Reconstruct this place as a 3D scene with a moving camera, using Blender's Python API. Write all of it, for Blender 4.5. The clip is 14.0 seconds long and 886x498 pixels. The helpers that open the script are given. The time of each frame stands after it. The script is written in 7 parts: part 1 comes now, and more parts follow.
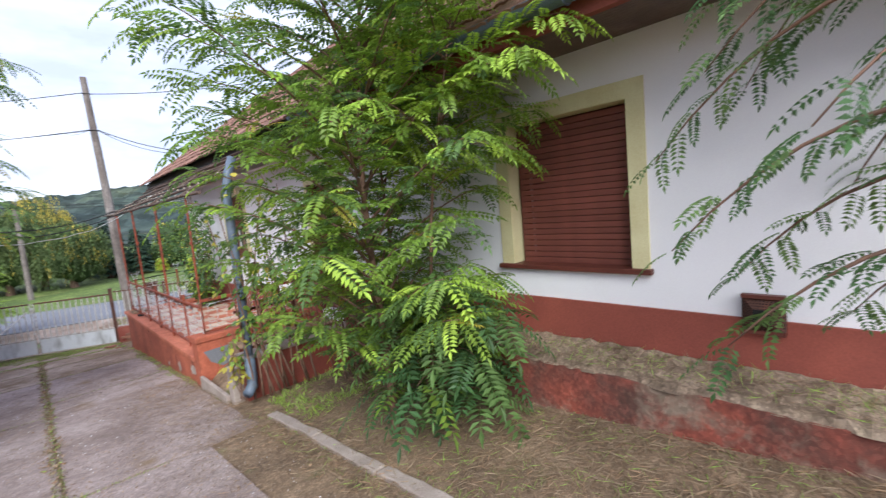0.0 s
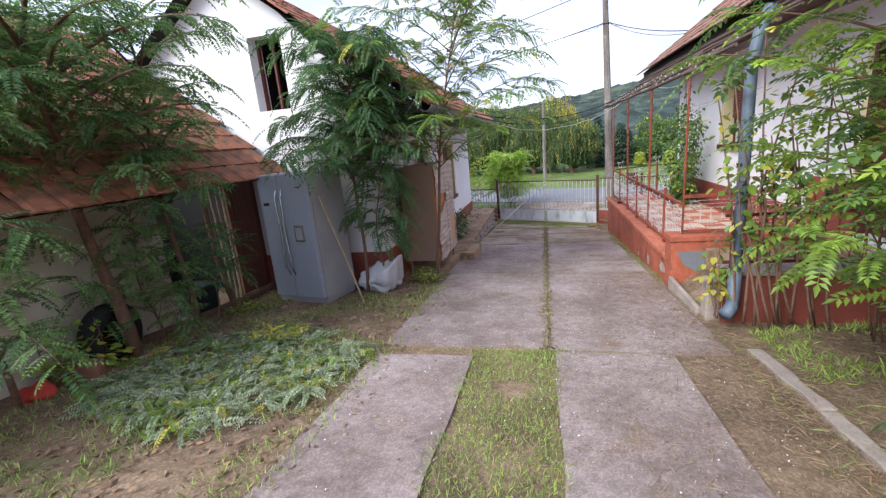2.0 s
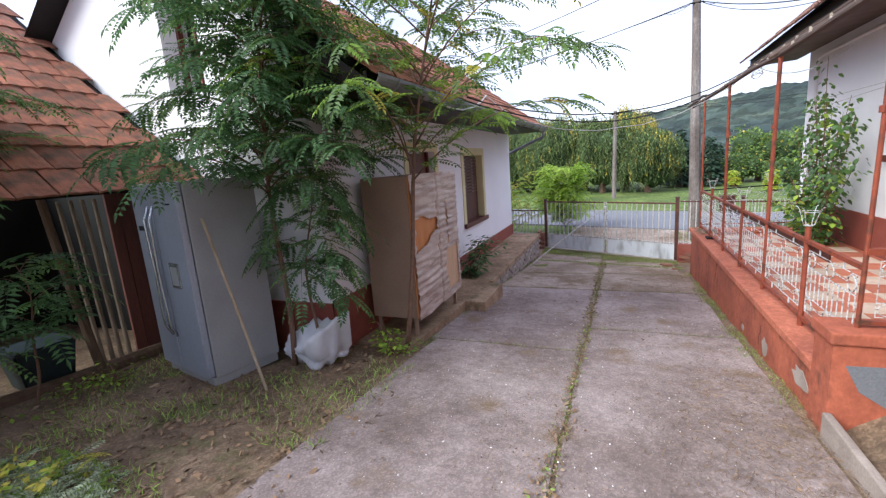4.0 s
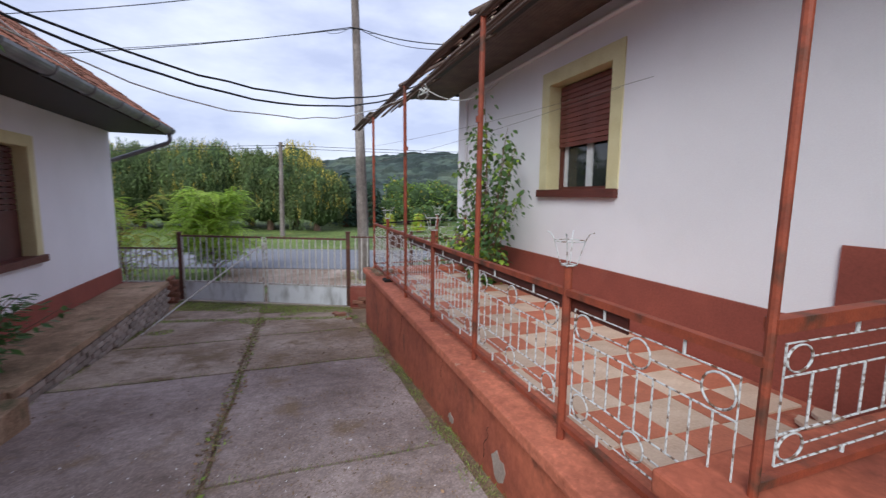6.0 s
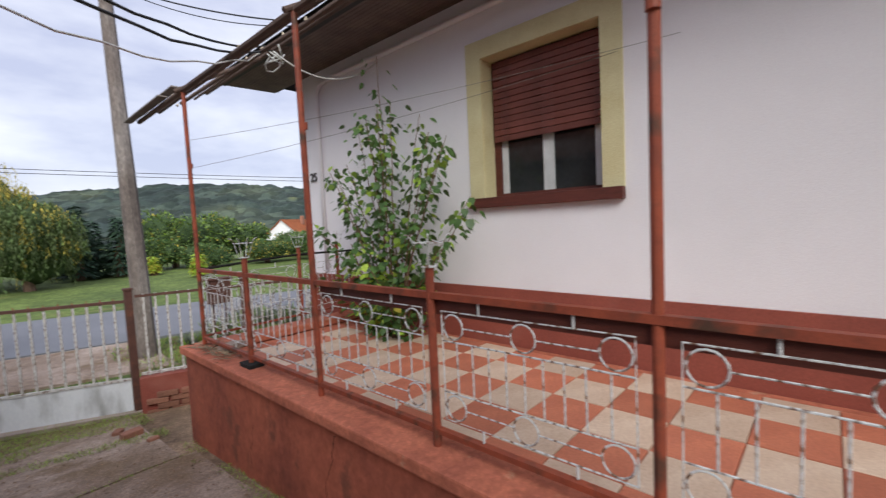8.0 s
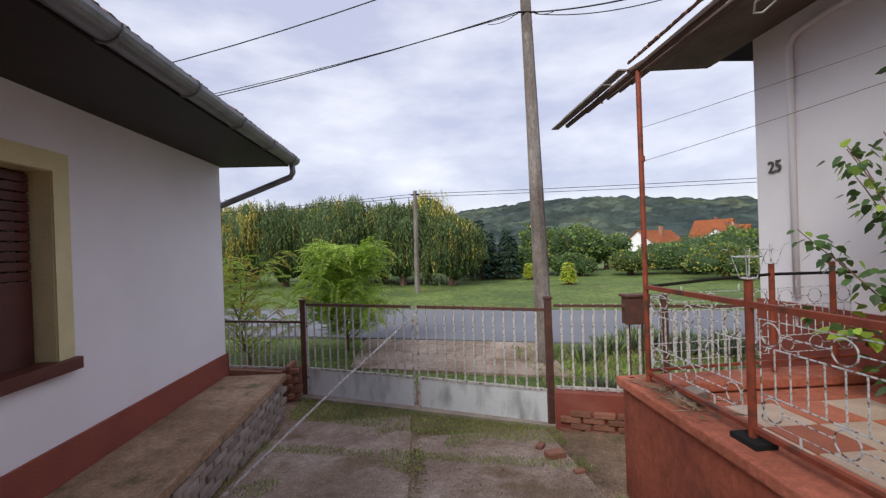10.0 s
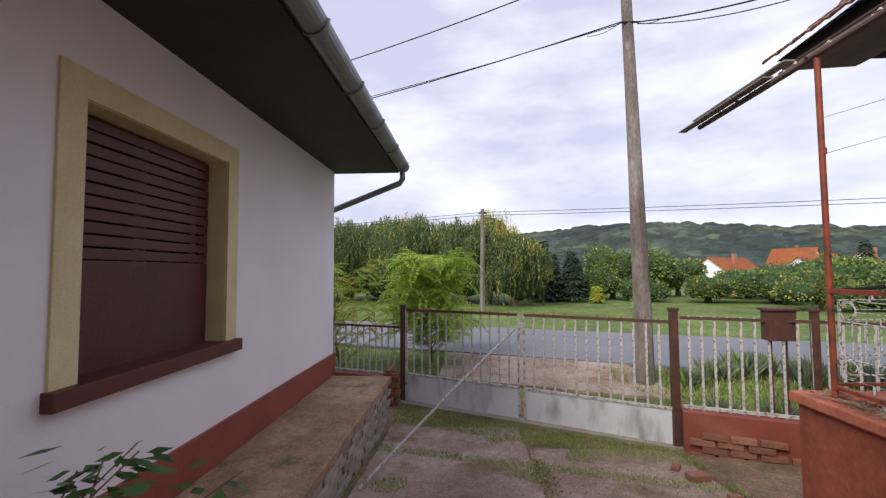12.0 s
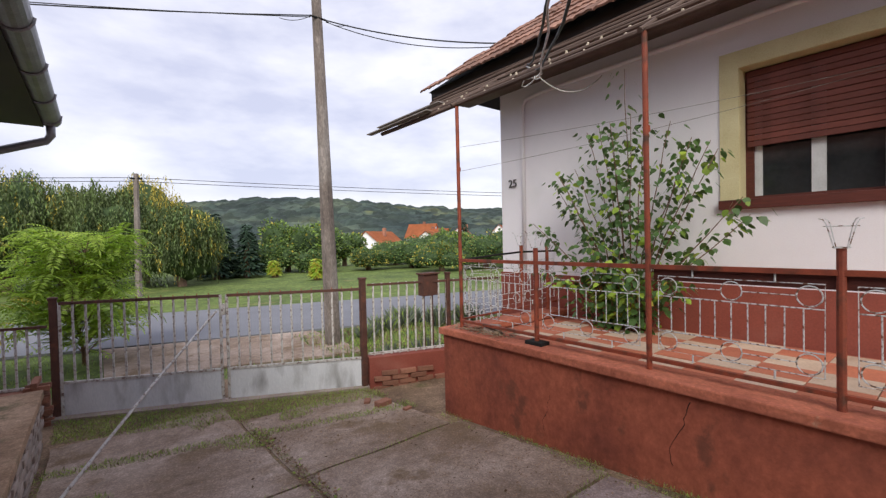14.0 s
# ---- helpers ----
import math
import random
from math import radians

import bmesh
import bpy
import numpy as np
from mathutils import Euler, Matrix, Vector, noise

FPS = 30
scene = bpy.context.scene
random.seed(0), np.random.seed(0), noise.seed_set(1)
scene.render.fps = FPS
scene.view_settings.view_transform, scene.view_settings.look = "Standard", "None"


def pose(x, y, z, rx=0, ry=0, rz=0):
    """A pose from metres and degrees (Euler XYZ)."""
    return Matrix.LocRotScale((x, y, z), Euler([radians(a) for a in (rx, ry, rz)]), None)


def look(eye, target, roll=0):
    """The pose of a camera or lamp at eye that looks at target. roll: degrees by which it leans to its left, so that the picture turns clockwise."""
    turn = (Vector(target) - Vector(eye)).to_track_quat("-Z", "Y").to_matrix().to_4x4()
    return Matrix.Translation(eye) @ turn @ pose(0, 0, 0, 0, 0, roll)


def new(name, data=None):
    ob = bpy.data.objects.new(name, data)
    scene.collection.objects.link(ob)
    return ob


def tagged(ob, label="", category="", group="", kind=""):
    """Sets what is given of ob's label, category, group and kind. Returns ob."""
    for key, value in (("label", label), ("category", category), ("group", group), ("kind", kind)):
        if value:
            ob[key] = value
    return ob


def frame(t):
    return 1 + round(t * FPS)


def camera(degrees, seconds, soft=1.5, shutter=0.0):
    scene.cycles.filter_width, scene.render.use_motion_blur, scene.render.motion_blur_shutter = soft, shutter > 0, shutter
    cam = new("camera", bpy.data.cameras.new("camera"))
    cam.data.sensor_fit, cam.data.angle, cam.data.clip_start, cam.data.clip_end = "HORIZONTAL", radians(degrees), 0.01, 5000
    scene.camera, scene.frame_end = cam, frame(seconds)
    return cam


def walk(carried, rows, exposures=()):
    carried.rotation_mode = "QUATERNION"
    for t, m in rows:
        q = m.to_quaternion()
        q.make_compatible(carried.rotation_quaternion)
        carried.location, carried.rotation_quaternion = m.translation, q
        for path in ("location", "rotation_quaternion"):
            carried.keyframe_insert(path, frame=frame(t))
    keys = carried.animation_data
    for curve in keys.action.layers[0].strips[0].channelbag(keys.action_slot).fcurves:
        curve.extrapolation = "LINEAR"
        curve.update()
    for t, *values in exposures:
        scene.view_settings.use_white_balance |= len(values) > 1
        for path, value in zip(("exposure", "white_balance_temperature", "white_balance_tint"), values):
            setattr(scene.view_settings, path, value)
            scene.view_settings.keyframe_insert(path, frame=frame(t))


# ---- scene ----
cam = camera(91.9, 14.0, soft=1.3, shutter=0.12)
PATH = [
    (0, (0.509, -5.495, 3.006), (1.895, -4.069, 2.794), -5.3),
    (0.4, (0.49, -5.377, 2.898), (1.365, -3.599, 2.63), -6.3),
    (0.5, (0.466, -5.319, 2.899), (1.212, -3.487, 2.603), -6.6),
    (0.8, (0.441, -5.241, 2.913), (0.808, -3.307, 2.561), -7.4),
    (1, (0.472, -5.239, 2.915), (0.583, -3.282, 2.521), -7.9),
    (1.5, (0.496, -5.143, 2.908), (0.151, -3.229, 2.439), -6.7),
    (2, (0.471, -4.753, 2.871), (-0.003, -2.869, 2.397), -5.3),
    (2.5, (0.538, -4.144, 2.82), (0.047, -2.265, 2.342), -4.2),
    (2.7, (0.543, -3.875, 2.806), (0.064, -1.993, 2.328), -3.9),
    (4.8, (0.934, -0.889, 2.486), (0.013, 0.856, 2.162), -3.5),
    (5, (0.925, -0.626, 2.446), (0.001, 1.12, 2.13), -3.2),
    (5.5, (0.977, 0.007, 2.331), (0.652, 1.956, 2.024), -0.9),
    (6, (1.015, 0.577, 2.26), (1.67, 2.451, 2.015), 0.7),
    (6.5, (1.003, 1.086, 2.205), (2.287, 2.606, 1.995), 0.6),
    (7, (0.954, 1.659, 2.18), (2.569, 2.824, 1.994), -0.5),
    (7.5, (0.88, 2.208, 2.188), (2.603, 3.208, 2.015), -1.5),
    (8, (0.797, 2.877, 2.156), (2.276, 4.218, 2.03), -2.7),
    (8.5, (0.614, 3.448, 2.137), (1.47, 5.253, 2.049), -2.9),
    (9, (0.605, 3.88, 2.18), (1.083, 5.82, 2.102), -2.8),
    (11.3, (0.153, 4.165, 2.056), (0.077, 6.161, 2.144), -0.7),
    (11.5, (0.067, 4.147, 2.025), (-0.03, 6.142, 2.12), -0.6),
    (12, (-0.228, 4.168, 1.966), (-0.342, 6.162, 2.069), -0.3),
    (12.5, (-0.56, 4.171, 2.004), (-0.431, 6.164, 2.097), -3.4),
    (13, (-0.757, 4.035, 2.07), (-0.041, 5.902, 2.104), -4.7),
    (13.5, (-0.734, 3.905, 2.061), (0.406, 5.548, 2.055), -4.4),
    (14, (-0.763, 3.812, 2.042), (0.491, 5.369, 1.998), -1.3),
]
walk(cam, [(t, look(eye, target, roll)) for t, eye, target, roll in PATH],
     exposures=[(t, s, 5900 if t < 7 else 6300 if t < 10 else 6600, 1.0 if t < 10 else 2.5) for t, s in ((0, 1.38), (0.5, 1.2), (1.0, 1.24), (1.6, 1.44), (2.7, 1.54), (4.8, 1.6), (5.5, 1.46), (6.0, 0.88), (6.5, 0.8), (7.5, 0.94), (8.0, 0.88), (9.0, 0.8), (11.5, 0.88), (12.5, 1.06), (13.0, 1.04), (14.0, 0.98))])

# ---- world and light ----
world = bpy.data.worlds.new("sky")
scene.world = world
world.use_nodes = True
wn, wl = world.node_tree.nodes, world.node_tree.links
wn.clear()
SUN_EL, SUN_AZ = radians(37.5), radians(-143)
sky = wn.new("ShaderNodeTexSky")
sky.sky_type, sky.sun_disc = "NISHITA", False
sky.sun_elevation, sky.sun_rotation = SUN_EL, SUN_AZ
tc = wn.new("ShaderNodeTexCoord")
mp = wn.new("ShaderNodeMapping")
mp.inputs["Scale"].default_value = (1.5, 1.5, 4.2)
wl.new(tc.outputs["Generated"], mp.inputs["Vector"])
cl = wn.new("ShaderNodeTexNoise")
cl.inputs["Scale"].default_value, cl.inputs["Detail"].default_value, cl.inputs["Roughness"].default_value = 2.2, 7, 0.55
wl.new(mp.outputs["Vector"], cl.inputs["Vector"])
ramp = wn.new("ShaderNodeValToRGB")
ramp.color_ramp.elements[0].position, ramp.color_ramp.elements[0].color = 0.40, (0.48, 0.475, 0.64, 1)
ramp.color_ramp.elements[1].position, ramp.color_ramp.elements[1].color = 0.76, (0.80, 0.765, 0.865, 1)
wl.new(cl.outputs["Fac"], ramp.inputs["Fac"])
# a brighter, warm band of thin cloud low over the horizon
sep = wn.new("ShaderNodeSeparateXYZ")
wl.new(tc.outputs["Generated"], sep.inputs[0])
low = wn.new("ShaderNodeMapRange")
low.inputs["From Min"].default_value, low.inputs["From Max"].default_value = 0.12, 0.0
wl.new(sep.outputs["Z"], low.inputs["Value"])
glow = wn.new("ShaderNodeMixRGB")
glow.inputs["Color2"].default_value = (0.92, 0.86, 0.83, 1)
wl.new(low.outputs[0], glow.inputs["Fac"])
wl.new(ramp.outputs["Color"], glow.inputs["Color1"])
bg_sky, bg_cloud = wn.new("ShaderNodeBackground"), wn.new("ShaderNodeBackground")
bg_sky.inputs["Strength"].default_value, bg_cloud.inputs["Strength"].default_value = 0.08, 0.77
wl.new(sky.outputs[0], bg_sky.inputs["Color"])
wl.new(glow.outputs[0], bg_cloud.inputs["Color"])
mixw, outw = wn.new("ShaderNodeMixShader"), wn.new("ShaderNodeOutputWorld")
mixw.inputs[0].default_value = 0.9
wl.new(bg_sky.outputs[0], mixw.inputs[1])
wl.new(bg_cloud.outputs[0], mixw.inputs[2])
wl.new(mixw.outputs[0], outw.inputs[0])

sun_data = bpy.data.lights.new("sun", "SUN")
sun_data.energy, sun_data.angle, sun_data.color = 1.8, radians(35), (1.0, 0.95, 0.88)
sun = new("sun", sun_data)
sun.matrix_world = look((-5.5, -7.3, 7.0), (0, 0, 0))


# ---- materials ----
def mat(name, col, col2=None, rough=0.8, scale=6.0, amount=0.6, fine=60.0, bump=0.15, metal=0.0, stain=None, stain_at=0.6,
        stain_scale=1.5, spec=0.4, stretch=(1, 1, 1), island=0.0, objrand=0.0, trans=0.0, stain_soft=0.14, grain=0.4):
    m = bpy.data.materials.new(name)
    m.use_nodes = True
    n, l = m.node_tree.nodes, m.node_tree.links
    p = n["Principled BSDF"]
    p.inputs["Roughness"].default_value, p.inputs["Metallic"].default_value = rough, metal
    p.inputs["Specular IOR Level"].default_value = spec
    co = n.new("ShaderNodeTexCoord")
    ma = n.new("ShaderNodeMapping")
    ma.inputs["Scale"].default_value = stretch
    l.new(co.outputs["Object"], ma.inputs["Vector"])

    def noise_node(s, d=5):
        t = n.new("ShaderNodeTexNoise")
        t.inputs["Scale"].default_value, t.inputs["Detail"].default_value = s, d
        l.new(ma.outputs["Vector"], t.inputs["Vector"])
        return t
    big, small = noise_node(scale), noise_node(fine, 3)
    c2 = col2 or tuple(c * 0.7 for c in col)
    r = n.new("ShaderNodeValToRGB")
    r.color_ramp.elements[0].position, r.color_ramp.elements[0].color = 0.5 - 0.3 * amount, (*c2, 1)
    r.color_ramp.elements[1].position, r.color_ramp.elements[1].color = 0.5 + 0.25 * amount, (*col, 1)
    l.new(big.outputs["Fac"], r.inputs["Fac"])
    last = r.outputs["Color"]
    g = n.new("ShaderNodeMixRGB")
    g.blend_type, g.inputs["Fac"].default_value = "OVERLAY", grain
    l.new(last, g.inputs["Color1"])
    l.new(small.outputs["Color"], g.inputs["Color2"])
    hs = n.new("ShaderNodeHueSaturation")
    hs.inputs["Saturation"].default_value = 0.0
    l.new(small.outputs["Color"], hs.inputs["Color"])
    l.new(hs.outputs["Color"], g.inputs["Color2"])
    last = g.outputs["Color"]
    if stain:
        st = noise_node(stain_scale, 8)
        rr = n.new("ShaderNodeValToRGB")
        rr.color_ramp.elements[0].position, rr.color_ramp.elements[1].position = stain_at - 0.04, stain_at + stain_soft
        l.new(st.outputs["Fac"], rr.inputs["Fac"])
        x = n.new("ShaderNodeMixRGB")
        x.inputs["Color2"].default_value = (*stain, 1)
        l.new(rr.outputs["Color"], x.inputs["Fac"])
        l.new(last, x.inputs["Color1"])
        last = x.outputs["Color"]
    if island or objrand:
        src = n.new("ShaderNodeNewGeometry").outputs["Random Per Island"] if island else n.new("ShaderNodeObjectInfo").outputs["Random"]
        mr = n.new("ShaderNodeMapRange")
        mr.inputs["To Min"].default_value, mr.inputs["To Max"].default_value = 1 - (island or objrand), 1 + (island or objrand)
        l.new(src, mr.inputs["Value"])
        v = n.new("ShaderNodeHueSaturation")
        l.new(mr.outputs[0], v.inputs["Value"])
        l.new(last, v.inputs["Color"])
        last = v.outputs["Color"]
    l.new(last, p.inputs["Base Color"])
    if bump:
        b = n.new("ShaderNodeBump")
        b.inputs["Strength"].default_value, b.inputs["Distance"].default_value = bump, 0.02
        l.new(small.outputs["Fac"], b.inputs["Height"])
        l.new(b.outputs["Normal"], p.inputs["Normal"])
    if trans:
        tr = n.new("ShaderNodeBsdfTranslucent")
        l.new(last, tr.inputs["Color"])
        ms = n.new("ShaderNodeMixShader")
        ms.inputs[0].default_value = trans
        l.new(p.outputs[0], ms.inputs[1])
        l.new(tr.outputs[0], ms.inputs[2])
        l.new(ms.outputs[0], n["Material Output"].inputs[0])
    return m


def grit(name, cols, scale, speck, specks, patch, patch_at, patch_scale, rough=0.92, bump=0.5, streak=(1, 1, 1), soft=0.12):
    """A coarse mineral surface: three tones in drifts, mottling, small stones or flecks, and patches of another colour."""
    m = bpy.data.materials.new(name)
    m.use_nodes = True
    n, l = m.node_tree.nodes, m.node_tree.links
    p = n["Principled BSDF"]
    p.inputs["Roughness"].default_value, p.inputs["Specular IOR Level"].default_value = rough, 0.3
    co, ma = n.new("ShaderNodeTexCoord"), n.new("ShaderNodeMapping")
    ma.inputs["Scale"].default_value = streak
    l.new(co.outputs["Object"], ma.inputs["Vector"])

    def tex(kind, sc, detail=6):
        t = n.new(kind)
        t.inputs["Scale"].default_value = sc
        if kind == "ShaderNodeTexNoise":
            t.inputs["Detail"].default_value = detail
            t.inputs["Roughness"].default_value = 0.62
        l.new(ma.outputs["Vector"], t.inputs["Vector"])
        return t

    def ramp_of(src, stops):
        r = n.new("ShaderNodeValToRGB")
        while len(r.color_ramp.elements) < len(stops):
            r.color_ramp.elements.new(0.5)
        for e, (a, c) in zip(r.color_ramp.elements, stops):
            e.position, e.color = a, (*c, 1)
        l.new(src, r.inputs["Fac"])
        return r.outputs["Color"]

    def mix(fac, a, b, kind="MIX"):
        x = n.new("ShaderNodeMixRGB")
        x.blend_type = kind
        if isinstance(fac, float):
            x.inputs["Fac"].default_value = fac
        else:
            l.new(fac, x.inputs["Fac"])
        l.new(a, x.inputs["Color1"])
        if isinstance(b, tuple):
            x.inputs["Color2"].default_value = (*b, 1)
        else:
            l.new(b, x.inputs["Color2"])
        return x.outputs["Color"]
    base = ramp_of(tex("ShaderNodeTexNoise", scale, 8).outputs["Fac"], ((0.34, cols[2]), (0.5, cols[1]), (0.64, cols[0])))
    mott = tex("ShaderNodeTexNoise", scale * 9, 8).outputs["Fac"]
    base = mix(0.75, base, ramp_of(mott, ((0.3, (0.68, 0.68, 0.68)), (0.68, (1.2, 1.2, 1.2)))), "MULTIPLY")
    pt = tex("ShaderNodeTexNoise", patch_scale, 9)
    base = mix(ramp_of(pt.outputs["Fac"], ((patch_at, (0, 0, 0)), (patch_at + soft, (1, 1, 1)))), base, patch)
    vo = tex("ShaderNodeTexVoronoi", speck)
    cell = ramp_of(vo.outputs["Color"], ((0.35, (0.62, 0.62, 0.62)), (0.6, (1.0, 1.0, 1.0)), (0.78, (1.5, 1.5, 1.5))))
    base = mix(specks, base, cell, "MULTIPLY")
    l.new(base, p.inputs["Base Color"])
    b = n.new("ShaderNodeBump")
    b.inputs["Strength"].default_value, b.inputs["Distance"].default_value = bump, 0.012
    l.new(mott, b.inputs["Height"])
    b2 = n.new("ShaderNodeBump")
    b2.inputs["Strength"].default_value, b2.inputs["Distance"].default_value = bump * 0.5 * specks, 0.004
    l.new(vo.outputs["Distance"], b2.inputs["Height"])
    l.new(b.outputs["Normal"], b2.inputs["Normal"])
    l.new(b2.outputs["Normal"], p.inputs["Normal"])
    return m


WHITE = mat("white_render", (0.88, 0.84, 0.885), (0.81, 0.775, 0.815), 0.9, 1.2, 0.8, 110, 0.1, stain=(0.77, 0.755, 0.775), stain_at=0.62, stain_scale=1.4, stain_soft=0.25)
PLINTH = mat("red_plinth_paint", (0.29, 0.075, 0.052), (0.21, 0.054, 0.04), 0.75, 2.5, 0.8, 60, 0.12, stain=(0.34, 0.12, 0.09), stain_at=0.64)
REDWALL = grit("weathered_red_paint", ((0.47, 0.135, 0.078), (0.38, 0.105, 0.062), (0.24, 0.068, 0.045)), 1.6, 60, 0.12, (0.21, 0.07, 0.045), 0.57, 3.2, 0.8, 0.25, (1, 1, 0.8), 0.08)
COPING = grit("worn_red_coping", ((0.55, 0.18, 0.11), (0.45, 0.14, 0.085), (0.33, 0.10, 0.065)), 2.2, 70, 0.2, (0.50, 0.33, 0.23), 0.63, 5, 0.8, 0.25)
YELLOW = mat("pale_yellow_trim", (0.72, 0.64, 0.38), (0.64, 0.55, 0.31), 0.85, 4, 0.6, 90, 0.2)
BROWN = mat("brown_paint", (0.13, 0.035, 0.025), (0.085, 0.024, 0.018), 0.5, 6, 0.7, 80, 0.15, stretch=(1, 1, 8))
SHUTTER = mat("faded_red_brown_shutter", (0.20, 0.06, 0.045), (0.13, 0.04, 0.03), 0.55, 5, 0.8, 60, 0.2, objrand=0.12)
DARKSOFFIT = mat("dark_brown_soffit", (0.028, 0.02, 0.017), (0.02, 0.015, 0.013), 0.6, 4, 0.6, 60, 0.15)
RIBSOFFIT = mat("brown_boarded_soffit", (0.17, 0.115, 0.095), (0.105, 0.07, 0.06), 0.7, 5, 0.8, 60, 0.2)
GUTTER = mat("zinc_gutter", (0.30, 0.30, 0.33), (0.2, 0.2, 0.22), 0.45, 5, 0.7, 60, 0.1, metal=0.6)
RUST = mat("rust_red_iron_paint", (0.30, 0.065, 0.032), (0.18, 0.042, 0.025), 0.6, 12, 0.8, 120, 0.1, stain=(0.08, 0.038, 0.025), stain_at=0.56, stain_scale=9)
OLDIRON = mat("dark_rusted_iron", (0.115, 0.05, 0.037), (0.07, 0.033, 0.026), 0.75, 9, 0.8, 90, 0.3, stain=(0.16, 0.06, 0.04), stain_at=0.58, stain_scale=14)
LATH = mat("dark_weathered_lath", (0.13, 0.085, 0.068), (0.075, 0.05, 0.042), 0.85, 8, 0.8, 60, 0.3, stretch=(1, 0.1, 1))
WHITEIRON = mat("flaking_white_iron_paint", (0.68, 0.68, 0.70), (0.52, 0.52, 0.54), 0.6, 20, 0.6, 150, 0.4, stain=(0.16, 0.085, 0.055), stain_at=0.55, stain_scale=32, stain_soft=0.05)
GATEWHITE = mat("dirty_white_sheet_metal", (0.74, 0.75, 0.80), (0.62, 0.63, 0.67), 0.6, 3, 0.8, 60, 0.15, stain=(0.13, 0.115, 0.105), stain_at=0.56, stain_scale=4, stretch=(1, 1, 0.35), stain_soft=0.25)
GATEBAR = mat("rust_streaked_white_bars", (0.60, 0.59, 0.59), (0.46, 0.41, 0.38), 0.6, 14, 0.8, 100, 0.3, stain=(0.16, 0.09, 0.068), stain_at=0.53, stain_scale=26, stain_soft=0.16)
CONCRETE_GREY = grit("grey_old_concrete", ((0.40, 0.315, 0.30), (0.32, 0.245, 0.23), (0.225, 0.165, 0.15)), 1.2, 85, 0.38, (0.24, 0.165, 0.115), 0.56, 1.7)
CONCRETE = grit("old_concrete", ((0.43, 0.335, 0.28), (0.335, 0.25, 0.20), (0.23, 0.16, 0.115)), 1.1, 85, 0.4, (0.20, 0.135, 0.085), 0.53, 1.9)
WALKCON = grit("mossy_concrete_walk", ((0.44, 0.30, 0.205), (0.33, 0.215, 0.14), (0.22, 0.14, 0.088)), 1.6, 90, 0.35, (0.13, 0.115, 0.06), 0.56, 3)
KERB = mat("pale_kerb_concrete", (0.40, 0.325, 0.29), (0.25, 0.195, 0.17), 0.9, 4, 0.8, 60, 0.4)
POLECON = grit("grey_pole_concrete", ((0.27, 0.235, 0.22), (0.20, 0.165, 0.15), (0.13, 0.105, 0.095)), 2.5, 60, 0.35, (0.10, 0.085, 0.075), 0.6, 4, streak=(1, 1, 0.35))
ASPHALT = mat("asphalt", (0.20, 0.20, 0.225), (0.16, 0.16, 0.18), 0.85, 0.6, 0.8, 60, 0.3)
SOIL = grit("dry_soil_and_straw", ((0.32, 0.22, 0.148), (0.235, 0.158, 0.105), (0.14, 0.094, 0.064)), 1.8, 70, 0.5, (0.12, 0.135, 0.045), 0.57, 1.1)
LAWN = grit("mown_lawn", ((0.165, 0.215, 0.055), (0.125, 0.17, 0.044), (0.085, 0.12, 0.034)), 0.35, 9, 0.5, (0.25, 0.22, 0.085), 0.60, 0.3)
ROOFTILE = mat("weathered_clay_tile", (0.40, 0.15, 0.085), (0.20, 0.085, 0.055), 0.85, 6, 0.9, 50, 0.4, stain=(0.085, 0.07, 0.05), stain_at=0.52, stain_scale=4.5, objrand=0.3)
ROOFTILE2 = mat("brown_clay_tile", (0.27, 0.14, 0.10), (0.17, 0.09, 0.07), 0.85, 5, 0.9, 50, 0.4, island=0.3)
TILE_RED = mat("terracotta_floor_tile", (0.52, 0.175, 0.10), (0.40, 0.125, 0.075), 0.6, 5, 0.8, 60, 0.15, stain=(0.50, 0.30, 0.2), stain_at=0.66, stain_scale=5, objrand=0.15)
TILE_CREAM = mat("cream_floor_tile", (0.64, 0.48, 0.38), (0.50, 0.35, 0.26), 0.6, 5, 0.8, 60, 0.15, stain=(0.36, 0.22, 0.13), stain_at=0.64, stain_scale=4, objrand=0.12)
BRICK = mat("whitewashed_brick", (0.34, 0.29, 0.26), (0.22, 0.15, 0.12), 0.9, 8, 0.9, 60, 0.5, objrand=0.25)
REDBRICK = mat("bare_red_brick", (0.33, 0.15, 0.10), (0.22, 0.10, 0.07), 0.9, 8, 0.9, 60, 0.5, objrand=0.25)
GLASS_DARK = mat("dark_window_glass", (0.03, 0.033, 0.035), (0.02, 0.022, 0.024), 0.08, 3, 0.5, 20, 0.0, spec=0.6)
WINFRAME = mat("white_window_paint", (0.72, 0.72, 0.73), (0.6, 0.6, 0.6), 0.5, 8, 0.6, 80, 0.1)
# black parts, and sheets whose colour stands in for unlit interiors
BLACK = mat("black_and_interior_shade", (0.012, 0.011, 0.011), (0.008, 0.008, 0.008), 0.9, 3, 0.5, 30, 0.1)
BARK = mat("young_bark", (0.20, 0.125, 0.085), (0.12, 0.075, 0.05), 0.85, 20, 0.8, 90, 0.5, stretch=(1, 1, 0.3))


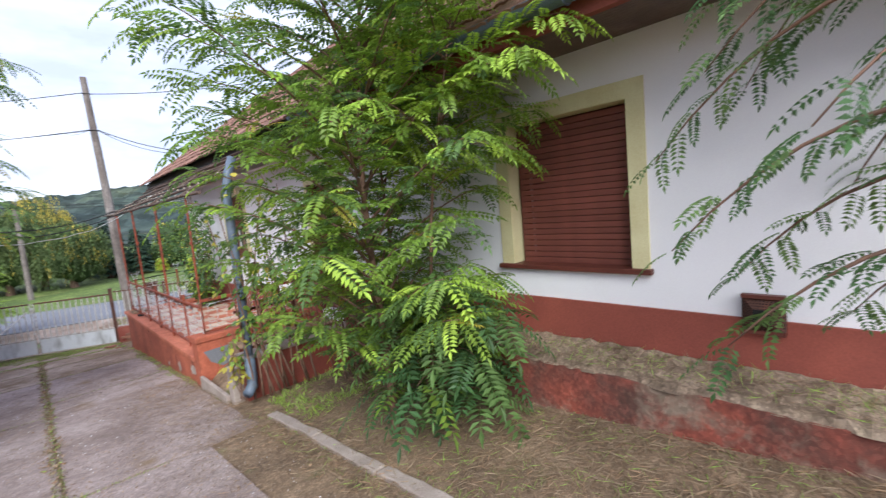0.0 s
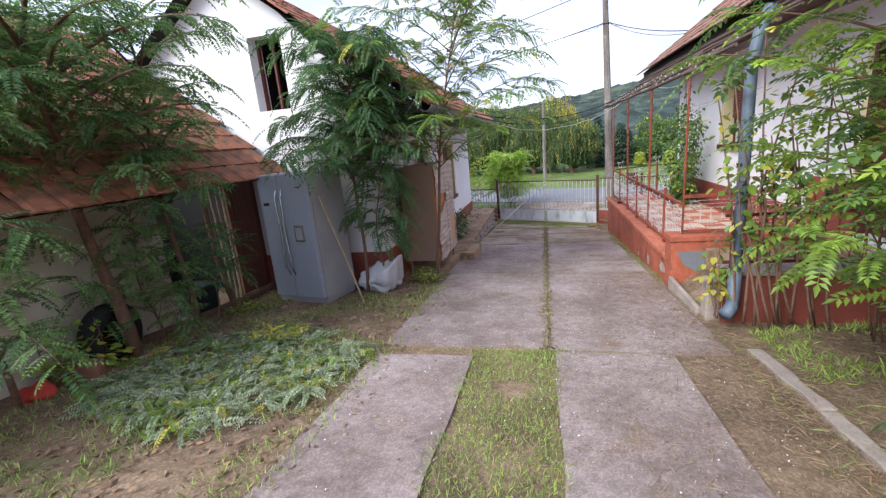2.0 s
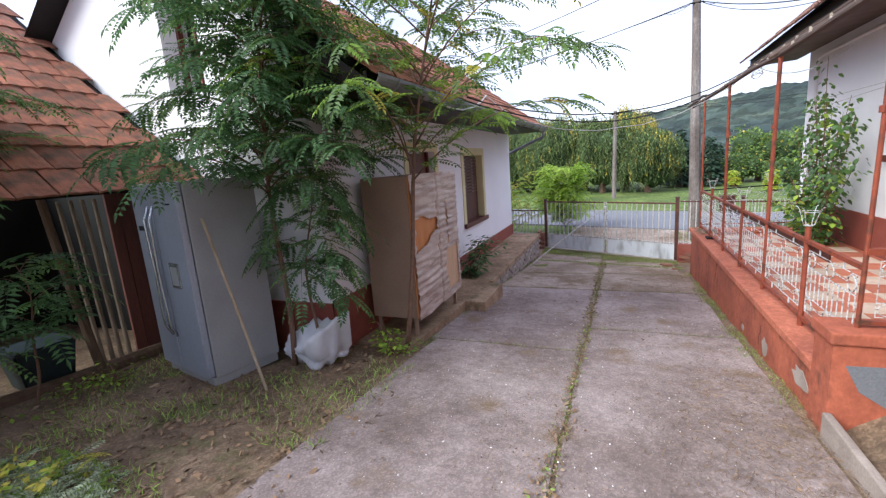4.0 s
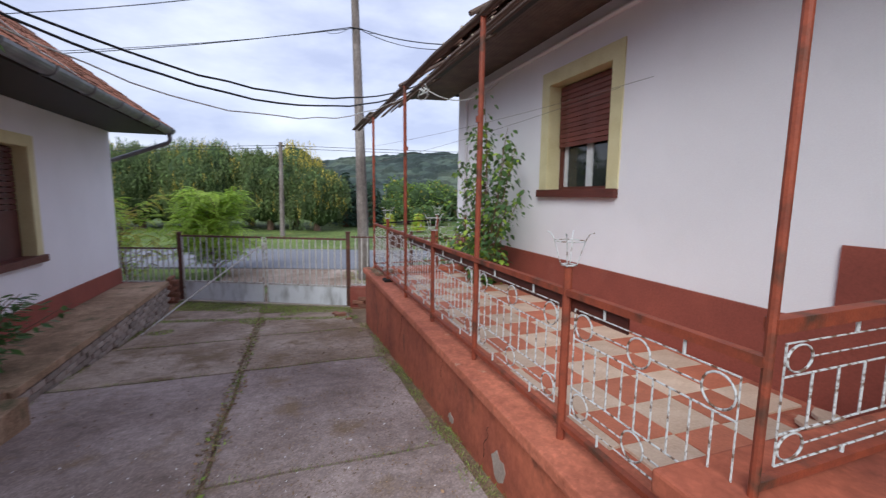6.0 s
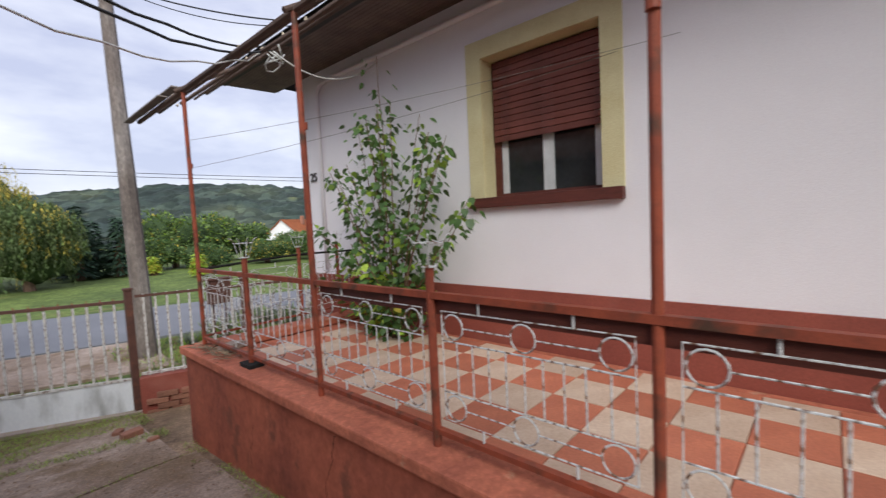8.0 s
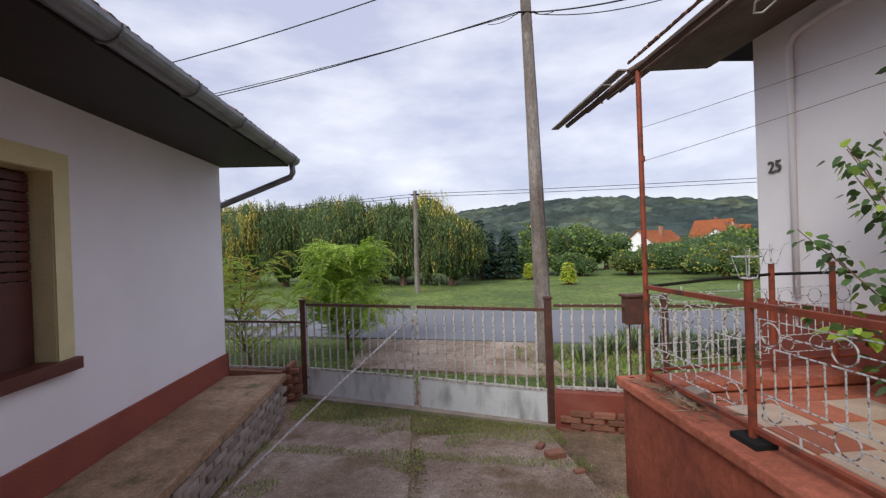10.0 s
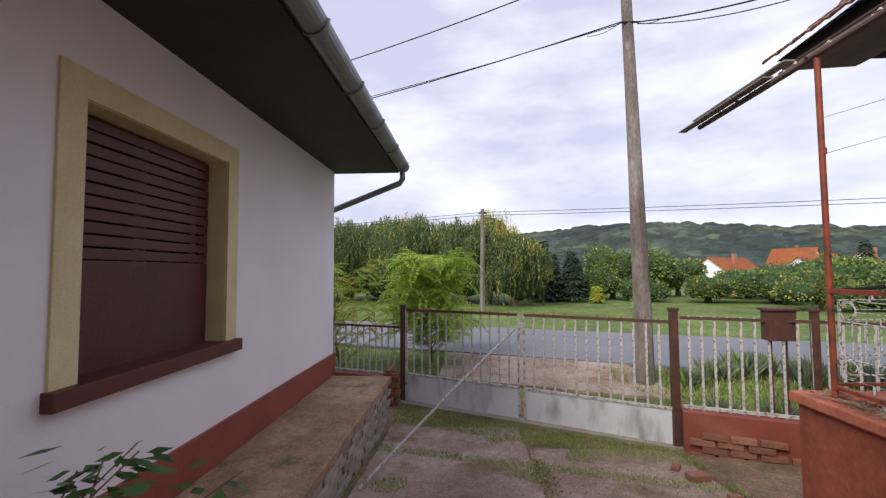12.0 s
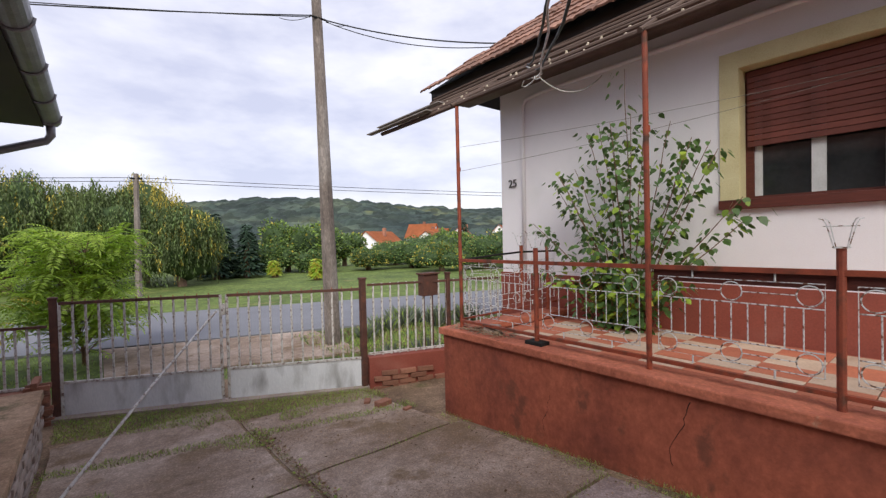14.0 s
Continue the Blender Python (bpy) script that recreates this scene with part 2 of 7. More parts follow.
# ---- mesh helpers ----
def box(bm, x0, x1, y0, y1, z0, z1, bevel=0.0):
    g = bmesh.ops.create_cube(bm, size=1.0, matrix=Matrix.Translation(((x0 + x1) / 2, (y0 + y1) / 2, (z0 + z1) / 2)) @ Matrix.Diagonal((x1 - x0, y1 - y0, z1 - z0, 1)))
    if bevel:
        edges = list({e for v in g["verts"] for e in v.link_edges})
        bmesh.ops.bevel(bm, geom=edges, offset=bevel, segments=2, affect="EDGES", profile=0.6)
    return g["verts"]


def rod(bm, a, b, r, seg=8, r2=None):
    a, b = Vector(a), Vector(b)
    d = b - a
    m = Matrix.Translation((a + b) / 2) @ d.to_track_quat("Z", "Y").to_matrix().to_4x4()
    bmesh.ops.create_cone(bm, cap_ends=True, segments=seg, radius1=r, radius2=r if r2 is None else r2, depth=d.length, matrix=m)


def beam(bm, a, b, w, h, up=(0, 0, 1)):
    """A rectangular bar from a to b, w wide and h high."""
    a, b = Vector(a), Vector(b)
    d = (b - a).normalized()
    s = d.cross(Vector(up)).normalized()
    u = s.cross(d)
    vs = [bm.verts.new(p + s * i * w / 2 + u * j * h / 2) for p in (a, b) for i, j in ((-1, -1), (1, -1), (1, 1), (-1, 1))]
    for f in ((3, 2, 1, 0), (4, 5, 6, 7), (0, 1, 5, 4), (1, 2, 6, 5), (2, 3, 7, 6), (3, 0, 4, 7)):
        bm.faces.new([vs[i] for i in f])


def tube(bm, pts, radii, seg=7):
    """A tapered tube along a line of points."""
    rings = []
    for i, p in enumerate(pts):
        p = Vector(p)
        d = (Vector(pts[min(i + 1, len(pts) - 1)]) - Vector(pts[max(i - 1, 0)])).normalized()
        s = d.cross(Vector((0.13, 0.92, 0.36))).normalized()
        u = s.cross(d)
        r = radii[i] if isinstance(radii, (list, tuple)) else radii
        rings.append([bm.verts.new(p + (s * math.cos(k * math.tau / seg) + u * math.sin(k * math.tau / seg)) * r) for k in range(seg)])
    for a, b in zip(rings, rings[1:]):
        for k in range(seg):
            bm.faces.new((a[k], a[(k + 1) % seg], b[(k + 1) % seg], b[k]))
    bm.faces.new(rings[0][::-1])
    bm.faces.new(rings[-1])


def ring(bm, c, axis, r, t, seg=14):
    """A flat hoop of thin rod round c, with its axis along x, y or z."""
    pts = []
    for k in range(seg):
        a = k * math.tau / seg
        o = (math.cos(a) * r, math.sin(a) * r)
        pts.append(Vector(c) + Vector({"x": (0, *o), "y": (o[0], 0, o[1]), "z": (*o, 0)}[axis]))
    for k in range(seg):
        rod(bm, pts[k], pts[(k + 1) % seg], t, 5)


def quad(bm, *ps):
    return bm.faces.new([bm.verts.new(p) for p in ps])


def mesh_of(name, bm, material, smooth=False):
    bmesh.ops.recalc_face_normals(bm, faces=bm.faces)
    me = bpy.data.meshes.new(name)
    bm.to_mesh(me)
    bm.free()
    if material:
        me.materials.append(material)
    if smooth:
        for p in me.polygons:
            p.use_smooth = True
    return me


def part(name, bm, material, parent, label="", smooth=False):
    ob = new(name, mesh_of(name, bm, material, smooth))
    ob.parent = parent
    if label:
        ob["label"] = label
    return ob


def thing(name, label, category, group="", kind="", bm=None, material=None, at=(0, 0, 0), rz=0, smooth=False):
    ob = new(name, mesh_of(name, bm, material, smooth) if bm else None)
    ob.matrix_world = pose(*at, 0, 0, rz)
    return tagged(ob, label, category, group, kind)


def structure(name, bm, material, label, category, smooth=False):
    return thing(name, label, category, kind="structure", bm=bm, material=material, smooth=smooth)


def piece(name, me, parent, m):
    """One more piece of a surface on shared mesh data."""
    ob = new(name, me)
    ob.parent = parent
    ob.matrix_local = m
    return ob


def gz(y):
    """Height of the drive, which falls towards the street."""
    return max(0.82 - 0.085 * max(y, -14), 0.06)


def jitter(a):
    return random.uniform(-a, a)


# ---- ground, road, drive ----
def ground_height(x, y):
    z = gz(y)
    if y > 14:
        z -= 0.0
    if y > 36:
        z -= min((y - 36) * 0.03, 3.0)
    # bank of earth against the wall of the house
    if x > 2.3 and y < -0.4:
        z += 0.10 * min((x - 2.3) / 1.2, 1)
    n = noise.noise(Vector((x * 0.9, y * 0.9, 0))) * 0.025
    if -1.6 < x < 2.1 and y < 10:
        n = n * 0.25 - 0.012
    return z + n


def axis_steps(lo, hi, step, far):
    vals = list(np.arange(lo, hi + 1e-6, step))
    d, v = step, hi
    while v < far:
        d *= 1.45
        v += d
        vals.append(v)
    d, v = step, lo
    while v > -far:
        d *= 1.45
        v -= d
        vals.insert(0, v)
    return vals


gxs, gys = axis_steps(-7, 7, 0.25, 1500), axis_steps(-8, 22, 0.25, 1500)
gv = [(x, y, ground_height(x, y)) for y in gys for x in gxs]
W = len(gxs)
gf = [(j * W + i, j * W + i + 1, (j + 1) * W + i + 1, (j + 1) * W + i) for j in range(len(gys) - 1) for i in range(W - 1)]
gm = bpy.data.meshes.new("ground")
gm.from_pydata(gv, [], gf)
gm.materials.append(SOIL)
gm.materials.append(LAWN)
for p in gm.polygons:
    p.use_smooth = True
    c = p.center
    if c.y + 0.33 * c.x > 17.6 or (c.y + 0.42 * c.x > 10.9):
        p.material_index = 1
tagged(new("ground", gm), "dry brown earth with straw and lawn across the road", "ground", kind="structure")

ROAD = 0.33


def strip(name, d0, d1, z, material, label, category, x0=-400, x1=400, thick=0.05):
    bm = bmesh.new()
    a, b, c, d = (x0, d0 - ROAD * x0), (x1, d0 - ROAD * x1), (x1, d1 - ROAD * x1), (x0, d1 - ROAD * x0)
    lo, hi = [(*p, z - thick) for p in (a, b, c, d)], [(*p, z) for p in (a, b, c, d)]
    quad(bm, *hi)
    for i in range(4):
        j = (i + 1) % 4
        quad(bm, lo[i], lo[j], hi[j], hi[i])
    return structure(name, bm, material, label, category)


strip("road", 14.0, 18.7, 0.115, ASPHALT, "grey asphalt village road", "road", x0=-60, x1=60)
strip("pavement", 11.55, 13.95, 0.10, CONCRETE, "worn concrete apron between gate and road", "apron", x0=-0.75, x1=2.9)

drive = tagged(new("driveway"), "cracked concrete slab driveway with earthy joints", "driveway", kind="structure")


def slab(x0, x1, y0, y1):
    """One cast slab with a worn, uneven outline, following the fall of the drive."""
    bm = bmesh.new()
    nx, ny = 8, max(8, int((y1 - y0) / 0.2))
    g = 0.015
    top = []
    for j in range(ny + 1):
        row = []
        for i in range(nx + 1):
            x, y = x0 + g + (x1 - x0 - 2 * g) * i / nx, y0 + g + (y1 - y0 - 2 * g) * j / ny
            if i in (0, nx):
                x += noise.noise(Vector((x, y * 2.3, 3))) * 0.022
            if j in (0, ny):
                y += noise.noise(Vector((x * 2.3, y, 7))) * 0.022
            row.append(bm.verts.new((x, y, gz(y) + 0.012 + noise.noise(Vector((x * 1.5, y * 1.5, 1))) * 0.008)))
        top.append(row)
    for j in range(ny):
        for i in range(nx):
            bm.faces.new((top[j][i], top[j][i + 1], top[j + 1][i + 1], top[j + 1][i]))
    e = bmesh.ops.extrude_edge_only(bm, edges=[e for e in bm.edges if e.is_boundary])
    for v in e["geom"]:
        if isinstance(v, bmesh.types.BMVert):
            v.co.z -= 0.09
    return part("concrete_slab", bm, CONCRETE_GREY if y0 < 5 else CONCRETE, drive, smooth=False)


for a in ((-1.2, -0.22, -6.6, -3.9), (-1.2, -0.22, -3.9, -1.16), (0.5, 1.5, -6.6, -3.6), (0.5, 1.52, -3.6, -1.02),
          (-1.22, 0.45, -0.94, 2.35), (-1.3, 0.45, 2.35, 5.42), (-1.25, 0.42, 5.42, 6.95), (-1.2, 0.38, 6.95, 9.5),
          (0.45, 2.0, -1.0, 3.2), (0.45, 1.98, 3.2, 5.44), (0.42, 2.02, 5.44, 7.05), (0.38, 1.9, 7.05, 8.9)):
    slab(*a)

bm = bmesh.new()
for k in range(40):
    ya, yb = -1.2 + k * 0.255, -1.2 + (k + 1) * 0.255
    quad(bm, (0.36, ya, gz(ya) + 0.001), (0.52, ya, gz(ya) + 0.001), (0.52, yb, gz(yb) + 0.001), (0.36, yb, gz(yb) + 0.001))
part("joint_filling", bm, SOIL, drive, "earth and moss filling the long joint")

for k in range(5):
    y = -0.9 - k * 1.02
    bm = bmesh.new()
    box(bm, -0.055, 0.055, -0.5, 0.5, -0.1, 0.036, 0.014)
    bmesh.ops.subdivide_edges(bm, edges=[e for e in bm.edges if e.calc_length() > 0.6], cuts=9)
    for v in bm.verts:
        v.co += Vector((noise.noise(v.co * 7 + Vector((k, 0, 0))), 0, 0.5 * noise.noise(v.co * 9 + Vector((0, k, 0))))) * 0.016
    thing("kerb_stone", "pale weathered concrete edging kerb along the drive", "kerb", "edging kerbs", bm=bm, material=KERB,
          at=(2.16 + jitter(0.02), y - 0.5, gz(y - 0.5)), rz=jitter(1.5)).rotation_euler.x = -0.085


# ---- right house ----
def wall_with_holes(name, axis, at, lo, hi, z0, z1, thick, holes, material, label):
    """A wall on x = at (or y = at) from lo to hi with openings cut through: holes are (a, b, za, zb)."""
    bm = bmesh.new()
    cuts = sorted({lo, hi, *[h[0] for h in holes], *[h[1] for h in holes]})
    zc = sorted({z0, z1, *[h[2] for h in holes], *[h[3] for h in holes]})
    t0, t1 = min(at, at + thick), max(at, at + thick)
    for a, b in zip(cuts, cuts[1:]):
        for za, zb in zip(zc, zc[1:]):
            if any(h[0] <= a and b <= h[1] and h[2] <= za and zb <= h[3] for h in holes):
                continue
            if axis == "x":
                box(bm, t0, t1, a, b, za, zb)
            else:
                box(bm, a, b, t0, t1, za, zb)
    bmesh.ops.remove_doubles(bm, verts=bm.verts, dist=1e-4)
    return structure(name, bm, material, label, "wall")


RX = 3.985
RHOLES = [(4.13, 5.21, 2.34, 3.59), (-4.10, -2.94, 2.33, 3.68), (0.2, 1.15, 1.42, 3.5)]
wall_with_holes("wall_right_house", "x", RX, -14, 8.27, 0.0, 4.3, 0.4, RHOLES, WHITE, "white rendered side wall of the house")
wall_with_holes("wall_right_front", "y", 8.27, RX + 0.4, 13, -0.2, 4.3, -0.4, [], WHITE, "white rendered street wall of the house")


def bands(name, pieces, material, label, category, bevel=0.0):
    bm = bmesh.new()
    for p in pieces:
        box(bm, *p, bevel)
    return structure(name, bm, material, label, category)


PX = RX - 0.025
bands("plinth_right", [(PX, RX, 2.12, 8.29, 0.0, 1.54), (PX, RX, 1.15, 2.12, 0.0, 2.01), (PX, RX, -14, 0.2, 0.5, 2.03)], PLINTH,
      "dark red painted plinth of the house", "plinth")
bands("plinth_right_front", [(PX, 13, 8.27, 8.295, -0.2, 1.54)], PLINTH, "dark red painted street plinth", "plinth")


def trim(name, x0, x1, ya, yb, za, zb, w, label):
    """A flat painted surround on both sides and above an opening."""
    return bands(name, [(x0, x1, ya - w, ya, za, zb + w), (x0, x1, yb, yb + w, za, zb + w), (x0, x1, ya, yb, zb, zb + w)], YELLOW, label, "trim")


def reveal(name, x0, x1, ya, yb, za, zb, t=0.004):
    return bands(name, [(x0, x1, ya, ya + t, za, zb), (x0, x1, yb - t, yb, za, zb), (x0, x1, ya + t, yb - t, zb - t, zb)], YELLOW, "yellow painted window reveal", "trim")


reveal("reveal_window_1", RX, RX + 0.165, 4.13, 5.21, 2.34, 3.59)
reveal("reveal_window_2", RX, RX + 0.165, -4.10, -2.94, 2.33, 3.68)
trim("trim_window_1", RX - 0.015, RX, 4.13, 5.21, 2.34, 3.59, 0.16, "pale yellow painted window surround")
trim("trim_window_2", RX - 0.015, RX, -4.10, -2.94, 2.33, 3.68, 0.14, "pale yellow painted window surround")
trim("trim_door", RX - 0.015, RX, 0.2, 1.15, 2.035, 3.5, 0.12, "pale yellow painted door surround")


def window_unit(name, side, x, ya, yb, za, zb, shutter_to, slat, label, paint=None, gap=0.46, sill=0.075):
    """A window set into a wall on the plane x; side is +1 where the room lies at higher x. A roller shutter hangs down to shutter_to."""
    w = thing(name, label, "window", kind="structure")
    s = side
    bm = bmesh.new()
    for p in ((x + s * 0.17, x + s * 0.25, ya, ya + 0.07, za, zb), (x + s * 0.17, x + s * 0.25, yb - 0.07, yb, za, zb),
              (x + s * 0.17, x + s * 0.25, ya + 0.07, yb - 0.07, zb - 0.06, zb), (x + s * 0.17, x + s * 0.25, ya + 0.07, yb - 0.07, za, za + 0.05)):
        box(bm, min(p[0], p[1]), max(p[0], p[1]), *p[2:])
    part("window_frame", bm, BROWN, w, "dark brown painted frame")
    if shutter_to > za + 0.05:
        bm = bmesh.new()
        mid = (ya + yb) / 2
        for p in ((ya + 0.07, ya + 0.13), (yb - 0.13, yb - 0.07), (mid - 0.05, mid + 0.05)):
            box(bm, min(x + s * 0.19, x + s * 0.23), max(x + s * 0.19, x + s * 0.23), *p, za + 0.05, zb - 0.06)
        part("casement", bm, WINFRAME, w, "white painted casement")
        for p in ((ya + 0.13, mid - 0.05), (mid + 0.05, yb - 0.13)):
            bm = bmesh.new()
            box(bm, min(x + s * 0.205, x + s * 0.215), max(x + s * 0.205, x + s * 0.215), *p, za + 0.05, zb - 0.06)
            part("pane", bm, GLASS_DARK, w)
    bm = bmesh.new()
    box(bm, -0.009, 0.009, ya + 0.03, yb - 0.03, -slat * gap, slat * gap, 0.005)
    me = mesh_of("shutter_slat", bm, paint or SHUTTER)
    z = zb - 0.02 - slat / 2
    while z - slat / 2 > shutter_to - 0.01:
        piece("shutter_slat", me, w, Matrix.Translation((x + s * (0.135 + jitter(0.003)), 0, z)))
        z -= slat
    bm = bmesh.new()
    box(bm, min(x - s * 0.06, x + s * 0.17), max(x - s * 0.06, x + s * 0.17), ya - 0.16, yb + 0.16, za - sill, za + 0.014, 0.006)
    part("window_sill", bm, BROWN, w, "thick brown painted sill")
    # black sheet behind the window, painted in place of the unlit room
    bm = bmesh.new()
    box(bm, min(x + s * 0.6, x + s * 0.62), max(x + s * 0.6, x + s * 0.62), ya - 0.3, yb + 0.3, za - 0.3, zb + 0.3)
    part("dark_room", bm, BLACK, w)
    return w


window_unit("window_1", 1, RX, 4.13, 5.21, 2.34, 3.59, 2.82, 0.055, "brown window with half-lowered wooden roller shutter")
window_unit("window_2", 1, RX, -4.10, -2.94, 2.33, 3.68, 2.33, 0.055, "window closed by a red-brown wooden roller shutter", sill=0.03)
door = thing("door_1", "dark brown entrance door in a yellow surround", "door", kind="structure")
bm = bmesh.new()
box(bm, RX + 0.10, RX + 0.15, 0.22, 1.13, 1.43, 3.48, 0.006)
for z in (1.6, 2.4, 3.0):
    box(bm, RX + 0.08, RX + 0.11, 0.34, 1.01, z, z + 0.45, 0.012)
part("door_leaf", bm, BROWN, door)
bm = bmesh.new()
for p in ((0.2, 0.26), (1.09, 1.15)):
    box(bm, RX - 0.03, RX + 0.12, *p, 1.42, 3.5)
part("door_frame", bm, BROWN, door)

# eaves, soffit and hipped roof of the right house
bm = bmesh.new()
for k in range(14):
    x = 3.28 + k * 0.0505
    box(bm, x, x + 0.043, -14, 8.95, 4.13 + k * 0.002, 4.15 + k * 0.002)
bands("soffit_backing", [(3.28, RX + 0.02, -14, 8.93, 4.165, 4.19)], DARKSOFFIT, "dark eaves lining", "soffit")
structure("soffit_right", bm, RIBSOFFIT, "brown boarded eaves soffit", "soffit")
bands("fascia_right", [(3.22, 3.28, -0.2, 8.95, 4.12, 4.27)], DARKSOFFIT, "dark weathered eaves board", "trim")
bands("fascia_right_near", [(3.22, 3.28, -14, -0.2, 4.10, 4.25)], PLINTH, "red-brown painted eaves board", "trim")


def tile_slope(name, e0, along, up, n_along, n_up, tw, th, material, label, keep=None, parts_limit=0):
    """Rows of clay tiles on a slope: e0 the eave's start, along and up unit vectors. Tiles near the eave's start are single pieces."""
    roof = thing(name, label, "roof", kind="structure")
    along, up = Vector(along).normalized(), Vector(up).normalized()
    nrm = along.cross(up).normalized()
    if nrm.z < 0:
        nrm = -nrm

    def tile_verts(w, h):
        pr = [(0.0, 0.0), (0.18, 0.014), (0.5, 0.006), (0.82, 0.014), (1.0, 0.0)]
        top = [(a * w, -0.03, 0.022 + b) for a, b in pr] + [(a * w, h, 0.002 + b) for a, b in pr]
        bot = [(a * w, -0.03, b) for a, b in pr]
        f = [(i, i + 1, i + 6, i + 5) for i in range(4)] + [(10 + i, 11 + i, i + 1, i) for i in range(4)]
        return top + bot, f + [(10, 0, 5), (4, 14, 9)]
    tv, tf = tile_verts(tw * 0.96, th * 1.02)
    me = bpy.data.meshes.new("roof_tile")
    me.from_pydata(tv, [], tf)
    me.materials.append(material)
    basis = Matrix((along, up, nrm)).transposed().to_4x4()
    verts, faces, made = [], [], 0
    for j in range(n_up):
        for i in range(n_along):
            o = Vector(e0) + along * (i * tw + (tw / 2 if j % 2 else 0)) + up * j * th
            if keep and not keep(o):
                continue
            m = Matrix.Translation(o + nrm * jitter(0.006)) @ basis @ pose(0, 0, 0, jitter(1.2), jitter(1.0), jitter(1.4))
            if made < parts_limit:
                piece("roof_tile", me, roof, m)
                made += 1
            else:
                b = len(verts)
                verts += [tuple(m @ Vector(v)) for v in tv]
                faces += [tuple(b + k for k in f) for f in tf]
    if faces:
        rest = bpy.data.meshes.new("roof_tiles")
        rest.from_pydata(verts, [], faces)
        rest.materials.append(material)
        r = new("roof_tiles", rest)
        r.parent = roof
        tagged(r, kind="stuff")
    return roof


RP = 0.80  # rise per metre
bm = bmesh.new()
e = 3.2
quad(bm, (e, -14, 4.26), (e, 9.0, 4.26), (e + 5, 4.0, 4.26 + 5 * RP), (e + 5, -14, 4.26 + 5 * RP))
quad(bm, (e, 9.0, 4.26), (14, 9.0, 4.26), (e + 5, 4.0, 4.26 + 5 * RP))
bmesh.ops.solidify(bm, geom=bm.faces[:], thickness=0.06)
structure("roof_deck_right", bm, DARKSOFFIT, "roof boarding under the tiles", "roof")
up = Vector((1, 0, RP)).normalized()
tile_slope("roof_right", (e - 0.12, 9.0, 4.245), (0, -1, 0), up, 62, 18, 0.22, 0.3, ROOFTILE2, "weathered brown-red clay tile roof",
           keep=lambda o: o.y < 9.0 - (o.x - e) * 1.0, parts_limit=0)

# ---- terrace ----
TX, TZ = 2.06, 1.11


def slope_block(bm, x0, x1, y0, y1, ztop, seg=6):
    """A block whose foot follows the drive."""
    for k in range(seg):
        a, b = y0 + (y1 - y0) * k / seg, y0 + (y1 - y0) * (k + 1) / seg
        box(bm, x0, x1, a, b, gz(b) - 0.25, ztop)
    bmesh.ops.remove_doubles(bm, verts=bm.verts, dist=1e-4)


bm = bmesh.new()
slope_block(bm, TX + 0.02, TX + 0.27, 1.27, 7.36, TZ - 0.07)
box(bm, TX + 0.27, RX - 0.03, 7.15, 7.38, -0.1, TZ - 0.07)
structure("terrace_wall", bm, REDWALL, "weathered red painted terrace retaining wall", "wall")
bm = bmesh.new()
box(bm, TX - 0.02, TX + 0.30, 1.5, 7.40, TZ - 0.07, TZ, 0.012)
box(bm, TX + 0.30, RX - 0.03, 7.12, 7.40, TZ - 0.07, TZ, 0.012)
structure("terrace_coping", bm, COPING, "worn red concrete coping on the terrace wall", "coping")
bm = bmesh.new()
box(bm, TX - 0.01, 3.75, 1.22, 1.50, 0.5, 1.36)
box(bm, TX - 0.03, 3.78, 1.20, 1.52, 1.36, 1.44, 0.012)
structure("terrace_end_wall", bm, REDWALL, "red painted end parapet of the terrace", "wall")
bm = bmesh.new()
box(bm, TX + 0.30, RX - 0.03, 1.5, 7.12, 0.4, 1.03)
terrace = structure("terrace_floor", bm, COPING, "terrace floor of red and cream checkered tiles", "floor")

# ---- left house ----
LX, LG = -2.05, 1.58
LHOLES = [(3.68, 4.65, 0.72, 2.87), (6.08, 7.30, 1.44, 2.80)]
wall_with_holes("wall_left_house", "x", LX, LG, 9.92, -0.2, 3.36, -0.4, LHOLES, WHITE, "white rendered side wall of the small house")
wall_with_holes("wall_left_front", "y", 9.92, -6.5, LX - 0.4, -0.2, 3.36, -0.35, [], WHITE, "white rendered street wall of the small house")


def roof_z(x):
    return 3.40 + 0.74 * min(-1.15 - x, x + 7.39)


bm = bmesh.new()
xs = [-6.5, -4.27, -3.91, -3.35, LX]
hole = (-3.91, -3.35, 3.625, 4.71)


def prism_xz(bm, pts, y0, y1):
    a, b = [bm.verts.new((x, y0, z)) for x, z in pts], [bm.verts.new((x, y1, z)) for x, z in pts]
    bm.faces.new(a)
    bm.faces.new(b[::-1])
    for i in range(len(pts)):
        j = (i + 1) % len(pts)
        bm.faces.new((a[j], a[i], b[i], b[j]))


for xa, xb in zip(xs, xs[1:]):
    if (xa, xb) == hole[:2]:
        prism_xz(bm, [(xa, 0.2), (xb, 0.2), (xb, hole[2]), (xa, hole[2])], LG, LG + 0.35)
        prism_xz(bm, [(xa, hole[3]), (xb, hole[3]), (xb, roof_z(xb)), (xa, roof_z(xa))], LG, LG + 0.35)
    else:
        prism_xz(bm, [(xa, 0.2), (xb if xb != LX else LX - 0.4, 0.2), (xb if xb != LX else LX - 0.4, roof_z(xb)), (xa, roof_z(xa))], LG, LG + 0.35)
prism_xz(bm, [(LX - 0.4, 3.36), (LX, 3.36), (LX, roof_z(LX)), (LX - 0.4, roof_z(LX - 0.4))], LG, LG + 0.35)
bmesh.ops.remove_doubles(bm, verts=bm.verts, dist=1e-3)
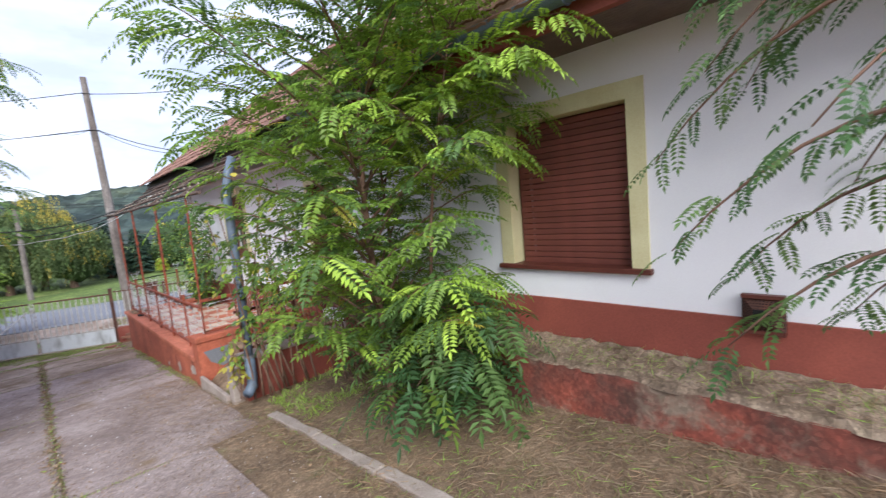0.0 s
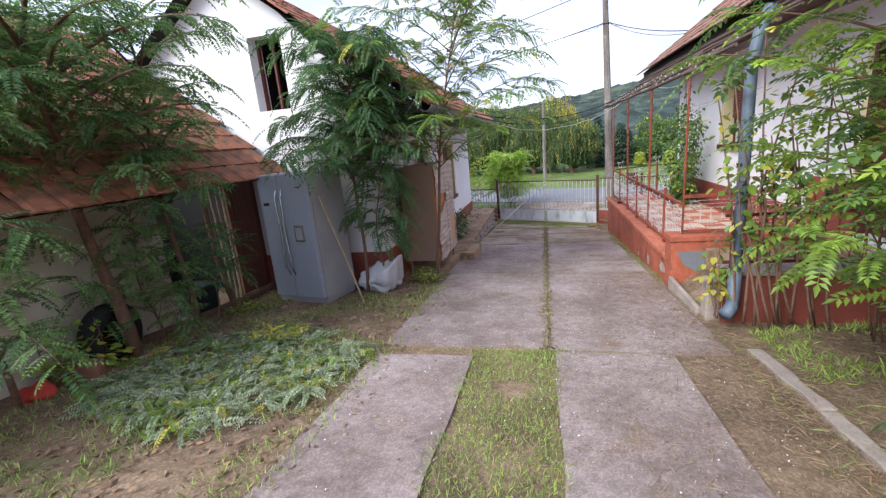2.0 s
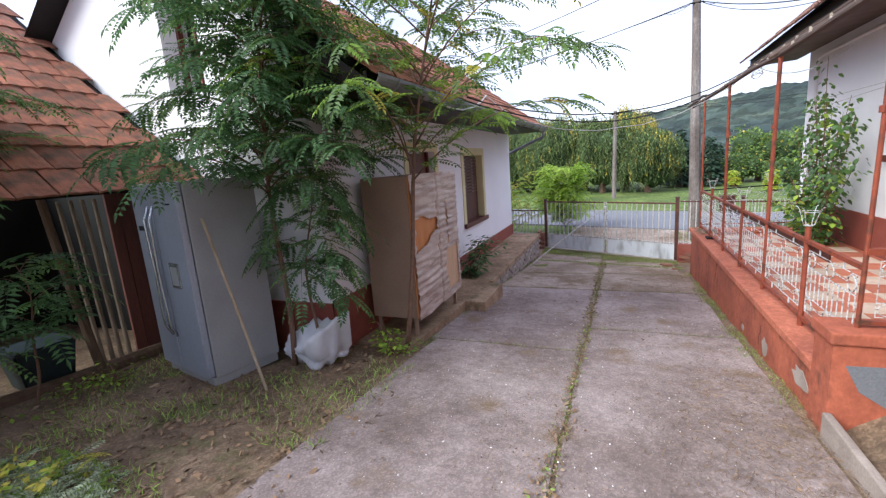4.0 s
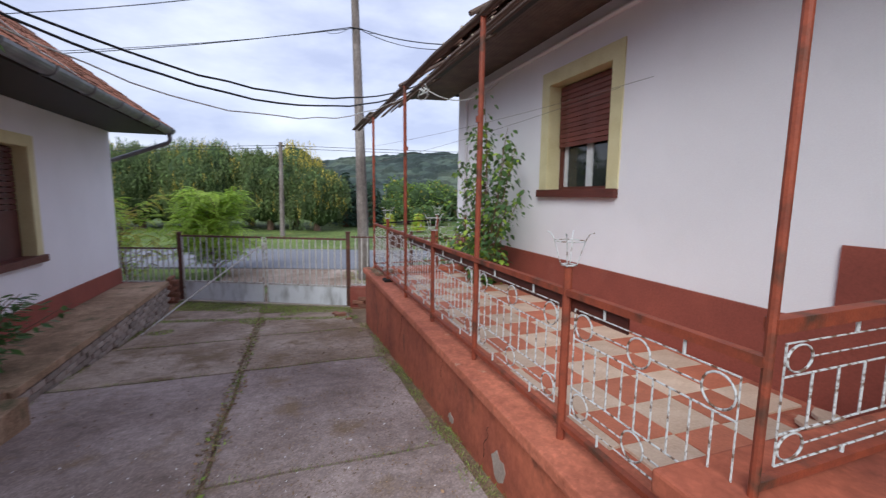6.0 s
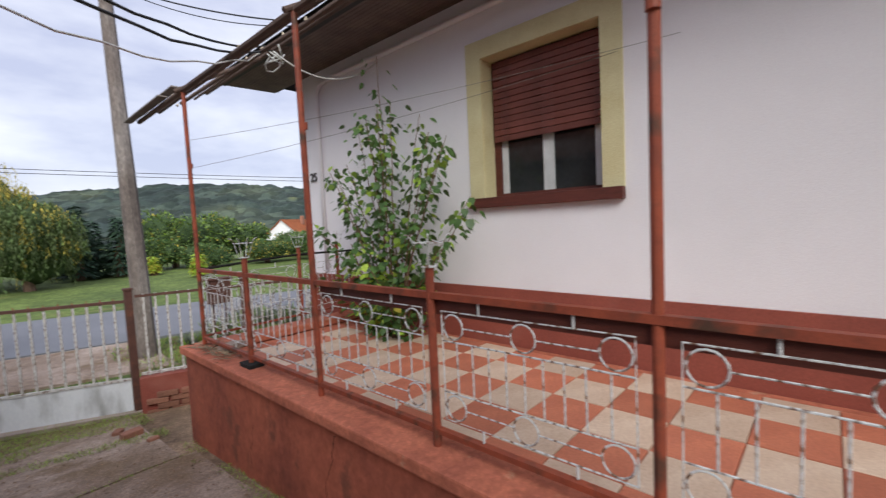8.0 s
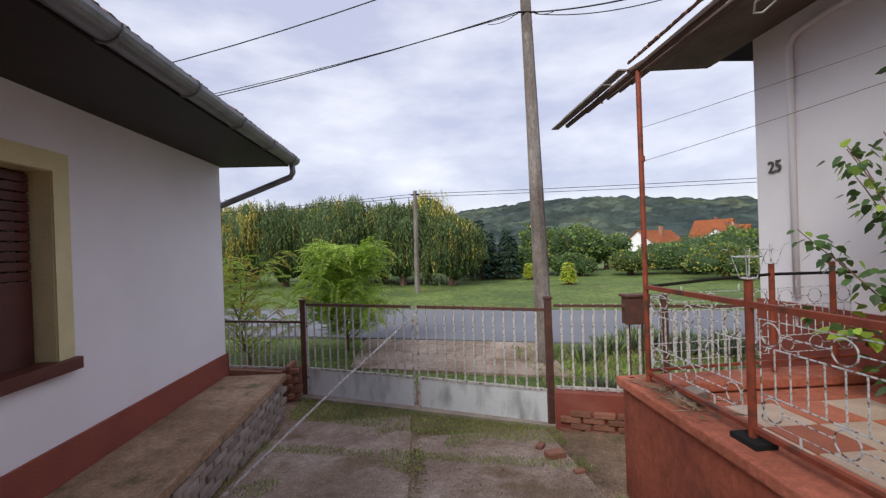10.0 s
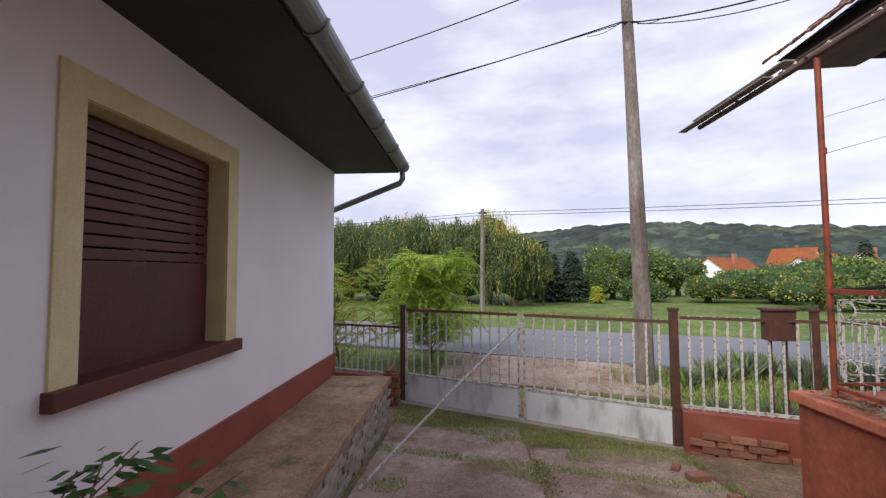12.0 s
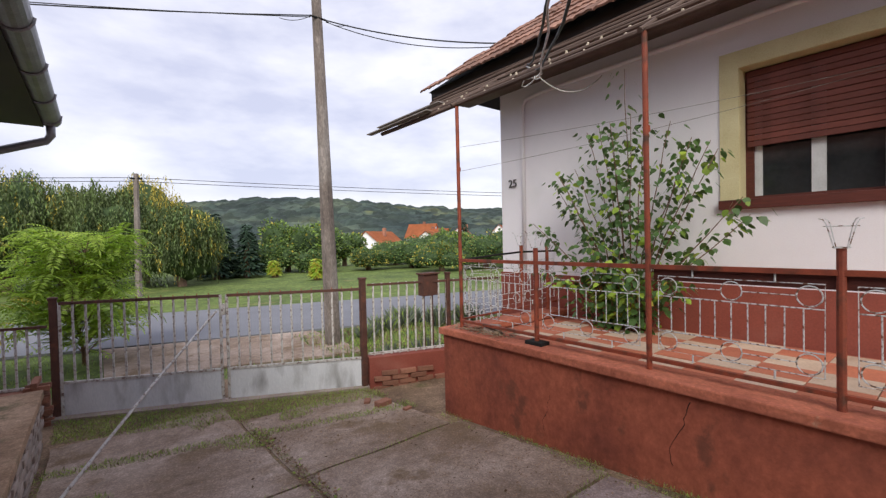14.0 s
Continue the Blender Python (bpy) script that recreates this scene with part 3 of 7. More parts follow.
structure("wall_left_gable", bm, WHITE, "white rendered gable with an open attic window", "wall")
w = thing("window_3", "open unglazed attic window with a bare frame", "window", kind="structure")
bm = bmesh.new()
box(bm, -3.91, -3.87, LG + 0.2, LG + 0.26, 3.625, 4.71)
box(bm, -3.39, -3.35, LG + 0.2, LG + 0.26, 3.625, 4.71)
box(bm, -3.87, -3.39, LG + 0.2, LG + 0.26, 4.66, 4.71)
box(bm, -3.645, -3.615, LG + 0.2, LG + 0.25, 3.625, 4.66)
part("window_frame", bm, BROWN, w)
# black sheet standing in for the shade of the attic
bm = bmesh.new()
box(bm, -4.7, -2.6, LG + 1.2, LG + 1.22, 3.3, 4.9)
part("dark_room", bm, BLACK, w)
bands("plinth_left", [(LX, LX + 0.025, 4.95, 9.94, -0.1, 0.87), (LX, LX + 0.025, LG - 0.02, 3.5, 0.2, 1.27)], PLINTH, "dark red painted plinth of the small house", "plinth")
bands("plinth_gable", [(-6.5, LX + 0.025, LG - 0.022, LG, 0.2, 1.27)], PLINTH, "dark red plinth under the gable", "plinth")
bands("plinth_left_front", [(-6.5, LX + 0.025, 9.92, 9.942, -0.1, 0.87)], PLINTH, "dark red street plinth", "plinth")
trim("trim_window_4", LX, LX + 0.015, 6.08, 7.30, 1.44, 2.80, 0.14, "pale yellow painted window surround")
trim("trim_window_5", LX, LX + 0.015, 3.68, 4.65, 1.30, 2.87, 0.13, "pale yellow painted door surround")
bands("reveal_window_4", [(LX - 0.165, LX, 6.08, 6.084, 1.44, 2.80), (LX - 0.165, LX, 7.296, 7.30, 1.44, 2.80), (LX - 0.165, LX, 6.084, 7.296, 2.796, 2.80)], YELLOW, "yellow painted window reveal", "trim")
DARKSHUT = mat("dark_brown_shutter", (0.11, 0.033, 0.028), (0.075, 0.024, 0.02), 0.5, 5, 0.8, 60, 0.15, objrand=0.1)
w4 = window_unit("window_4", -1, LX, 6.08, 7.30, 1.44, 2.80, 2.02, 0.068, "window closed by a dark brown roller shutter", DARKSHUT, 0.43)
bm = bmesh.new()
box(bm, LX - 0.145, LX - 0.125, 6.11, 7.27, 1.445, 2.03, 0.004)
part("shutter_apron", bm, DARKSHUT, w4, "smooth closed lower part of the shutter")
d2 = thing("door_2", "dark purple-brown panelled door", "door", kind="structure")
bm = bmesh.new()
box(bm, LX - 0.2, LX - 0.14, 3.70, 4.63, 0.74, 2.85, 0.006)
box(bm, LX - 0.145, LX - 0.12, 3.83, 4.50, 2.55, 2.74, 0.012)
box(bm, LX - 0.145, LX - 0.12, 3.83, 4.50, 1.6, 2.45, 0.012)
part("door_leaf", bm, mat("purple_brown_paint", (0.13, 0.05, 0.045), (0.09, 0.035, 0.032), 0.5, 6, 0.7, 80, 0.1), d2)
bm = bmesh.new()
for p in ((3.68, 3.74), (4.59, 4.65)):
    box(bm, LX - 0.22, LX - 0.1, *p, 0.72, 2.87)
part("door_frame", bm, BROWN, d2)

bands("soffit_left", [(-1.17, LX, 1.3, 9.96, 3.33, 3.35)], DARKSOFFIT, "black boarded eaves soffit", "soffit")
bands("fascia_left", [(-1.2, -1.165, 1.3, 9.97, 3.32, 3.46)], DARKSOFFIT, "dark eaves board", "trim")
bm = bmesh.new()
prism_xz(bm, [(-1.165, 3.33), (LX - 0.05, 3.33), (LX - 0.05, roof_z(LX - 0.05) - 0.02), (-1.165, 3.40)], 1.30, 1.325)
structure("eaves_end_board", bm, DARKSOFFIT, "dark board closing the eaves at the gable", "trim")
bands("fascia_left_end", [(LX - 0.4, -1.165, 9.965, 9.985, 3.325, 3.42)], DARKSOFFIT, "dark board closing the eaves", "trim")
bm = bmesh.new()
a, b, c = (-1.12, 3.40), (-4.27, 5.73), (-7.4, 3.40)
for p, q in ((a, b), (b, c)):
    quad(bm, (p[0], 1.3, p[1]), (p[0], 9.99, p[1]), (q[0], 9.99, q[1]), (q[0], 1.3, q[1]))
bmesh.ops.solidify(bm, geom=bm.faces[:], thickness=0.05)
structure("roof_deck_left", bm, DARKSOFFIT, "roof boarding of the small house", "roof")
tile_slope("roof_left", (-1.08, 1.28, 3.43), (0, 1, 0), (-1, 0, 0.74), 39, 13, 0.223, 0.3, ROOFTILE, "orange-red clay tile roof of the small house", parts_limit=270)

gut = thing("gutter", "grey zinc half-round eaves gutter with downpipe", "gutter", kind="structure")
bm = bmesh.new()
GX, GZ = -1.11, 3.42
seg = 10
prof = [(GX + 0.092 * math.cos(math.pi + math.pi * k / seg), GZ + 0.092 * math.sin(math.pi + math.pi * k / seg)) for k in range(seg + 1)]
prof += [(GX + 0.086 * math.cos(-math.pi * k / seg), GZ + 0.086 * math.sin(-math.pi * k / seg)) for k in range(seg + 1)]
prism_xz(bm, prof, 1.25, 10.0)
part("channel", bm, GUTTER, gut)
for k in range(11):
    bm = bmesh.new()
    y = 1.6 + k * 0.82
    pts = [(GX + 0.098 * math.cos(math.pi + math.pi * k2 / 8), y, GZ + 0.098 * math.sin(math.pi + math.pi * k2 / 8)) for k2 in range(9)]
    tube(bm, pts, 0.010, 5)
    part("bracket", bm, GUTTER, gut)
bm = bmesh.new()
tube(bm, [(GX, 9.93, 3.36), (GX, 9.96, 3.24), (GX - 0.04, 9.98, 3.18), (LX - 0.02, 9.975, 2.82), (LX - 0.06, 9.975, 2.78), (LX - 0.07, 9.975, 0.3)], 0.04, 8)
part("downpipe", bm, GUTTER, gut, smooth=True)

# raised walk along the left house, with its brick side
bm = bmesh.new()
box(bm, LX + 0.03, -1.24, 4.95, 9.80, 0.52, 0.60, 0.01)
box(bm, LX + 0.03, -1.30, 4.97, 9.78, -0.1, 0.52)
structure("walkway_far", bm, WALKCON, "mossy raised concrete walk along the house", "walkway")
bm = bmesh.new()
quadpts = [(1.9, 0.70), (4.93, 0.62)]
for (ya, za), (yb, zb) in zip(quadpts, quadpts[1:]):
    vs = [bm.verts.new(p) for p in ((LX + 0.03, ya, 0.1), (-1.32, ya, 0.1), (-1.32, ya, za), (LX + 0.03, ya, za), (LX + 0.03, yb, 0.1), (-1.27, yb, 0.1), (-1.27, yb, zb), (LX + 0.03, yb, zb))]
    for f in ((0, 1, 2, 3), (7, 6, 5, 4), (1, 5, 6, 2), (2, 6, 7, 3), (0, 3, 7, 4), (4, 5, 1, 0)):
        bm.faces.new([vs[i] for i in f])
structure("walkway_near", bm, WALKCON, "sloping broken concrete walk along the house", "walkway")
bm = bmesh.new()
box(bm, -1.36, -0.99, 3.65, 4.66, 0.3, 0.66, 0.012)
thing("step_block", "dark concrete step block at the raised walk", "step", bm=bm, material=WALKCON)
bw = tagged(new("brick_side"), "whitewashed brick side of the raised walk", "brickwork", kind="structure")
bm = bmesh.new()
box(bm, -0.03, 0.03, 0, 0.235, 0, 0.06, 0.004)
brick_me = mesh_of("brick", bm, BRICK)
for r in range(7):
    for k in range(20):
        y = 5.0 + k * 0.247 - (0.12 if r % 2 else 0)
        z = 0.51 - 0.068 * (r + 1)
        if y > 9.58 or y < 4.96 or z < gz(y) - 0.05:
            continue
        piece("brick", brick_me, bw, pose(-1.285 + jitter(0.008), y, z, jitter(1), jitter(2), jitter(1.5)))

# ---- terrace tiles, railing, pergola ----
bm = bmesh.new()
box(bm, 0.003, 0.332, 0.003, 0.332, -0.03, 0.0, 0.004)
tile_me = [mesh_of("floor_tile", bm, TILE_CREAM)]
bm = bmesh.new()
box(bm, 0.003, 0.332, 0.003, 0.332, -0.03, 0.0, 0.004)
tile_me.append(mesh_of("floor_tile", bm, TILE_RED))
for i in range(-2, 3):
    for j in range(-4, 12):
        x, y = 2.855 + 0.335 * i, 2.83 + 0.335 * j
        if x + 0.33 > RX - 0.02 or y < 1.5 or y > 6.8:
            continue
        if (i, j) in ((2, -3), (2, -4), (1, -4), (-2, -3)):
            continue
        piece("floor_tile", tile_me[(i + j) % 2], terrace, pose(x, y, 1.045 + jitter(0.002), jitter(0.3), jitter(0.3), 0))
bm = bmesh.new()
box(bm, 3.34, 3.60, 1.56, 1.84, 1.0, 1.085, 0.014)
box(bm, 3.40, 3.74, 1.60, 1.88, 1.085, 1.10, 0.006)
for v in bm.verts:
    v.co += Vector((noise.noise(v.co * 9), noise.noise(v.co * 9 + Vector((3, 1, 0))), 0)) * 0.02
thing("concrete_block", "broken mossy concrete lump on the terrace floor", "block", bm=bm, material=WALKCON)
random.seed(77)
for x, y, w in ((3.72, 1.62, 0.12), (3.62, 1.98, 0.09), (3.80, 2.0, 0.10), (3.2, 1.62, 0.06)):
    bm = bmesh.new()
    n = 6
    vs = [bm.verts.new((x + w * random.uniform(0.6, 1.1) * math.cos(k * math.tau / n), y + w * random.uniform(0.6, 1.1) * math.sin(k * math.tau / n), 1.05)) for k in range(n)]
    bm.faces.new(vs)
    e = bmesh.ops.extrude_face_region(bm, geom=bm.faces[:])
    for v in e["geom"]:
        if isinstance(v, bmesh.types.BMVert):
            v.co.z += 0.02 + jitter(0.004)
    thing("tile_shard", "broken piece of pale tile on the bare floor", "shard", "tile shards", bm=bm, material=TILE_CREAM)

rail = thing("terrace_railing", "rust-red iron terrace railing with flaking white panels", "railing")
RLX, RZ = 2.2, 1.82
TALL = [(7.20, 1.10), (5.23, 1.10), (3.27, 1.10), (1.33, 1.43)]
LOW = [6.21, 4.24, 2.22]
for y, z in TALL:
    bm = bmesh.new()
    rod(bm, (RLX, y, z - 0.02), (RLX + jitter(0.02), y, 3.43), 0.019 if y > 2 else 0.014, 10)
    rod(bm, (RLX, y, 2.75), (RLX, y, 2.79), 0.023 if y > 2 else 0.017, 10)
    part("tall_post", bm, RUST, rail)


def lantern(x, y, z):
    """An open wire basket that once held a glass shade."""
    bm = bmesh.new()
    for a in (45, 135, 225, 315):
        c, s = math.cos(radians(a)), math.sin(radians(a))
        pts = [(x + c * r, y + s * r, z + h) for r, h in ((0.034, 0), (0.045, 0.035), (0.072, 0.125), (0.088, 0.150), (0.108, 0.155))]
        tube(bm, pts, 0.0027, 5)
    ring(bm, (x, y, z + 0.115), "z", 0.070, 0.0027, 12)
    ring(bm, (x, y, z + 0.005), "z", 0.034, 0.004, 8)
    return bm


def lamp_post(x, y, z0, base=False):
    bm = bmesh.new()
    rod(bm, (x, y, z0 - 0.02), (x, y, 1.95), 0.021, 10)
    if base:
        box(bm, x - 0.05, x + 0.05, y - 0.09, y + 0.09, z0, z0 + 0.045, 0.006)
    p = part("lamp_post", bm, RUST, rail)
    part("lantern_basket", lantern(x, y, 1.95), WHITEIRON, p, "white wire lantern basket")


for y in LOW:
    lamp_post(RLX, y, 1.10)
bm = bmesh.new()
box(bm, RLX - 0.06, RLX + 0.06, 6.12, 6.30, 1.10, 1.14, 0.006)
part("foot_plate", bm, BLACK, rail, "black iron foot")
lamp_post(3.25, 7.28, 1.10)
lamp_post(3.75, 7.28, 1.10)
ys = sorted([y for y, _ in TALL] + LOW)
bm = bmesh.new()
beam(bm, (RLX, 1.33, RZ + 0.01), (RLX, 7.2, RZ), 0.034, 0.03)
part("top_rail", bm, RUST, rail)
bm = bmesh.new()
beam(bm, (RLX + 0.02, 1.85, RZ - 0.045), (RLX + 0.02, 5.2, RZ - 0.05), 0.008, 0.075)
part("rail_flange", bm, BROWN, rail, "dark brown iron flange under the rail")
bm = bmesh.new()
beam(bm, (RLX, 1.33, 1.19), (RLX, 7.2, 1.185), 0.03, 0.025)
part("bottom_rail", bm, RUST, rail)


def hoop(r, t, axis="x", seg=16, n=6):
    """A closed ring of rod round the origin."""
    bm = bmesh.new()
    rows = []
    for i in range(seg):
        a = i * math.tau / seg
        c = []
        for k in range(n):
            b = k * math.tau / n
            q = r + t * math.cos(b)
            p = (t * math.sin(b), q * math.cos(a), q * math.sin(a))
            c.append(bm.verts.new(p if axis == "x" else (p[1], p[2], p[0])))
        rows.append(c)
    for i in range(seg):
        for k in range(n):
            bm.faces.new((rows[i][k], rows[i][(k + 1) % n], rows[(i + 1) % seg][(k + 1) % n], rows[(i + 1) % seg][k]))
    return bm


PT, PH, PZ = 0.0041, 0.50, (0.13, 0.365)
ring_me = mesh_of("ring", hoop(0.056, PT), WHITEIRON, True)
bm = bmesh.new()
rod(bm, (0, 0, PZ[0]), (0, 0, PZ[1]), PT * 0.95, 6)
bar_me2 = mesh_of("bar", bm, WHITEIRON)
bm = bmesh.new()
rod(bm, (0, 0, 0), (0, 0, 0.05), PT * 1.4, 6)
stub_me2 = mesh_of("stub", bm, WHITEIRON)


def panel(span, m):
    """An infill panel: frame, cross bars, rings and uprights; along y from 0, z from 0."""
    bm = bmesh.new()
    tube(bm, [(0, span / 2, 0), (0, 0, 0), (0, 0, PH), (0, span, PH), (0, span, 0), (0, span / 2 - 0.001, 0)], PT, 6)
    p = piece("panel", mesh_of("panel", bm, WHITEIRON), rail, m)
    bm = bmesh.new()
    rod(bm, (0, 0, 0), (0, span, 0), PT, 6)
    full = mesh_of("cross_bar", bm, WHITEIRON)
    bm = bmesh.new()
    rod(bm, (0, 0.12, 0), (0, span / 2 - 0.055, 0), PT * 0.8, 5)
    half = mesh_of("link_bar", bm, WHITEIRON)
    for z in PZ:
        piece("cross_bar", full, p, pose(0, 0, z))
    for z in (PZ[0] / 2, (PZ[1] + PH) / 2):
        piece("link_bar", half, p, pose(0, 0, z))
        piece("link_bar", half, p, pose(0, span / 2 - 0.065, z))
        for y in (0.064, span / 2, span - 0.064):
            piece("ring", ring_me, p, pose(0, y, z))
    for y in (span * 0.25, span * 0.75):
        piece("stub", stub_me2, p, pose(0, y, PH))
        piece("stub", stub_me2, p, pose(0, y, -0.05))
    for k in range(9):
        piece("bar", bar_me2, p, pose(0, span * (k + 1) / 10, 0, jitter(0.6)))


for a, b in zip(ys, ys[1:]):
    panel(b - a - 0.13, pose(RLX, a + 0.065, 1.26, jitter(0.3)))
# return at the near end and the street side
bm = bmesh.new()
rod(bm, (3.66, 1.36, 1.4), (3.66, 1.36, 2.0), 0.024, 10)
part("end_post", bm, RUST, rail)
bm = bmesh.new()
beam(bm, (RLX, 1.33, 1.93), (3.66, 1.36, 1.95), 0.04, 0.04)
part("top_rail", bm, RUST, rail)
bm = bmesh.new()
beam(bm, (RLX, 1.33, 1.475), (3.66, 1.36, 1.475), 0.03, 0.025)
part("bottom_rail", bm, RUST, rail)
panel(1.28, pose(RLX + 0.08, 1.335, 1.51, 0, 0, -88.8) @ Matrix.Diagonal((1, 1, 0.72, 1)))
bm = bmesh.new()
tube(bm, [(RLX, 7.2, 1.82), (2.7, 7.24, 1.85), (3.25, 7.28, 1.87), (3.97, 7.3, 1.86)], 0.013, 6)
part("street_rail", bm, BLACK, rail, "black iron rail")
bm = bmesh.new()
beam(bm, (RLX, 7.2, 1.2), (3.97, 7.3, 1.2), 0.02, 0.02)
part("bottom_rail", bm, RUST, rail)
panel(0.95, pose(RLX + 0.05, 7.21, 1.26, 0, 0, -86.5))
panel(0.62, pose(RLX + 1.10, 7.28, 1.26, 0, 0, -88))

perg = thing("pergola", "rusty iron vine pergola along the eaves with leftover ties", "pergola")
for x, z, y0, y1, r in ((2.2, 3.44, 0.6, 8.72, 0.024), (2.36, 3.56, 0.4, 8.55, 0.02), (2.62, 3.70, 0.2, 8.6, 0.02), (2.95, 3.92, 0.2, 8.75, 0.022), (3.08, 4.03, 0.2, 8.8, 0.02), (3.16, 4.10, 0.2, 8.8, 0.018), (2.8, 3.82, 0.2, 8.7, 0.014)):
    bm = bmesh.new()
    pts = [(x + jitter(0.012), y0 + (y1 - y0) * k / 9, z + jitter(0.012)) for k in range(10)]
    tube(bm, pts, r, 8)
    part("beam", bm, LATH, perg)
bm = bmesh.new()
stub = bm
rod(bm, (0, 0, 0), (0, 0, 0.028), 0.016, 6, 0.008)
stub_me = mesh_of("tie_stub", bm, mat("pale_weathered_wood", (0.50, 0.42, 0.33), (0.32, 0.27, 0.21), 0.9, 20, 0.8, 90, 0.3))
for x, z in ((2.2, 3.455), (2.36, 3.575), (2.62, 3.71)):
    y = 0.8
    while y < 8.5:
        y += random.uniform(0.28, 0.42)
        piece("tie_stub", stub_me, perg, pose(x, y, z, jitter(25), jitter(25), 0))
for y in (1.33, 3.27, 5.23, 7.2):
    bm = bmesh.new()
    rod(bm, (2.12, y, 3.42), (3.25, y, 4.10), 0.018, 8)
    part("cross_bar", bm, LATH, perg)
bm = bmesh.new()
for k in range(2):
    a = 0.09 * k
    beam(bm, (2.14 + a, 7.6 - 0.1 * k, 3.475 + a * 0.9), (2.14 + a, 8.95 - 0.12 * k, 3.475 + a * 0.9), 0.08, 0.012)
part("end_board", bm, mat("grey_weathered_board", (0.26, 0.23, 0.22), (0.16, 0.14, 0.13), 0.9, 6, 0.8, 60, 0.4), perg, "grey weathered boards at the tip")

# wall conduit, house number, vents
bm = bmesh.new()
tube(bm, [(RX - 0.03, -1.0, 4.02), (RX - 0.03, 7.5, 4.0), (RX - 0.03, 7.76, 3.97), (RX - 0.03, 7.82, 3.88), (RX - 0.03, 7.82, 1.6)], 0.028, 8)
thing("wall_conduit", "white painted conduit running under the eaves", "conduit", bm=bm, material=WHITE, smooth=True)
num = bpy.data.curves.new("house_number", "FONT")
num.body, num.size, num.extrude, num.align_x = "25", 0.16, 0.008, "CENTER"
num.materials.append(mat("dark_grey_metal", (0.10, 0.09, 0.09), (0.06, 0.055, 0.055), 0.5, 10, 0.6, 60, 0.1))
nob = new("house_number", num)
nob.matrix_world = Matrix.Translation((RX - 0.012, 8.04, 2.78)) @ Matrix(((0, 0, -1), (-1, 0, 0), (0, 1, 0))).to_4x4()
tagged(nob, "dark metal house number 25 on the white wall", "house number")


def vent(y, z, w, h):
    v = thing("wall_vent", "dark rusty pierced wall vent on the plinth", "vent", "wall vents")
    bm = bmesh.new()
    box(bm, PX - 0.02, PX, y - w / 2, y + w / 2, z - h / 2, z + h / 2)
    part("back_plate", bm, BLACK, v)
    bm = bmesh.new()
    i, d = 0.38, 0.07
    o = [(PX - 0.02, y + a * w / 2, z + b * h / 2) for a, b in ((-1, -1), (1, -1), (1, 1), (-1, 1))]
    n = [(PX - 0.02 - d, y + a * w / 2 * i, z + b * h / 2 * i) for a, b in ((-1, -1), (1, -1), (1, 1), (-1, 1))]
    for k in range(4):
        for s in range(9):
            f0, f1 = s / 9, (s + 0.55) / 9
            p0, p1 = Vector(o[k]).lerp(Vector(o[(k + 1) % 4]), f0), Vector(o[k]).lerp(Vector(o[(k + 1) % 4]), f1)
            q0, q1 = Vector(n[k]).lerp(Vector(n[(k + 1) % 4]), f0), Vector(n[k]).lerp(Vector(n[(k + 1) % 4]), f1)
            quad(bm, p0, p1, q1, q0)
        for s in range(5):
            f0, f1 = s / 5, (s + 0.5) / 5
            a, b = Vector(o[k]), Vector(o[(k + 1) % 4])
            c, e2 = Vector(n[k]), Vector(n[(k + 1) % 4])
            quad(bm, a.lerp(c, f0), b.lerp(e2, f0), b.lerp(e2, f1), a.lerp(c, f1))
    part("grille", bm, OLDIRON, v, "pierced rusty grille")
    bm = bmesh.new()
    box(bm, PX - 0.02 - d - 0.006, PX - 0.02 - d, y - w * i / 2, y + w * i / 2, z - h * i / 2, z + h * i / 2)
    part("centre_plate", bm, BLACK, v)
    for p in ((y - w / 2, y + w / 2, z - h / 2 - 0.015, z - h / 2 + 0.01), (y - w / 2, y + w / 2, z + h / 2 - 0.01, z + h / 2 + 0.015)):
        bm = bmesh.new()
        box(bm, PX - 0.05, PX, *p)
        part("lip", bm, BROWN, v)


vent(1.464, 1.85, 0.25, 0.235)
vent(-4.96, 2.075, 0.24, 0.24)

# porch wall, pier and downpipe behind the terrace
bm = bmesh.new()
box(bm, 2.2, PX, -0.14, 0.06, 0.6, 1.34)
# the darker plinth red puts the shade of roof and stems into the colour
structure("porch_wall", bm, PLINTH, "red painted porch wall below a railing, darkened for roof shade", "wall")
bm = bmesh.new()
box(bm, 2.18, PX, -0.18, 0.10, 1.34, 1.39, 0.01)
structure("porch_coping", bm, KERB, "dusty concrete coping on the porch wall", "coping")
bm = bmesh.new()
box(bm, 2.45, PX, 0.1, 1.2, 0.5, 1.27)
structure("porch_floor", bm, WALKCON, "dusty pale tiled porch landing", "floor")
bm = bmesh.new()
rows = []
for k in range(15):
    y = 0.05 + 1.17 * k / 14
    rows.append([bm.verts.new((2.0 + 0.045 * i, y, gz(y) - 0.02 + 0.30 * (i / 10) ** 1.3 + 0.03 * noise.noise(Vector((i * 0.4, y * 3, 2))))) for i in range(11)])
for a, b in zip(rows, rows[1:]):
    for i in range(10):
        bm.faces.new((a[i], a[i + 1], b[i + 1], b[i]))
structure("porch_ramp", bm, SOIL, "low ramp of dry earth beside the terrace end", "ramp", smooth=True)
bm = bmesh.new()
box(bm, 2.02, 2.07, 0.1, 1.2, 0.55, 0.90, 0.012)
thing("edging_stone", "narrow concrete edging along the earth ramp", "kerb", bm=bm, material=KERB)
bm = bmesh.new()
box(bm, 2.06, 2.2, -0.06, 0.10, 0.6, 1.27, 0.02)
thing("concrete_pier", "pale grey rendered pier at the porch corner", "pier", bm=bm, material=KERB)
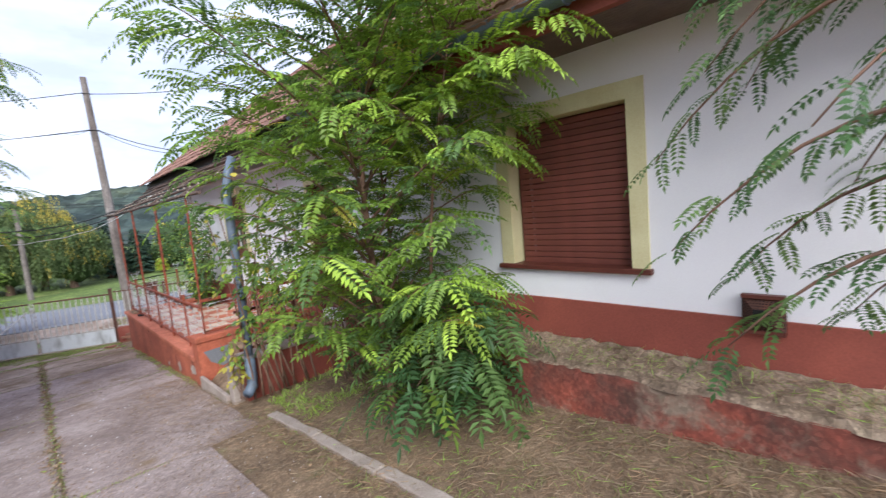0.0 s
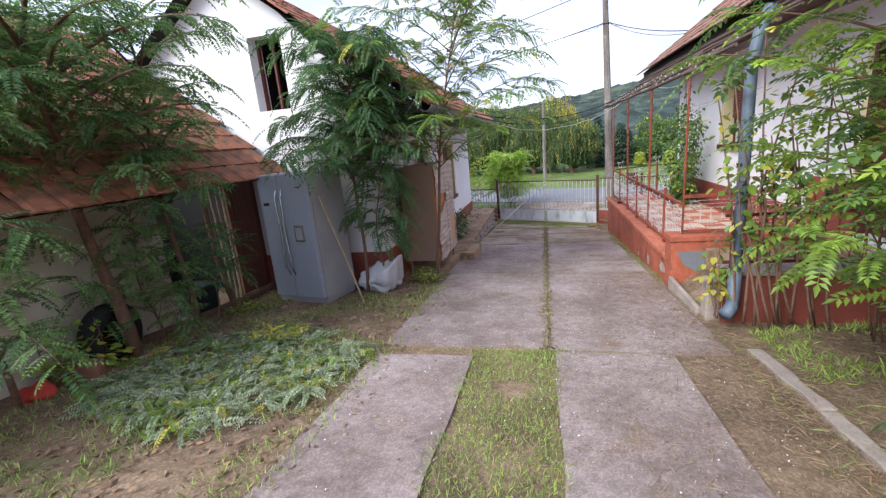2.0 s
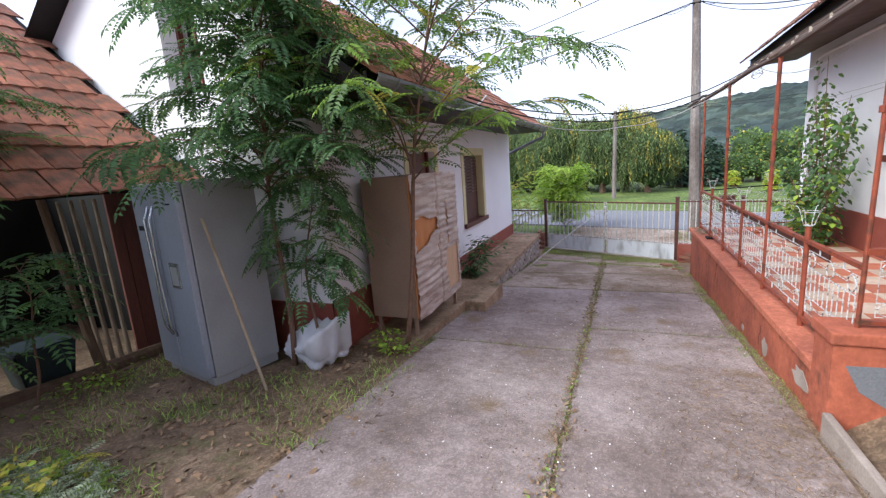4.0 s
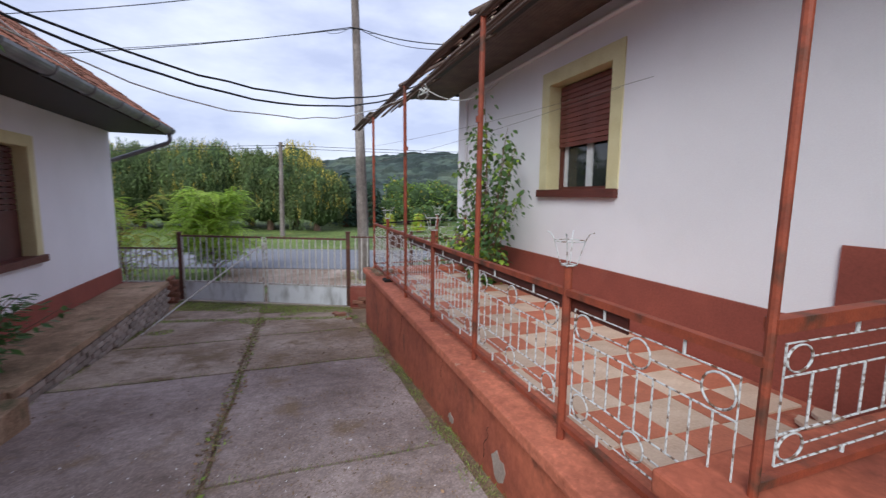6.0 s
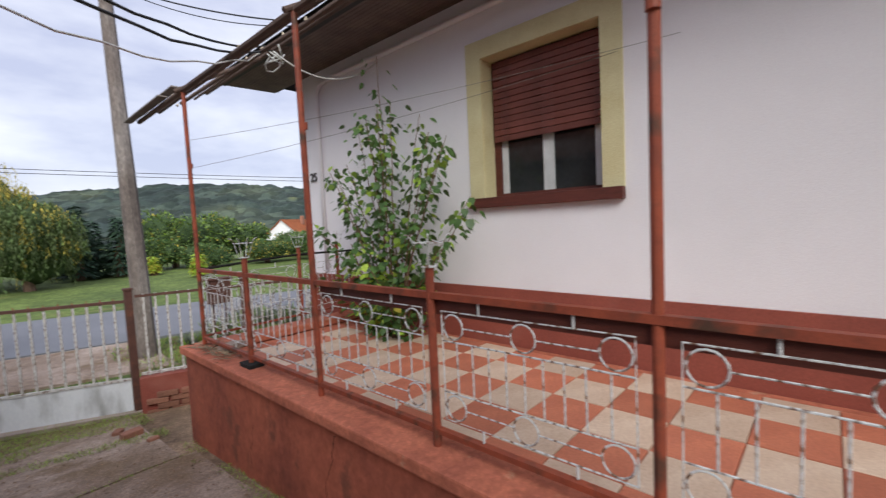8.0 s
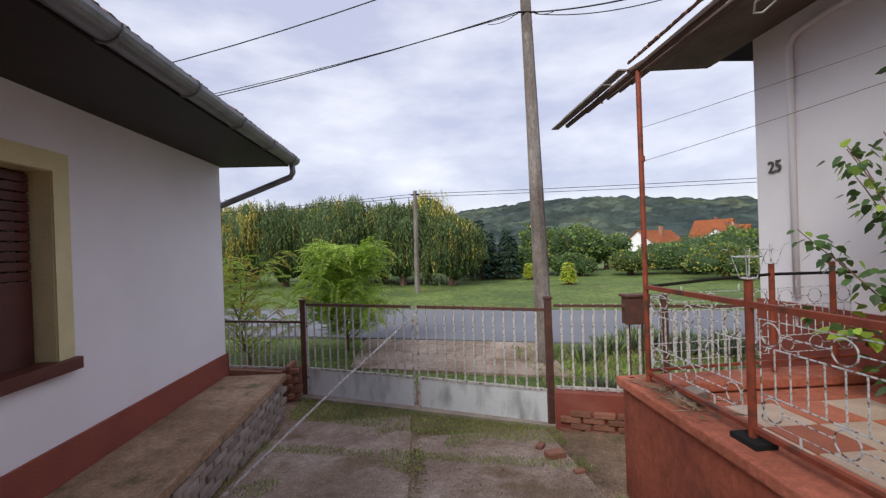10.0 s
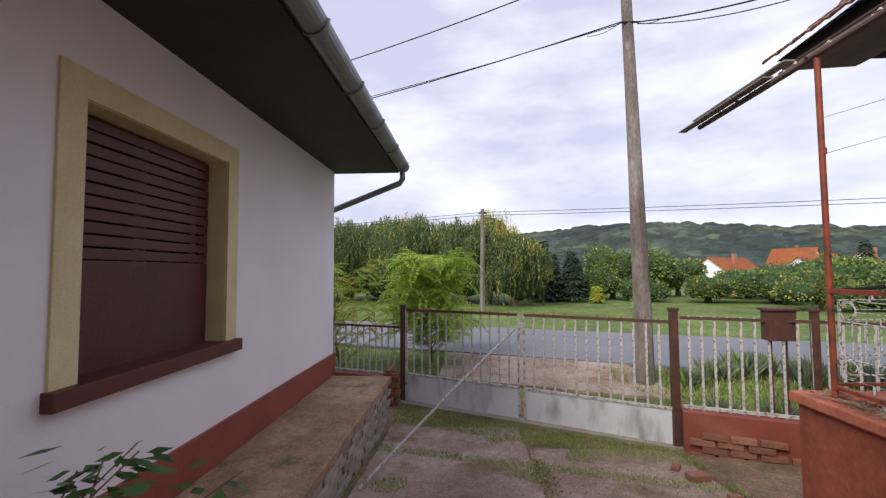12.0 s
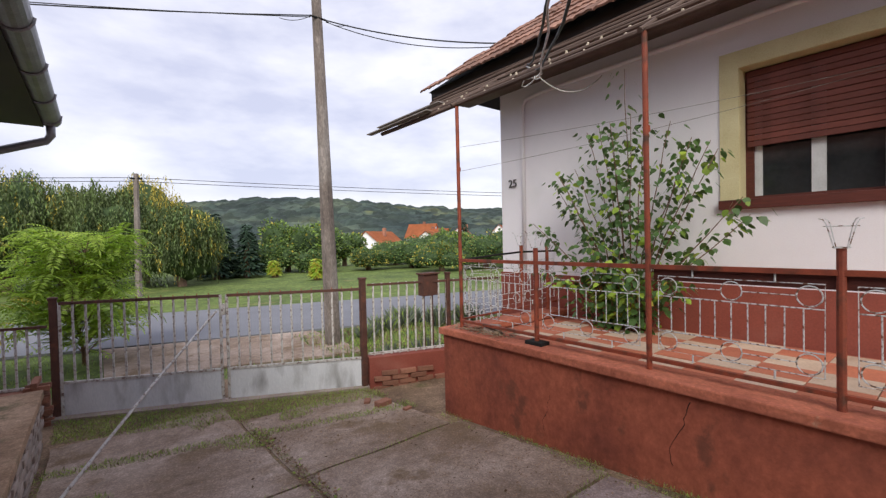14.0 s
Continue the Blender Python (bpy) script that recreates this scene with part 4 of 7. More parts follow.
bm = bmesh.new()
vs = [bm.verts.new((x, 1.216, z)) for x, z in ((2.12, 1.22), (2.55, 1.24), (2.75, 1.16), (2.6, 1.02), (2.35, 0.95), (2.2, 1.05))]
bm.faces.new(vs)
e = bmesh.ops.extrude_face_region(bm, geom=bm.faces[:])
for v in e["geom"]:
    if isinstance(v, bmesh.types.BMVert):
        v.co.y += 0.012
thing("bare_patch", "grey bare patch where the red paint fell off", "patch", "bare patches", bm=bm, material=ASPHALT)
pr = thing("porch_railing", "black iron porch railing with thin uprights", "railing")
for z in (1.93, 1.45):
    bm = bmesh.new()
    beam(bm, (2.2, -0.04, z), (3.95, -0.04, z), 0.03, 0.03)
    part("rail", bm, BROWN, pr)
bm = bmesh.new()
rod(bm, (0, 0, 1.45), (0, 0, 1.93), 0.007, 5)
bar_me = mesh_of("bar", bm, RUST)
for k in range(15):
    piece("bar", bar_me, pr, pose(2.28 + 0.11 * k, -0.04, 0))
for x in (2.28, 2.95, 3.9):
    bm = bmesh.new()
    rod(bm, (x, -0.04, 1.38), (x, -0.04, 1.98), 0.025, 8)
    part("post", bm, BROWN, pr)
dpm = mat("blue_grey_pipe", (0.14, 0.17, 0.23), (0.085, 0.105, 0.145), 0.5, 6, 0.8, 60, 0.15, stain=(0.09, 0.09, 0.1), stain_at=0.62, stain_scale=6)
dp = thing("downpipe", "dented blue-grey metal downpipe with a shoe", "downpipe")
bm = bmesh.new()
tube(bm, [(2.36, -0.24, 3.75), (2.28, -0.26, 3.55), (2.24, -0.26, 3.3), (2.24, -0.26, 2.0), (2.23, -0.26, 1.3)], 0.05, 10)
part("pipe", bm, dpm, dp, smooth=True)
bm = bmesh.new()
tube(bm, [(2.23, -0.26, 1.4), (2.23, -0.26, 1.14), (2.21, -0.29, 1.06), (2.12, -0.38, 1.02)], [0.06, 0.062, 0.065, 0.06], 10)
part("shoe", bm, dpm, dp, smooth=True)
for z in (1.4, 2.3):
    bm = bmesh.new()
    rod(bm, (2.236, -0.26, z), (2.236, -0.26, z + 0.03), 0.058, 10)
    part("collar", bm, GUTTER, dp)
gr = thing("gutter", "blue-grey zinc eaves gutter over the near wall", "gutter", kind="structure")
bm = bmesh.new()
prof = [(3.13 + 0.085 * math.cos(math.pi + math.pi * k / 10), 4.26 + 0.085 * math.sin(math.pi + math.pi * k / 10)) for k in range(11)]
prof += [(3.13 + 0.079 * math.cos(-math.pi * k / 10), 4.26 + 0.079 * math.sin(-math.pi * k / 10)) for k in range(11)]
prism_xz(bm, prof, -14, -0.3)
part("channel", bm, dpm, gr)
for k in range(9):
    bm = bmesh.new()
    tube(bm, [(3.13 + 0.09 * math.cos(math.pi + math.pi * j / 8), -7.5 + k * 0.85, 4.26 + 0.09 * math.sin(math.pi + math.pi * j / 8)) for j in range(9)], 0.008, 5)
    part("bracket", bm, dpm, gr)
# broken ledge of the plinth behind the tree
bm = bmesh.new()
box(bm, 3.45, PX, -14, -0.45, 0.6, 1.62, 0.0)
structure("foundation_ledge", bm, grit("stained_foundation", ((0.32, 0.085, 0.058), (0.22, 0.065, 0.048), (0.12, 0.06, 0.048)), 2.2, 40, 0.4, (0.26, 0.19, 0.145), 0.53, 2.4), "crumbling red foundation ledge with pale mortar", "ledge")
bm = bmesh.new()
rows = []
for k in range(220):
    y = -11 + k * 0.048
    row = []
    for i in range(12):
        x = 3.45 + i * 0.0448 + ((noise.noise(Vector((y * 3, i, 4))) * 0.05 + noise.noise(Vector((y * 17, i, 4))) * 0.05) if i < 2 else 0)
        z = 1.632 + 0.03 * abs(noise.noise(Vector((x * 5, y * 4, 2)))) + 0.025 * noise.noise(Vector((x * 13, y * 13, 8))) + 0.05 * i / 11
        row.append(bm.verts.new((x, y, z if i else 1.615)))
    rows.append(row)
for a, b in zip(rows, rows[1:]):
    for i in range(11):
        bm.faces.new((a[i], a[i + 1], b[i + 1], b[i]))
structure("ledge_capping", bm, grit("crumbled_mortar", ((0.40, 0.30, 0.23), (0.26, 0.185, 0.135), (0.13, 0.09, 0.066)), 3, 60, 0.5, (0.15, 0.13, 0.06), 0.58, 3), "crumbled pale mortar on the ledge", "ledge")

# ---- gate, fence, street wall ----
GL, GM, GR = Vector((-1.19, 10.51, 0)), Vector((0.43, 9.77, 0)), Vector((2.0, 9.0, 0))
gate = thing("gate", "double iron gate with white sheet panels below bars", "gate")


def gate_post(p, h, parent, w=0.075):
    bm = bmesh.new()
    box(bm, p.x - w / 2, p.x + w / 2, p.y - w / 2, p.y + w / 2, -0.15, h, 0.008)
    box(bm, p.x - w * 0.62, p.x + w * 0.62, p.y - w * 0.62, p.y + w * 0.62, h - 0.004, h + 0.025, 0.008)
    return part("post", bm, OLDIRON, parent)


gate_post(GL, 1.45, gate)
gate_post(GR, 1.53, gate)
bm = bmesh.new()
box(bm, -0.0115, 0.0115, -0.005, 0.005, 0, 0.94)
gbar = mesh_of("bar", bm, GATEBAR)
bm = bmesh.new()
rod(bm, (0, 0, 0), (0, 0, 0.035), 0.008, 5, 0.002)
spike_me = mesh_of("spike", bm, RUST)


def leaf(p, q, n):
    d = (q - p).normalized()
    rz = math.degrees(math.atan2(d.y, d.x))
    a, b = p + d * 0.06, q - d * 0.015
    l = part("gate_leaf", (lambda bm: (beam(bm, a + Vector((0, 0, 0.47)), b + Vector((0, 0, 0.47)), 0.025, 0.03),
                                       beam(bm, a + Vector((0, 0, 0.06)), a + Vector((0, 0, 1.41)), 0.03, 0.03, (1, 0, 0)),
                                       beam(bm, b + Vector((0, 0, 0.06)), b + Vector((0, 0, 1.41)), 0.03, 0.03, (1, 0, 0)), bm)[-1])(bmesh.new()), GATEBAR, gate)
    bm = bmesh.new()
    beam(bm, a + Vector((0, 0, 1.40)), b + Vector((0, 0, 1.40)), 0.031, 0.034)
    part("top_rail", bm, OLDIRON, l, "rusted brown top rail")
    bm = bmesh.new()
    beam(bm, a + Vector((0, 0, 0.26)), b + Vector((0, 0, 0.26)), 0.004, 0.40)
    part("sheet_panel", bm, GATEWHITE, l, "white sheet metal with dark stains")
    for k in range(n):
        c = a.lerp(b, (k + 1) / (n + 1))
        piece("bar", gbar, l, pose(c.x, c.y, 0.47, 0, 0, rz))
        piece("spike", spike_me, l, pose(c.x, c.y, 1.41))
    return l


leaf(GL, GM, 12)
leaf(GM, GR, 12)
bm = bmesh.new()
box(bm, GM.x - 0.03, GM.x + 0.03, GM.y - 0.06, GM.y - 0.02, 1.16, 1.30, 0.006)
part("latch", bm, GATEBAR, gate)
bm = bmesh.new()
tube(bm, [(0.36, 9.72, 1.22), (-0.4, 8.72, 0.72), (-1.13, 7.7, 0.20)], 0.013, 7)
part("brace_rod", bm, GATEBAR, gate, "long slanting rod with flaking paint")
bm = bmesh.new()
beam(bm, (-1.3, 10.5, 0.03), (2.1, 8.95, 0.03), 0.16, 0.12)
structure("gate_threshold", bm, KERB, "mossy concrete gate threshold", "threshold")


def fence(name, p, q, z0, z1, n, label):
    f = thing(name, label, "fence")
    d = (q - p).normalized()
    rz = math.degrees(math.atan2(d.y, d.x))
    for z, m in ((z0 + 0.03, GATEBAR), (z1 - 0.02, OLDIRON)):
        bm = bmesh.new()
        beam(bm, p + Vector((0, 0, z)), q + Vector((0, 0, z)), 0.03, 0.03)
        part("rail", bm, m, f)
    for k in range(n):
        c = p.lerp(q, (k + 0.7) / n)
        piece("bar", gbar, f, pose(c.x, c.y, z0, 0, 0, rz) @ Matrix.Diagonal((1, 1, (z1 - z0) / 0.94, 1)))
    return f


fence("street_fence", GL + Vector((-0.06, 0.02, 0)), Vector((-5.5, 11.9, 0)), 0.42, 1.16, 42, "low fence of rust-streaked white bars")
f2 = fence("street_fence", GR + Vector((0.06, -0.02, 0)), Vector((3.95, 8.32, 0)), 0.48, 1.47, 17, "fence of rust-streaked bars on a low red wall")
gate_post(Vector((3.16, 8.6, 0)), 1.55, f2, 0.06)
bm = bmesh.new()
beam(bm, (2.05, 8.98, 0.2), (3.96, 8.3, 0.2), 0.22, 0.56)
low = structure("street_wall", bm, PLINTH, "low red wall with its render fallen off", "wall")
bm = bmesh.new()
box(bm, -0.11, 0.11, -0.03, 0.03, 0, 0.06, 0.008)
rb = mesh_of("brick", bm, REDBRICK)
for r in range(4):
    for k in range(4 - r // 2):
        x = 2.16 + k * 0.235 + (0.1 if r % 2 else 0)
        piece("brick", rb, low, pose(x, 8.83 - (x - 2.1) * 0.356 + jitter(0.01), 0.03 + r * 0.068, jitter(2), jitter(2), -19.6 + jitter(3)))
bm = bmesh.new()
beam(bm, (-1.28, 10.5, 0.18), (-5.5, 11.9, 0.18), 0.2, 0.5)
structure("street_wall_left", bm, REDBRICK, "low brick wall under the fence", "wall")
pil = tagged(new("brick_pillar"), "crumbling bare brick pillar beside the gate post", "pillar", kind="structure")
for r in range(9):
    for k in range(2):
        piece("brick", rb, pil, pose(-1.33 + jitter(0.02), 10.32 + 0.12 * k, -0.02 + r * 0.068, jitter(2), jitter(2), jitter(5) + (0 if r % 2 else 90)))

mb = thing("mailbox", "rusty brown sheet metal letterbox on two legs", "mailbox")
bm = bmesh.new()
box(bm, 2.78, 3.04, 8.66, 8.80, 1.25, 1.55, 0.008)
part("body", bm, OLDIRON, mb)
bm = bmesh.new()
box(bm, 2.76, 3.06, 8.64, 8.82, 1.55, 1.575, 0.006)
part("lid", bm, OLDIRON, mb)
for x in (2.83, 2.98):
    bm = bmesh.new()
    rod(bm, (x, 8.73, 0.45), (x, 8.73, 1.26), 0.01, 6)
    part("leg", bm, OLDIRON, mb)

# ---- poles and cables ----
pole = thing("utility_pole", "weathered grey concrete utility pole behind the gate", "utility pole")
bm = bmesh.new()
tube(bm, [(2.71, 11.55, -0.2), (2.68, 11.55, 1.5), (2.61, 11.54, 4.5), (2.52, 11.53, 7.8)], [0.155, 0.14, 0.108, 0.08], 8)
part("shaft", bm, POLECON, pole)
for z, x1, r in ((6.2, 2.70, 0.02), (7.3, 2.66, 0.015)):
    bm = bmesh.new()
    rod(bm, (2.40, 11.46, z), (x1, 11.46, z), r, 6)
    part("insulator_arm", bm, BLACK, pole)
fp = thing("utility_pole", "thin grey wooden utility pole across the road", "utility pole")
bm = bmesh.new()
tube(bm, [(0.45, 24.5, -0.2), (0.5, 24.5, 4.9)], [0.13, 0.09], 7)
part("shaft", bm, POLECON, fp)
bm = bmesh.new()
rod(bm, (0.3, 24.45, 4.7), (0.7, 24.45, 4.7), 0.03, 6)
part("cross_arm", bm, BLACK, fp)
CABLE = mat("black_cable", (0.02, 0.02, 0.022), (0.012, 0.012, 0.013), 0.6, 20, 0.5, 60, 0.05)
GREYCABLE = mat("grey_cable", (0.68, 0.67, 0.66), (0.5, 0.49, 0.48), 0.6, 20, 0.5, 60, 0.05)


def cable(a, b, sag, r, material=None, label="black overhead cable sagging between its fixings", n=20, wob=0.0):
    bm = bmesh.new()
    a, b = Vector(a), Vector(b)
    pts = []
    for k in range(n + 1):
        t = k / n
        p = a.lerp(b, t)
        p.z -= sag * 4 * t * (1 - t)
        if 0 < k < n:
            p += Vector((jitter(wob), jitter(wob), jitter(wob)))
        pts.append(p)
    tube(bm, pts, r, 5)
    thing("cable", label, "cable", "overhead cables", bm=bm, material=material or CABLE, smooth=True)


for dx in (0, 0.05):
    cable((-0.98, 3.2 + 3 * dx, 3.40 + dx), (2.79, 6.7 + dx, 3.80 + dx), 0.5 - 1.2 * dx, 0.009, wob=0.008)
cable((-0.98, 3.45, 3.38), (2.79, 6.7, 3.80), 0.6, 0.006, GREYCABLE, "pale telephone cable sagging between the houses", wob=0.012)
cable((-1.0, 2.2, 3.36), (-1.03, 4.4, 3.6), 0.18, 0.010, GREYCABLE, "pale cable looped along the gutter", wob=0.008)
cable((-1.05, 4.4, 3.6), (-1.05, 9.95, 3.42), 0.12, 0.008, GREYCABLE, "pale cable looped along the gutter", wob=0.008)
cable((-20, 18.9, 6.2), (2.4, 11.46, 6.2), 0.85, 0.011)
cable((-20, 18.8, 6.12), (2.4, 11.46, 6.17), 0.74, 0.008)
cable((2.7, 11.46, 6.2), (4.3, 8.6, 5.15), 0.10, 0.012)
cable((2.7, 11.46, 6.17), (4.3, 8.6, 5.1), 0.18, 0.008)
cable((-20, 18.9, 7.2), (2.4, 11.46, 7.3), 1.0, 0.012)
cable((2.66, 11.46, 7.3), (9, 5, 7.6), 0.3, 0.011)
cable((1.9, 11.64, 6.08), (2.4, 11.46, 6.19), 0.06, 0.006)
cable((2.7, 11.46, 6.19), (2.95, 11.05, 6.02), 0.05, 0.006)
cable((-60, 44.5, 4.6), (0.5, 24.45, 4.74), 0.5, 0.012)
cable((0.5, 24.45, 4.74), (60, 5, 5.6), 0.7, 0.012)
cable((0.6, 24.45, 4.6), (60, 5, 5.4), 0.7, 0.012)
cable((0.4, 24.45, 4.6), (-60, 44.5, 4.4), 0.5, 0.012)
for k in range(2):
    cable((2.2, 7.2, 3.0 - 0.25 * k), (RX - 0.02, 3.6 + 0.4 * k, 3.3), 0.05, 0.0018, POLECON, "thin slack washing wire on the terrace")
bm = bmesh.new()
for k in range(3):
    a = k * 2.1
    pts = [(2.84 + 0.08 * math.sin(a + t * 0.9), 6.74 + 0.13 * math.cos(a + t * 0.8), 3.83 - 0.13 * math.sin(t * 0.52 + k * 0.2) - 0.02 * k) for t in range(7)]
    tube(bm, pts, 0.007, 5)
thing("cable_loops", "tangle of grey service cable at the eaves", "cable", bm=bm, material=GREYCABLE, smooth=True)
cable((2.84, 6.75, 3.82), (RX - 0.02, 6.6, 3.95), 0.22, 0.008, GREYCABLE, "grey service cable entering the wall")

# ---- fridge, shed and clutter ----
STEEL = mat("dull_silver_steel", (0.36, 0.38, 0.45), (0.31, 0.33, 0.39), 0.4, 2, 0.6, 120, 0.04, metal=0.2, stretch=(1, 1, 0.2))
STEELSIDE = mat("grey_painted_steel", (0.34, 0.335, 0.345), (0.29, 0.285, 0.29), 0.5, 2, 0.6, 120, 0.05)
CHROME = mat("brushed_chrome", (0.6, 0.62, 0.66), (0.5, 0.5, 0.54), 0.25, 5, 0.5, 120, 0.03, metal=0.8)
fr = thing("fridge", "abandoned silver side-by-side fridge standing on the ground", "fridge", at=(-3.03, 0.95, 0.79), rz=-13)
FW, FD, FH = 0.92, 0.73, 1.88
bm = bmesh.new()
box(bm, -FW / 2, FW / 2, -FD / 2 + 0.07, FD / 2, 0.05, FH, 0.008)
part("body", bm, STEELSIDE, fr)
bm = bmesh.new()
box(bm, -FW / 2 + 0.01, FW / 2 - 0.01, -FD / 2 + 0.05, FD / 2 - 0.02, -0.03, 0.06)
part("plinth_base", bm, STEELSIDE, fr)
doors = []
for x0, x1 in ((-FW / 2, -0.065), (-0.055, FW / 2)):
    bm = bmesh.new()
    box(bm, x0, x1, -FD / 2, -FD / 2 + 0.062, 0.08, FH - 0.005, 0.01)
    doors.append(part("door", bm, STEEL, fr))
for x, d in ((-0.105, doors[0]), (-0.015, doors[1])):
    bm = bmesh.new()
    s = 1 if x > -0.06 else -1
    tube(bm, [(x + s * 0.012 * math.sin(k * 0.9), -FD / 2 - (0.0 if k in (0, 10) else 0.05), 0.42 + k * 0.125) for k in range(11)], 0.013, 7)
    part("handle", bm, CHROME, d, "long chrome handle", smooth=True)
bm = bmesh.new()
box(bm, 0.11, 0.29, -FD / 2 - 0.012, -FD / 2 + 0.002, 0.92, 1.16, 0.008)
part("dispenser", bm, CHROME, doors[1], "water dispenser with pale frame")
bm = bmesh.new()
box(bm, 0.14, 0.26, -FD / 2 - 0.016, -FD / 2 - 0.011, 0.95, 1.12)
part("recess", bm, STEELSIDE, doors[1])
bm = bmesh.new()
box(bm, -0.40, -0.29, -FD / 2 - 0.004, -FD / 2 + 0.002, 1.44, 1.485)
part("display", bm, BLACK, doors[0], "black display")
bm = bmesh.new()
box(bm, 0.26, 0.34, -FD / 2 - 0.003, -FD / 2 + 0.002, 1.68, 1.695)
part("badge", bm, BLACK, doors[1])
bm = bmesh.new()
tube(bm, [(-2.12, 0.62, gz(0.62)), (-2.35, 0.64, 1.55), (-2.60, 0.66, 2.33)], 0.014, 7)
br = thing("broom", "wooden broomstick leaning against the fridge", "broom")
part("stick", bm, mat("pale_stick_wood", (0.42, 0.33, 0.24), (0.3, 0.22, 0.15), 0.8, 10, 0.7, 80, 0.2), br)
bm = bmesh.new()
bmesh.ops.create_icosphere(bm, subdivisions=4, radius=1, matrix=Matrix.Translation((-2.16, 1.36, 0.86)) @ Matrix.Diagonal((0.36, 0.26, 0.18, 1)))
for v in bm.verts:
    d = noise.noise(v.co * 3.2) * 0.10 + noise.noise(v.co * 9) * 0.05 + abs(noise.noise(v.co * 6 + Vector((4, 1, 2)))) * 0.10 - abs(noise.noise(v.co * 14)) * 0.04
    v.co += v.normal * d
    if v.co.x > -2.1 and v.co.z > 0.88:
        v.co.z += (v.co.x + 2.1) * 0.9
    v.co.z = max(v.co.z, 0.70)
thing("sack", "crumpled white woven sack lying by the wall", "sack", bm=bm, material=mat("white_woven_plastic", (0.72, 0.71, 0.78), (0.58, 0.57, 0.64), 0.6, 5, 0.7, 160, 0.3), smooth=True)

CARD = mat("brown_hardboard", (0.33, 0.215, 0.155), (0.25, 0.16, 0.115), 0.75, 2, 0.8, 90, 0.15)
WRAP = mat("dusty_plastic_wrap", (0.64, 0.52, 0.47), (0.36, 0.245, 0.205), 0.35, 4, 0.7, 40, 0.35, stretch=(1, 0.35, 4))
ORANGE = mat("orange_wood_veneer", (0.60, 0.24, 0.085), (0.48, 0.18, 0.06), 0.5, 3, 0.7, 60, 0.1, stretch=(1, 4, 0.6))
cab = thing("cabinet", "old wardrobe wrapped in torn plastic on the walk", "cabinet")
CX0, CX1, CY0, CY1, CZ0, CZ1 = -1.93, -1.33, 2.20, 3.60, 0.915, 2.55
bm = bmesh.new()
box(bm, CX0, CX1 - 0.02, CY0, CY1, CZ0, CZ1, 0.006)
part("body", bm, CARD, cab)
bm = bmesh.new()
box(bm, CX1 - 0.02, CX1, CY0 + 0.01, CY1 - 0.01, CZ0, CZ1 - 0.01, 0.004)
part("front_panel", bm, ORANGE, cab, "bare orange wood front")
bm = bmesh.new()
box(bm, CX1, CX1 + 0.006, CY0 + 0.72, CY1 - 0.02, CZ0 + 0.02, CZ1 - 0.85, 0.002)
part("lower_panel", bm, mat("pale_peach_veneer", (0.66, 0.42, 0.27), (0.55, 0.34, 0.21), 0.5, 3, 0.7, 60, 0.1, stretch=(1, 4, 0.6)), cab, "bare pale peach wood panel")
bm = bmesh.new()
ny, nz = 60, 90
vs = {}
for j in range(nz + 1):
    for i in range(ny + 1):
        y, z = CY0 + (CY1 - CY0) * i / ny, CZ0 - 0.02 + (CZ1 - CZ0 + 0.03) * j / nz
        d = 0.014 + 0.03 * abs(noise.noise(Vector((y * 1.6, z * 13, 0)))) + 0.014 * noise.noise(Vector((y * 6, z * 34, 5)))
        if 0.49 < i / ny < 0.52:
            d -= 0.012
        vs[i, j] = bm.verts.new((CX1 + d, y, z))
for j in range(nz):
    for i in range(ny):
        u, v = (i + 0.5) / ny, (j + 0.5) / nz
        edge = noise.noise(Vector((u * 6, v * 6, 2))) * 0.05
        torn = (0.03 < u < 0.49 and 0.46 + 0.22 * u + edge < v < 0.71 - 0.08 * u + edge) or (0.66 + edge < u < 0.95 and 0.07 < v < 0.40 + edge) or (abs(u - 0.72 - 0.08 * (0.6 - v)) < 0.014 and 0.42 < v < 0.78)
        if not torn:
            bm.faces.new((vs[i, j], vs[i + 1, j], vs[i + 1, j + 1], vs[i, j + 1]))
part("plastic_wrap", bm, WRAP, cab, "wrinkled dusty plastic wrap, torn open", smooth=True)
for x, y in ((CX0 + 0.05, CY0 + 0.06), (CX1 - 0.07, CY0 + 0.06), (CX0 + 0.05, CY1 - 0.06), (CX1 - 0.07, CY1 - 0.06)):
    bm = bmesh.new()
    box(bm, x - 0.02, x + 0.02, y - 0.02, y + 0.02, 0.60, CZ0)
    part("leg", bm, CARD, cab)

# shed
SX = -4.3
bands("shed_wall", [(SX - 0.25, SX, -5.0, -0.38, 0.4, 2.75)], mat("stained_old_plaster", (0.70, 0.63, 0.53), (0.54, 0.46, 0.37), 0.9, 1.8, 0.9, 60, 0.35, stain=(0.24, 0.17, 0.12), stain_at=0.6), "stained pale plaster wall of the shed", "wall")
# added black sheets paint the shed's inner shade; one hides the white gable
bands("shed_inside", [(-7.0, -6.95, -5.0, LG, 0.2, 3.2), (-7.0, SX, -5.1, -5.02, 0.2, 2.9), (-6.9, SX - 0.02, LG - 0.06, LG - 0.004, 0.2, 2.9)], BLACK, "black sheets standing in for the shade inside the shed", "wall")
sb = thing("shed_boards", "weathered red-brown board front of the shed", "board wall")
BOARD = mat("red_brown_boards", (0.17, 0.06, 0.045), (0.10, 0.04, 0.032), 0.85, 6, 0.8, 60, 0.3, stretch=(1, 1, 0.15), objrand=0.25)
bm = bmesh.new()
box(bm, -0.015, 0.015, 0.002, 0.118, 0, 1.85)
